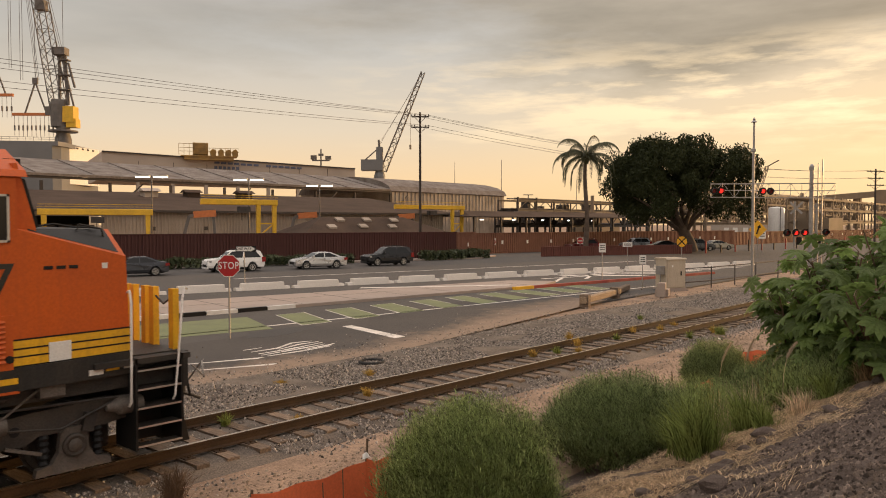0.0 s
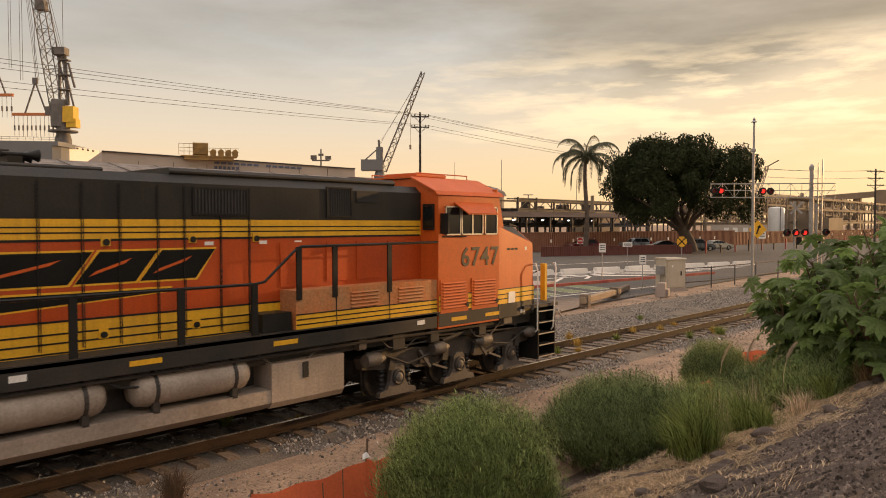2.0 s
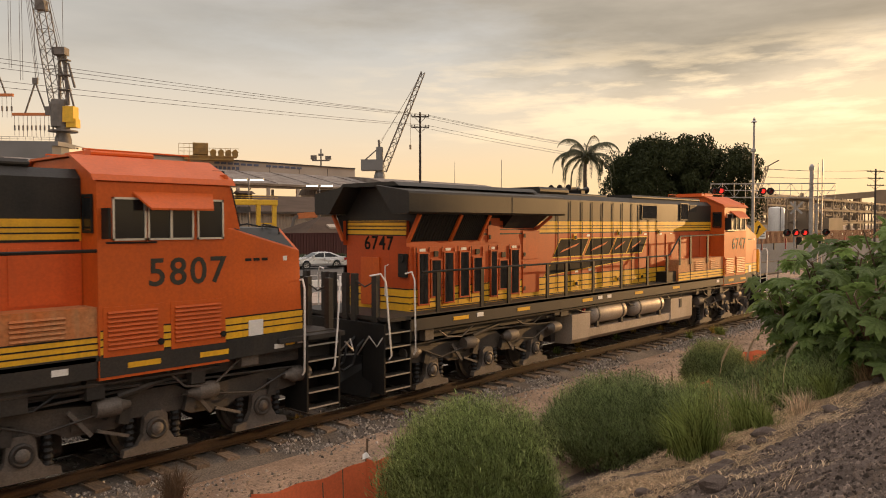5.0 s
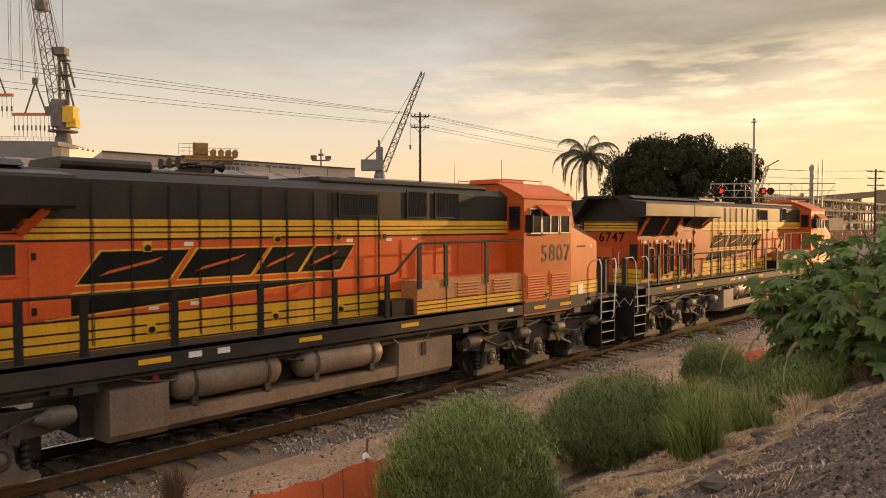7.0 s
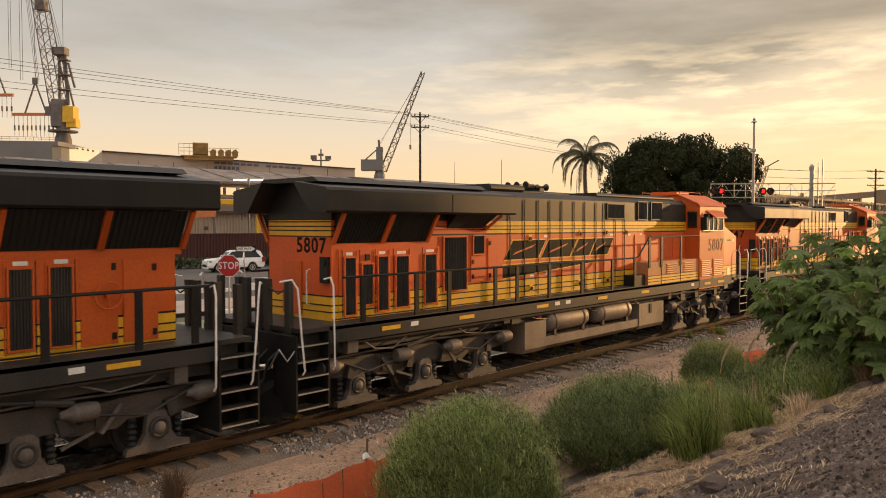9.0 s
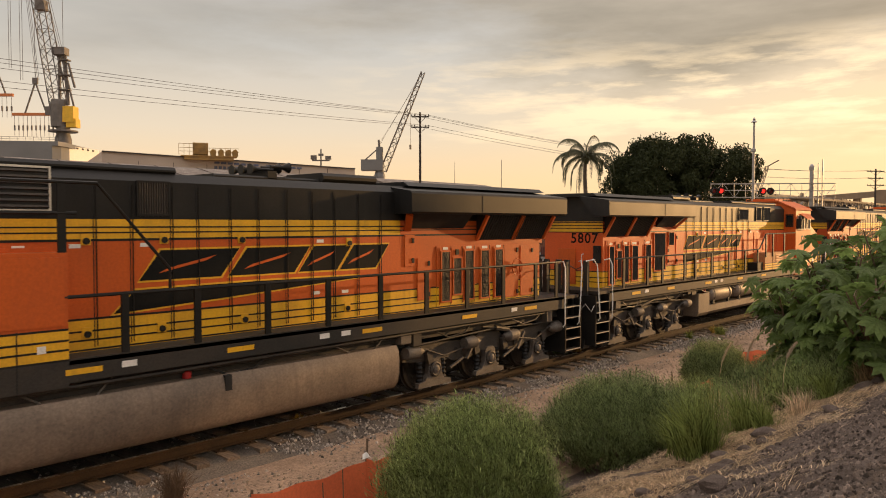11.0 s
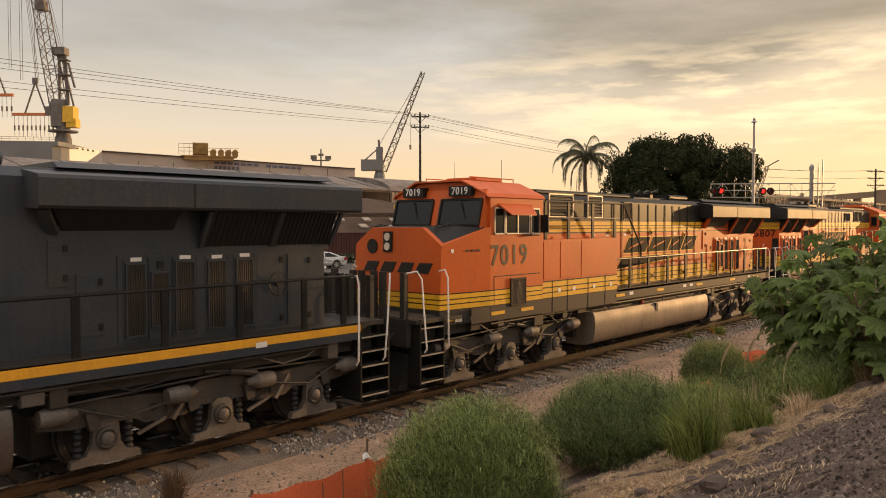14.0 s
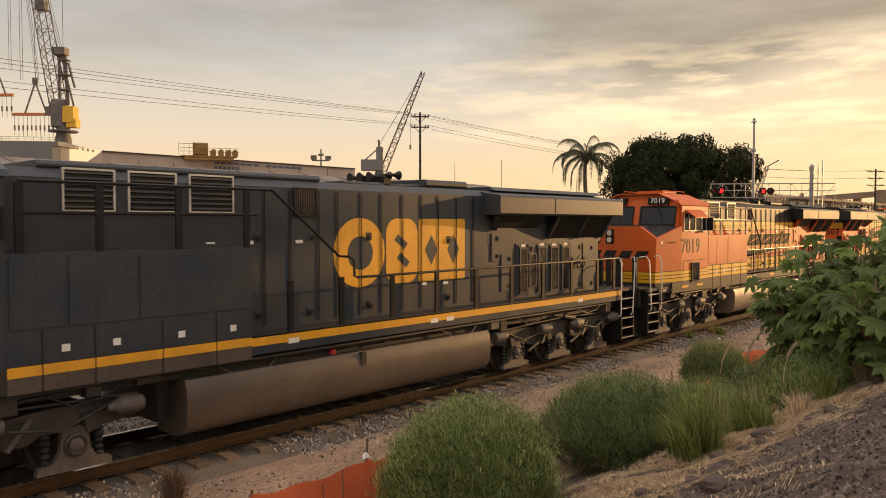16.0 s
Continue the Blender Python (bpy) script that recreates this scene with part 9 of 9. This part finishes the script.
def straw_litter():
    """Matted straw, roots and clods on the bank edge."""
    rnd = random.Random(9)
    sh = Shape()
    for k in range(62000):
        x = rnd.uniform(2.5, 17)
        e = -8.15 - 0.13 * (x - 5)
        y = e + rnd.triangular(-0.95, 1.9, 0.1)
        if noise.noise(Vector((x * 1.6, y * 1.6, 4))) < -0.3:
            continue
        z = land(x, y)
        a = rnd.uniform(0, 6.28)
        l = rnd.uniform(0.06, 0.34)
        blade(sh, (x, y, z + 0.004), (x + l * math.cos(a), y + l * math.sin(a), land(x + l * math.cos(a), y + l * math.sin(a)) + rnd.uniform(0.005, 0.06)), rnd.uniform(0.002, 0.006), (0, 0, rnd.uniform(0, 0.03)))
    for k in range(9000):
        x, y = rnd.uniform(3.0, 15), rnd.triangular(-10.95, -8.8, -9.4)
        if noise.noise(Vector((x * 1.6, y * 1.6, 9))) < 0.16:
            continue
        z = land(x, y)
        a = rnd.gauss(-0.3, 0.7)
        l = rnd.uniform(0.08, 0.3)
        blade(sh, (x, y, z + 0.004), (x + l * math.cos(a), y + l * math.sin(a), land(x + l * math.cos(a), y + l * math.sin(a)) + 0.02), 0.004, (0, 0, 0.02))
    single("straw_litter", sh, STRAW, "dry straw and root litter on the bank", "dry grass", kind="stuff")
    cl = Shape()
    for k in range(70000):
        x, y = 2.5 + 14 * rnd.random() ** 1.3, rnd.uniform(-11.2, -8.0)
        z = land(x, y)
        r = 0.004 + 0.022 * rnd.random() ** 4
        p = [(x + r * math.cos(q * 1.2566 + k) * rnd.uniform(0.7, 1.2), y + r * math.sin(q * 1.2566 + k) * rnd.uniform(0.7, 1.2), z - 0.004) for q in range(5)]
        t = [(x + (a - x) * 0.5, y + (b - y) * 0.5, z + r * rnd.uniform(0.5, 1.0)) for a, b, _ in p]
        cl.add(p + t, [(i, (i + 1) % 5, 5 + (i + 1) % 5, 5 + i) for i in range(5)] + [(5, 6, 7, 8, 9)])
    single("soil_clods", cl, island_variation(mat("soil_clod", (0.16, 0.125, 0.103), 0.95, 0, 0.3, 8, 40, 0.3, spec=0.2), 0.2, 1.8), "loose soil clods and gravel on the bank", "soil", kind="stuff")
    gr = Shape()
    for k in range(16000):
        x, y = 2 + 30 * rnd.random() ** 1.4, rnd.uniform(-5.6, -2.2)
        z = land(x, y)
        r = 0.008 + 0.03 * rnd.random() ** 3
        p = [(x + r * math.cos(q * 1.571 + k), y + r * math.sin(q * 1.571 + k) * rnd.uniform(0.6, 1.1), z - 0.003) for q in range(4)]
        t = [(x + (a - x) * 0.5, y + (b - y) * 0.5, z + r * 0.7) for a, b, _ in p]
        gr.add(p + t, [(i, (i + 1) % 4, 4 + (i + 1) % 4, 4 + i) for i in range(4)] + [(4, 5, 6, 7)])
    single("dirt_gravel", gr, island_variation(mat("dirt_pebble", (0.27, 0.21, 0.155), 0.9, 0, 0.3, 8, 40, 0.2, spec=0.2), 0.6, 1.45), "small pebbles on the dirt strip", "gravel", kind="stuff")
    for x, y, r in ((8.6, -8.75, 0.13), (7.7, -9.1, 0.16), (9.4, -9.0, 0.17), (10.9, -9.3, 0.13), (6.0, -9.2, 0.12), (6.5, -9.55, 0.14), (12.2, -9.45, 0.15), (7.0, -8.6, 0.1), (10.2, -9.5, 0.1)) + tuple((x, -8.75 - 0.13 * (x - 5) + rnd.gauss(0, 0.16), 0.035 + 0.09 * rnd.random() ** 2) for x in (rnd.uniform(4.2, 14.0) for _ in range(46))):
        s = Shape()
        n = 7
        vs, fs = [], []
        for i, (zz, q) in enumerate(((-0.3, 0.8), (0.15, 1.0), (0.5, 0.75), (0.72, 0.35))):
            vs += [(r * q * math.cos(j * 6.283 / n) * rnd.uniform(0.8, 1.25), r * q * math.sin(j * 6.283 / n) * rnd.uniform(0.8, 1.25), r * zz) for j in range(n)]
        for i in range(3):
            fs += [(i * n + j, i * n + (j + 1) % n, (i + 1) * n + (j + 1) % n, (i + 1) * n + j) for j in range(n)]
        fs.append(tuple(range(3 * n, 4 * n)))
        s.add(vs, fs)
        single("earth_clod", s, BANK, "dark lump of earth on the bank", "clod", "earth lumps", m=pose(x, y, land(x, y), 0, 0, rnd.uniform(0, 360)), smooth=r < 0.1)


straw_litter()

FENCE_ORANGE = mat("orange_plastic_fence", (0.72, 0.16, 0.06), 0.55, 0, 0.2, 2, 30, 0.1, tint=(0.5, 0.11, 0.05))


def silt_fence(pts, h, label, seed):
    """Sagging orange plastic sheet on wooden stakes."""
    f = thing("silt_fence", label, "fence")
    rnd = random.Random(seed)
    n = 14
    for (a, b), (c, d) in zip(pts[:-1], pts[1:]):
        sh = Shape()
        rows = 5
        vs = []
        for i in range(n + 1):
            t = i / n
            x, y = a + (c - a) * t, b + (d - b) * t
            hh = h * (1 - 0.06 * math.sin(math.pi * t)) + 0.02 * math.sin(t * 15 + seed)
            for j in range(rows):
                w = 0.05 * math.sin(t * 9 + j) * (1 - j / rows)
                vs.append((x, y + w, land(x, y) - 0.03 + hh * j / (rows - 1)))
        k = len(vs)
        vs += [(x, y + 0.006, z) for x, y, z in vs]
        fs = []
        for i in range(n):
            for j in range(rows - 1):
                q = (i * rows + j, (i + 1) * rows + j, (i + 1) * rows + j + 1, i * rows + j + 1)
                fs += [q, tuple(k + v for v in q[::-1])]
        sh.add(vs, fs)
        part("sheet", sh, FENCE_ORANGE, f, "sagging orange plastic sheet", smooth=True)
    for x, y in pts:
        part("stake", Shape().cbox((x, y + 0.03, land(x, y) + h / 2), (0.022, 0.022, h + (0.5 if h > 0.8 and x > 6 and x < 7 else 0.06)), 4, 2, 2), TWIG, f)
    return f


silt_fence([(3.2, -4.8), (4.92, -4.8), (6.69, -4.8), (7.6, -4.88), (8.9, -4.9)], 0.88, "orange plastic silt fence on stakes", 2)
silt_fence([(16.2, -5.15), (17.3, -5.1)], 0.4, "slumped orange silt fence beside the shrub", 3)
silt_fence([(18.9, -4.75), (20.6, -4.6), (22.4, -5.2)], 0.55, "slumped orange silt fence near the track", 4)
bag = thing("litter", "white plastic scrap caught on the fence stake", "litter", pose(6.69, -4.8, land(6.69, -4.78) + 0.87))
part("scrap", Shape().add([(-0.07, 0, 0), (0.02, -0.03, 0.02), (0.09, 0.01, -0.01), (0.03, 0.05, 0.05), (-0.04, 0.03, 0.06), (0, 0, 0.09)], [(0, 1, 5), (1, 2, 5), (2, 3, 5), (3, 4, 5), (4, 0, 5), (0, 4, 3, 2, 1)]), WHITE, bag)
for i, (x, y) in enumerate(((12.3, -0.45), (20.5, -1.2), (25.6, -1.9), (10.5, -2.6), (4.9, -3.3))):
    o = single("stone", Shape().add([(-0.07, -0.04, 0), (0.06, -0.06, 0), (0.08, 0.05, 0), (-0.05, 0.06, 0), (-0.02, 0.0, 0.07), (0.04, 0.01, 0.06)], [(0, 1, 5, 4), (1, 2, 5), (2, 3, 4, 5), (3, 0, 4), (3, 2, 1, 0)]), WHITE, "pale scrap of stone by the track", "stone", m=pose(x, y, -0.25 if abs(y) < 1.5 else -0.33))

CASTOR = leafy(mat("castor_leaf_green", (0.135, 0.19, 0.055), 0.55, 0, 0.3, 4, 20, 0.05, tint=(0.08, 0.125, 0.036), random_amount=0.5, spec=0.25), 0.42, 1.6)
CASTOR_STEM = mat("castor_stem", (0.13, 0.08, 0.045), 0.6, 0, 0.3)


def castor_leaf(size, lobes, seed):
    """Palmate leaf: pointed lobes folded along their midribs."""
    rnd = random.Random(seed)
    sh = Shape()
    vs = [(0, 0, 0)]
    fs = []
    n = lobes
    for i in range(n):
        a = radians(-150 + 300 * i / (n - 1))
        l = size * (0.62 + 0.38 * math.cos(a * 0.55)) * rnd.uniform(0.9, 1.1)
        droop = -0.22 * l * rnd.uniform(0.6, 1.6)
        w = 0.30 * size
        def pt(r, s, z):
            return (r * math.cos(a) - s * math.sin(a), r * math.sin(a) + s * math.cos(a), z)
        b = len(vs)
        vs += [pt(l * 0.35, -w * 0.55, -0.02 * size), pt(l * 0.35, 0, 0.03 * size), pt(l * 0.35, w * 0.55, -0.02 * size),
               pt(l * 0.65, -w * 0.62, droop * 0.35), pt(l * 0.65, 0, droop * 0.25 + 0.03 * size), pt(l * 0.65, w * 0.62, droop * 0.35), pt(l, 0, droop)]
        fs += [(0, b, b + 1), (0, b + 1, b + 2), (b, b + 3, b + 4, b + 1), (b + 1, b + 4, b + 5, b + 2), (b + 3, b + 6, b + 4), (b + 4, b + 6, b + 5)]
        if i:
            fs.append((0, b - 5, b))
    sh.add(vs, fs)
    return sh.mesh("leaf", CASTOR)


def castor_plant(x, y, h, r, n, label, seed):
    rnd = random.Random(seed)
    z0 = land(x, y) - 0.03
    t = thing("castor_plant", label, "plant", pose(x, y, z0))
    leaves = [castor_leaf(0.34, 8, 1), castor_leaf(0.30, 7, 2), castor_leaf(0.38, 9, 3)]
    ends = []
    for k in range(11):
        a = k * 2.399
        q = r * rnd.uniform(0.25, 0.8)
        hh = h * rnd.uniform(0.6, 0.95)
        pts = [Vector((rnd.uniform(-0.1, 0.1), rnd.uniform(-0.1, 0.1), 0)), Vector((q * 0.35 * math.cos(a), q * 0.35 * math.sin(a), hh * 0.45)), Vector((q * math.cos(a), q * math.sin(a), hh))]
        part("stem", Shape().tube(pts, 0.028, 6, 0.012), CASTOR_STEM, t)
        ends.append(pts)
    for k in range(n):
        p = rnd.choice(ends)
        u = rnd.uniform(0.08, 1.0)
        c = p[1].lerp(p[2], (u - 0.4) / 0.6) if u > 0.4 else p[0].lerp(p[1], u / 0.4)
        a = rnd.uniform(0, 6.283)
        d = Vector((math.cos(a), math.sin(a), 0))
        ln = rnd.uniform(0.2, 0.55)
        e = c + d * ln + Vector((0, 0, rnd.uniform(0.02, 0.25)))
        if e.z > h * 1.02:
            e.z = h * rnd.uniform(0.9, 1.0)
        part("leaf_stalk", Shape().tube([c, c.lerp(e, 0.5) + Vector((0, 0, 0.04)), e], 0.007, 4), CASTOR_STEM, t)
        o = part("leaf", None, None, t, mesh=leaves[k % 3])
        o.matrix_local = pose(e.x, e.y, e.z, rnd.uniform(-25, 25), rnd.uniform(15, 60), math.degrees(a)) @ Matrix.Scale(rnd.uniform(0.5, 1.0), 4)
    return t


castor_plant(14.3, -8.55, 2.65, 1.25, 330, "tall castor plant with large green star-shaped leaves", 41)
castor_plant(12.6, -9.5, 1.6, 0.8, 75, "young castor plant with star-shaped leaves on the bank", 42)
castor_plant(14.9, -9.35, 2.5, 1.0, 230, "leafy castor plant at the edge of the path", 44)
castor_plant(15.8, -7.4, 2.2, 1.0, 160, "castor plant with large star-shaped leaves", 43)


PLUME = leafy(mat("pale_seed_plume", (0.55, 0.45, 0.33), 0.9, 0, 0.2, 3, 20, 0.0, spec=0.1))


def fountain_heads():
    """Fluffy arching seed heads among the undergrowth."""
    rnd = random.Random(6)
    for x, y, z, dx, dz in ((14.9, -7.15, 0.62, 0.3, 0.32), (14.3, -6.42, 0.95, 0.2, 0.5), (14.0, -7.0, 0.9, 0.1, 0.5), (11.8, -8.4, 0.8, 0.15, 0.35)):
        g = thing("seed_head", "pale fluffy arching grass seed head", "grass", pose(x, y, land(x, y)))
        pts = [Vector((0, 0, 0)), Vector((0.05, 0, z * 0.7)), Vector((0.12, -0.02, z))]
        part("stalk", Shape().tube(pts, 0.004, 4), STRAW, g)
        sh = Shape()
        for k in range(900):
            u = rnd.random()
            c = pts[2] + Vector((dx * u, -0.1 * u, dz * u - 0.12 * u * u))
            d = Vector((rnd.gauss(0, 1), rnd.gauss(0, 1), rnd.gauss(0, 1))).normalized() * 0.045 * (1 - 0.6 * abs(u - 0.4))
            blade(sh, c, c + d + Vector((0.03 * dx, 0, 0.03 * dz)), 0.0016, (0, 0, 0))
        part("plume", sh, PLUME, g)


fountain_heads()


ring = thing("rubber_ring", "old black rubber hose ring on the ballast", "hose", pose(14.3, 3.35, -0.235))
part("ring", Shape().tube([(0.33 * math.cos(k * math.pi / 10), 0.33 * math.sin(k * math.pi / 10), 0.03) for k in range(21)], 0.045, 7), TYRE, ring, smooth=True)

# stakes left standing beside the slumped fence
for x, y, hgt in ((16.94, -3.83, 0.36), (18.0, -3.75, 0.3), (6.1, -5.0, 0.98), (5.75, -5.05, 0.9)):
    st = thing("stake", "weathered wooden stake in the dirt", "stake", pose(x, y, land(x, y) - 0.05, 3, -3, 20), "loose stakes")
    part("shaft", Shape().tube([(0, 0, 0), (0.01, 0, hgt * 0.6), (0, 0.015, hgt)], 0.03 if hgt < 0.5 else 0.009, 6, 0.007), TWIG, st)


motions()
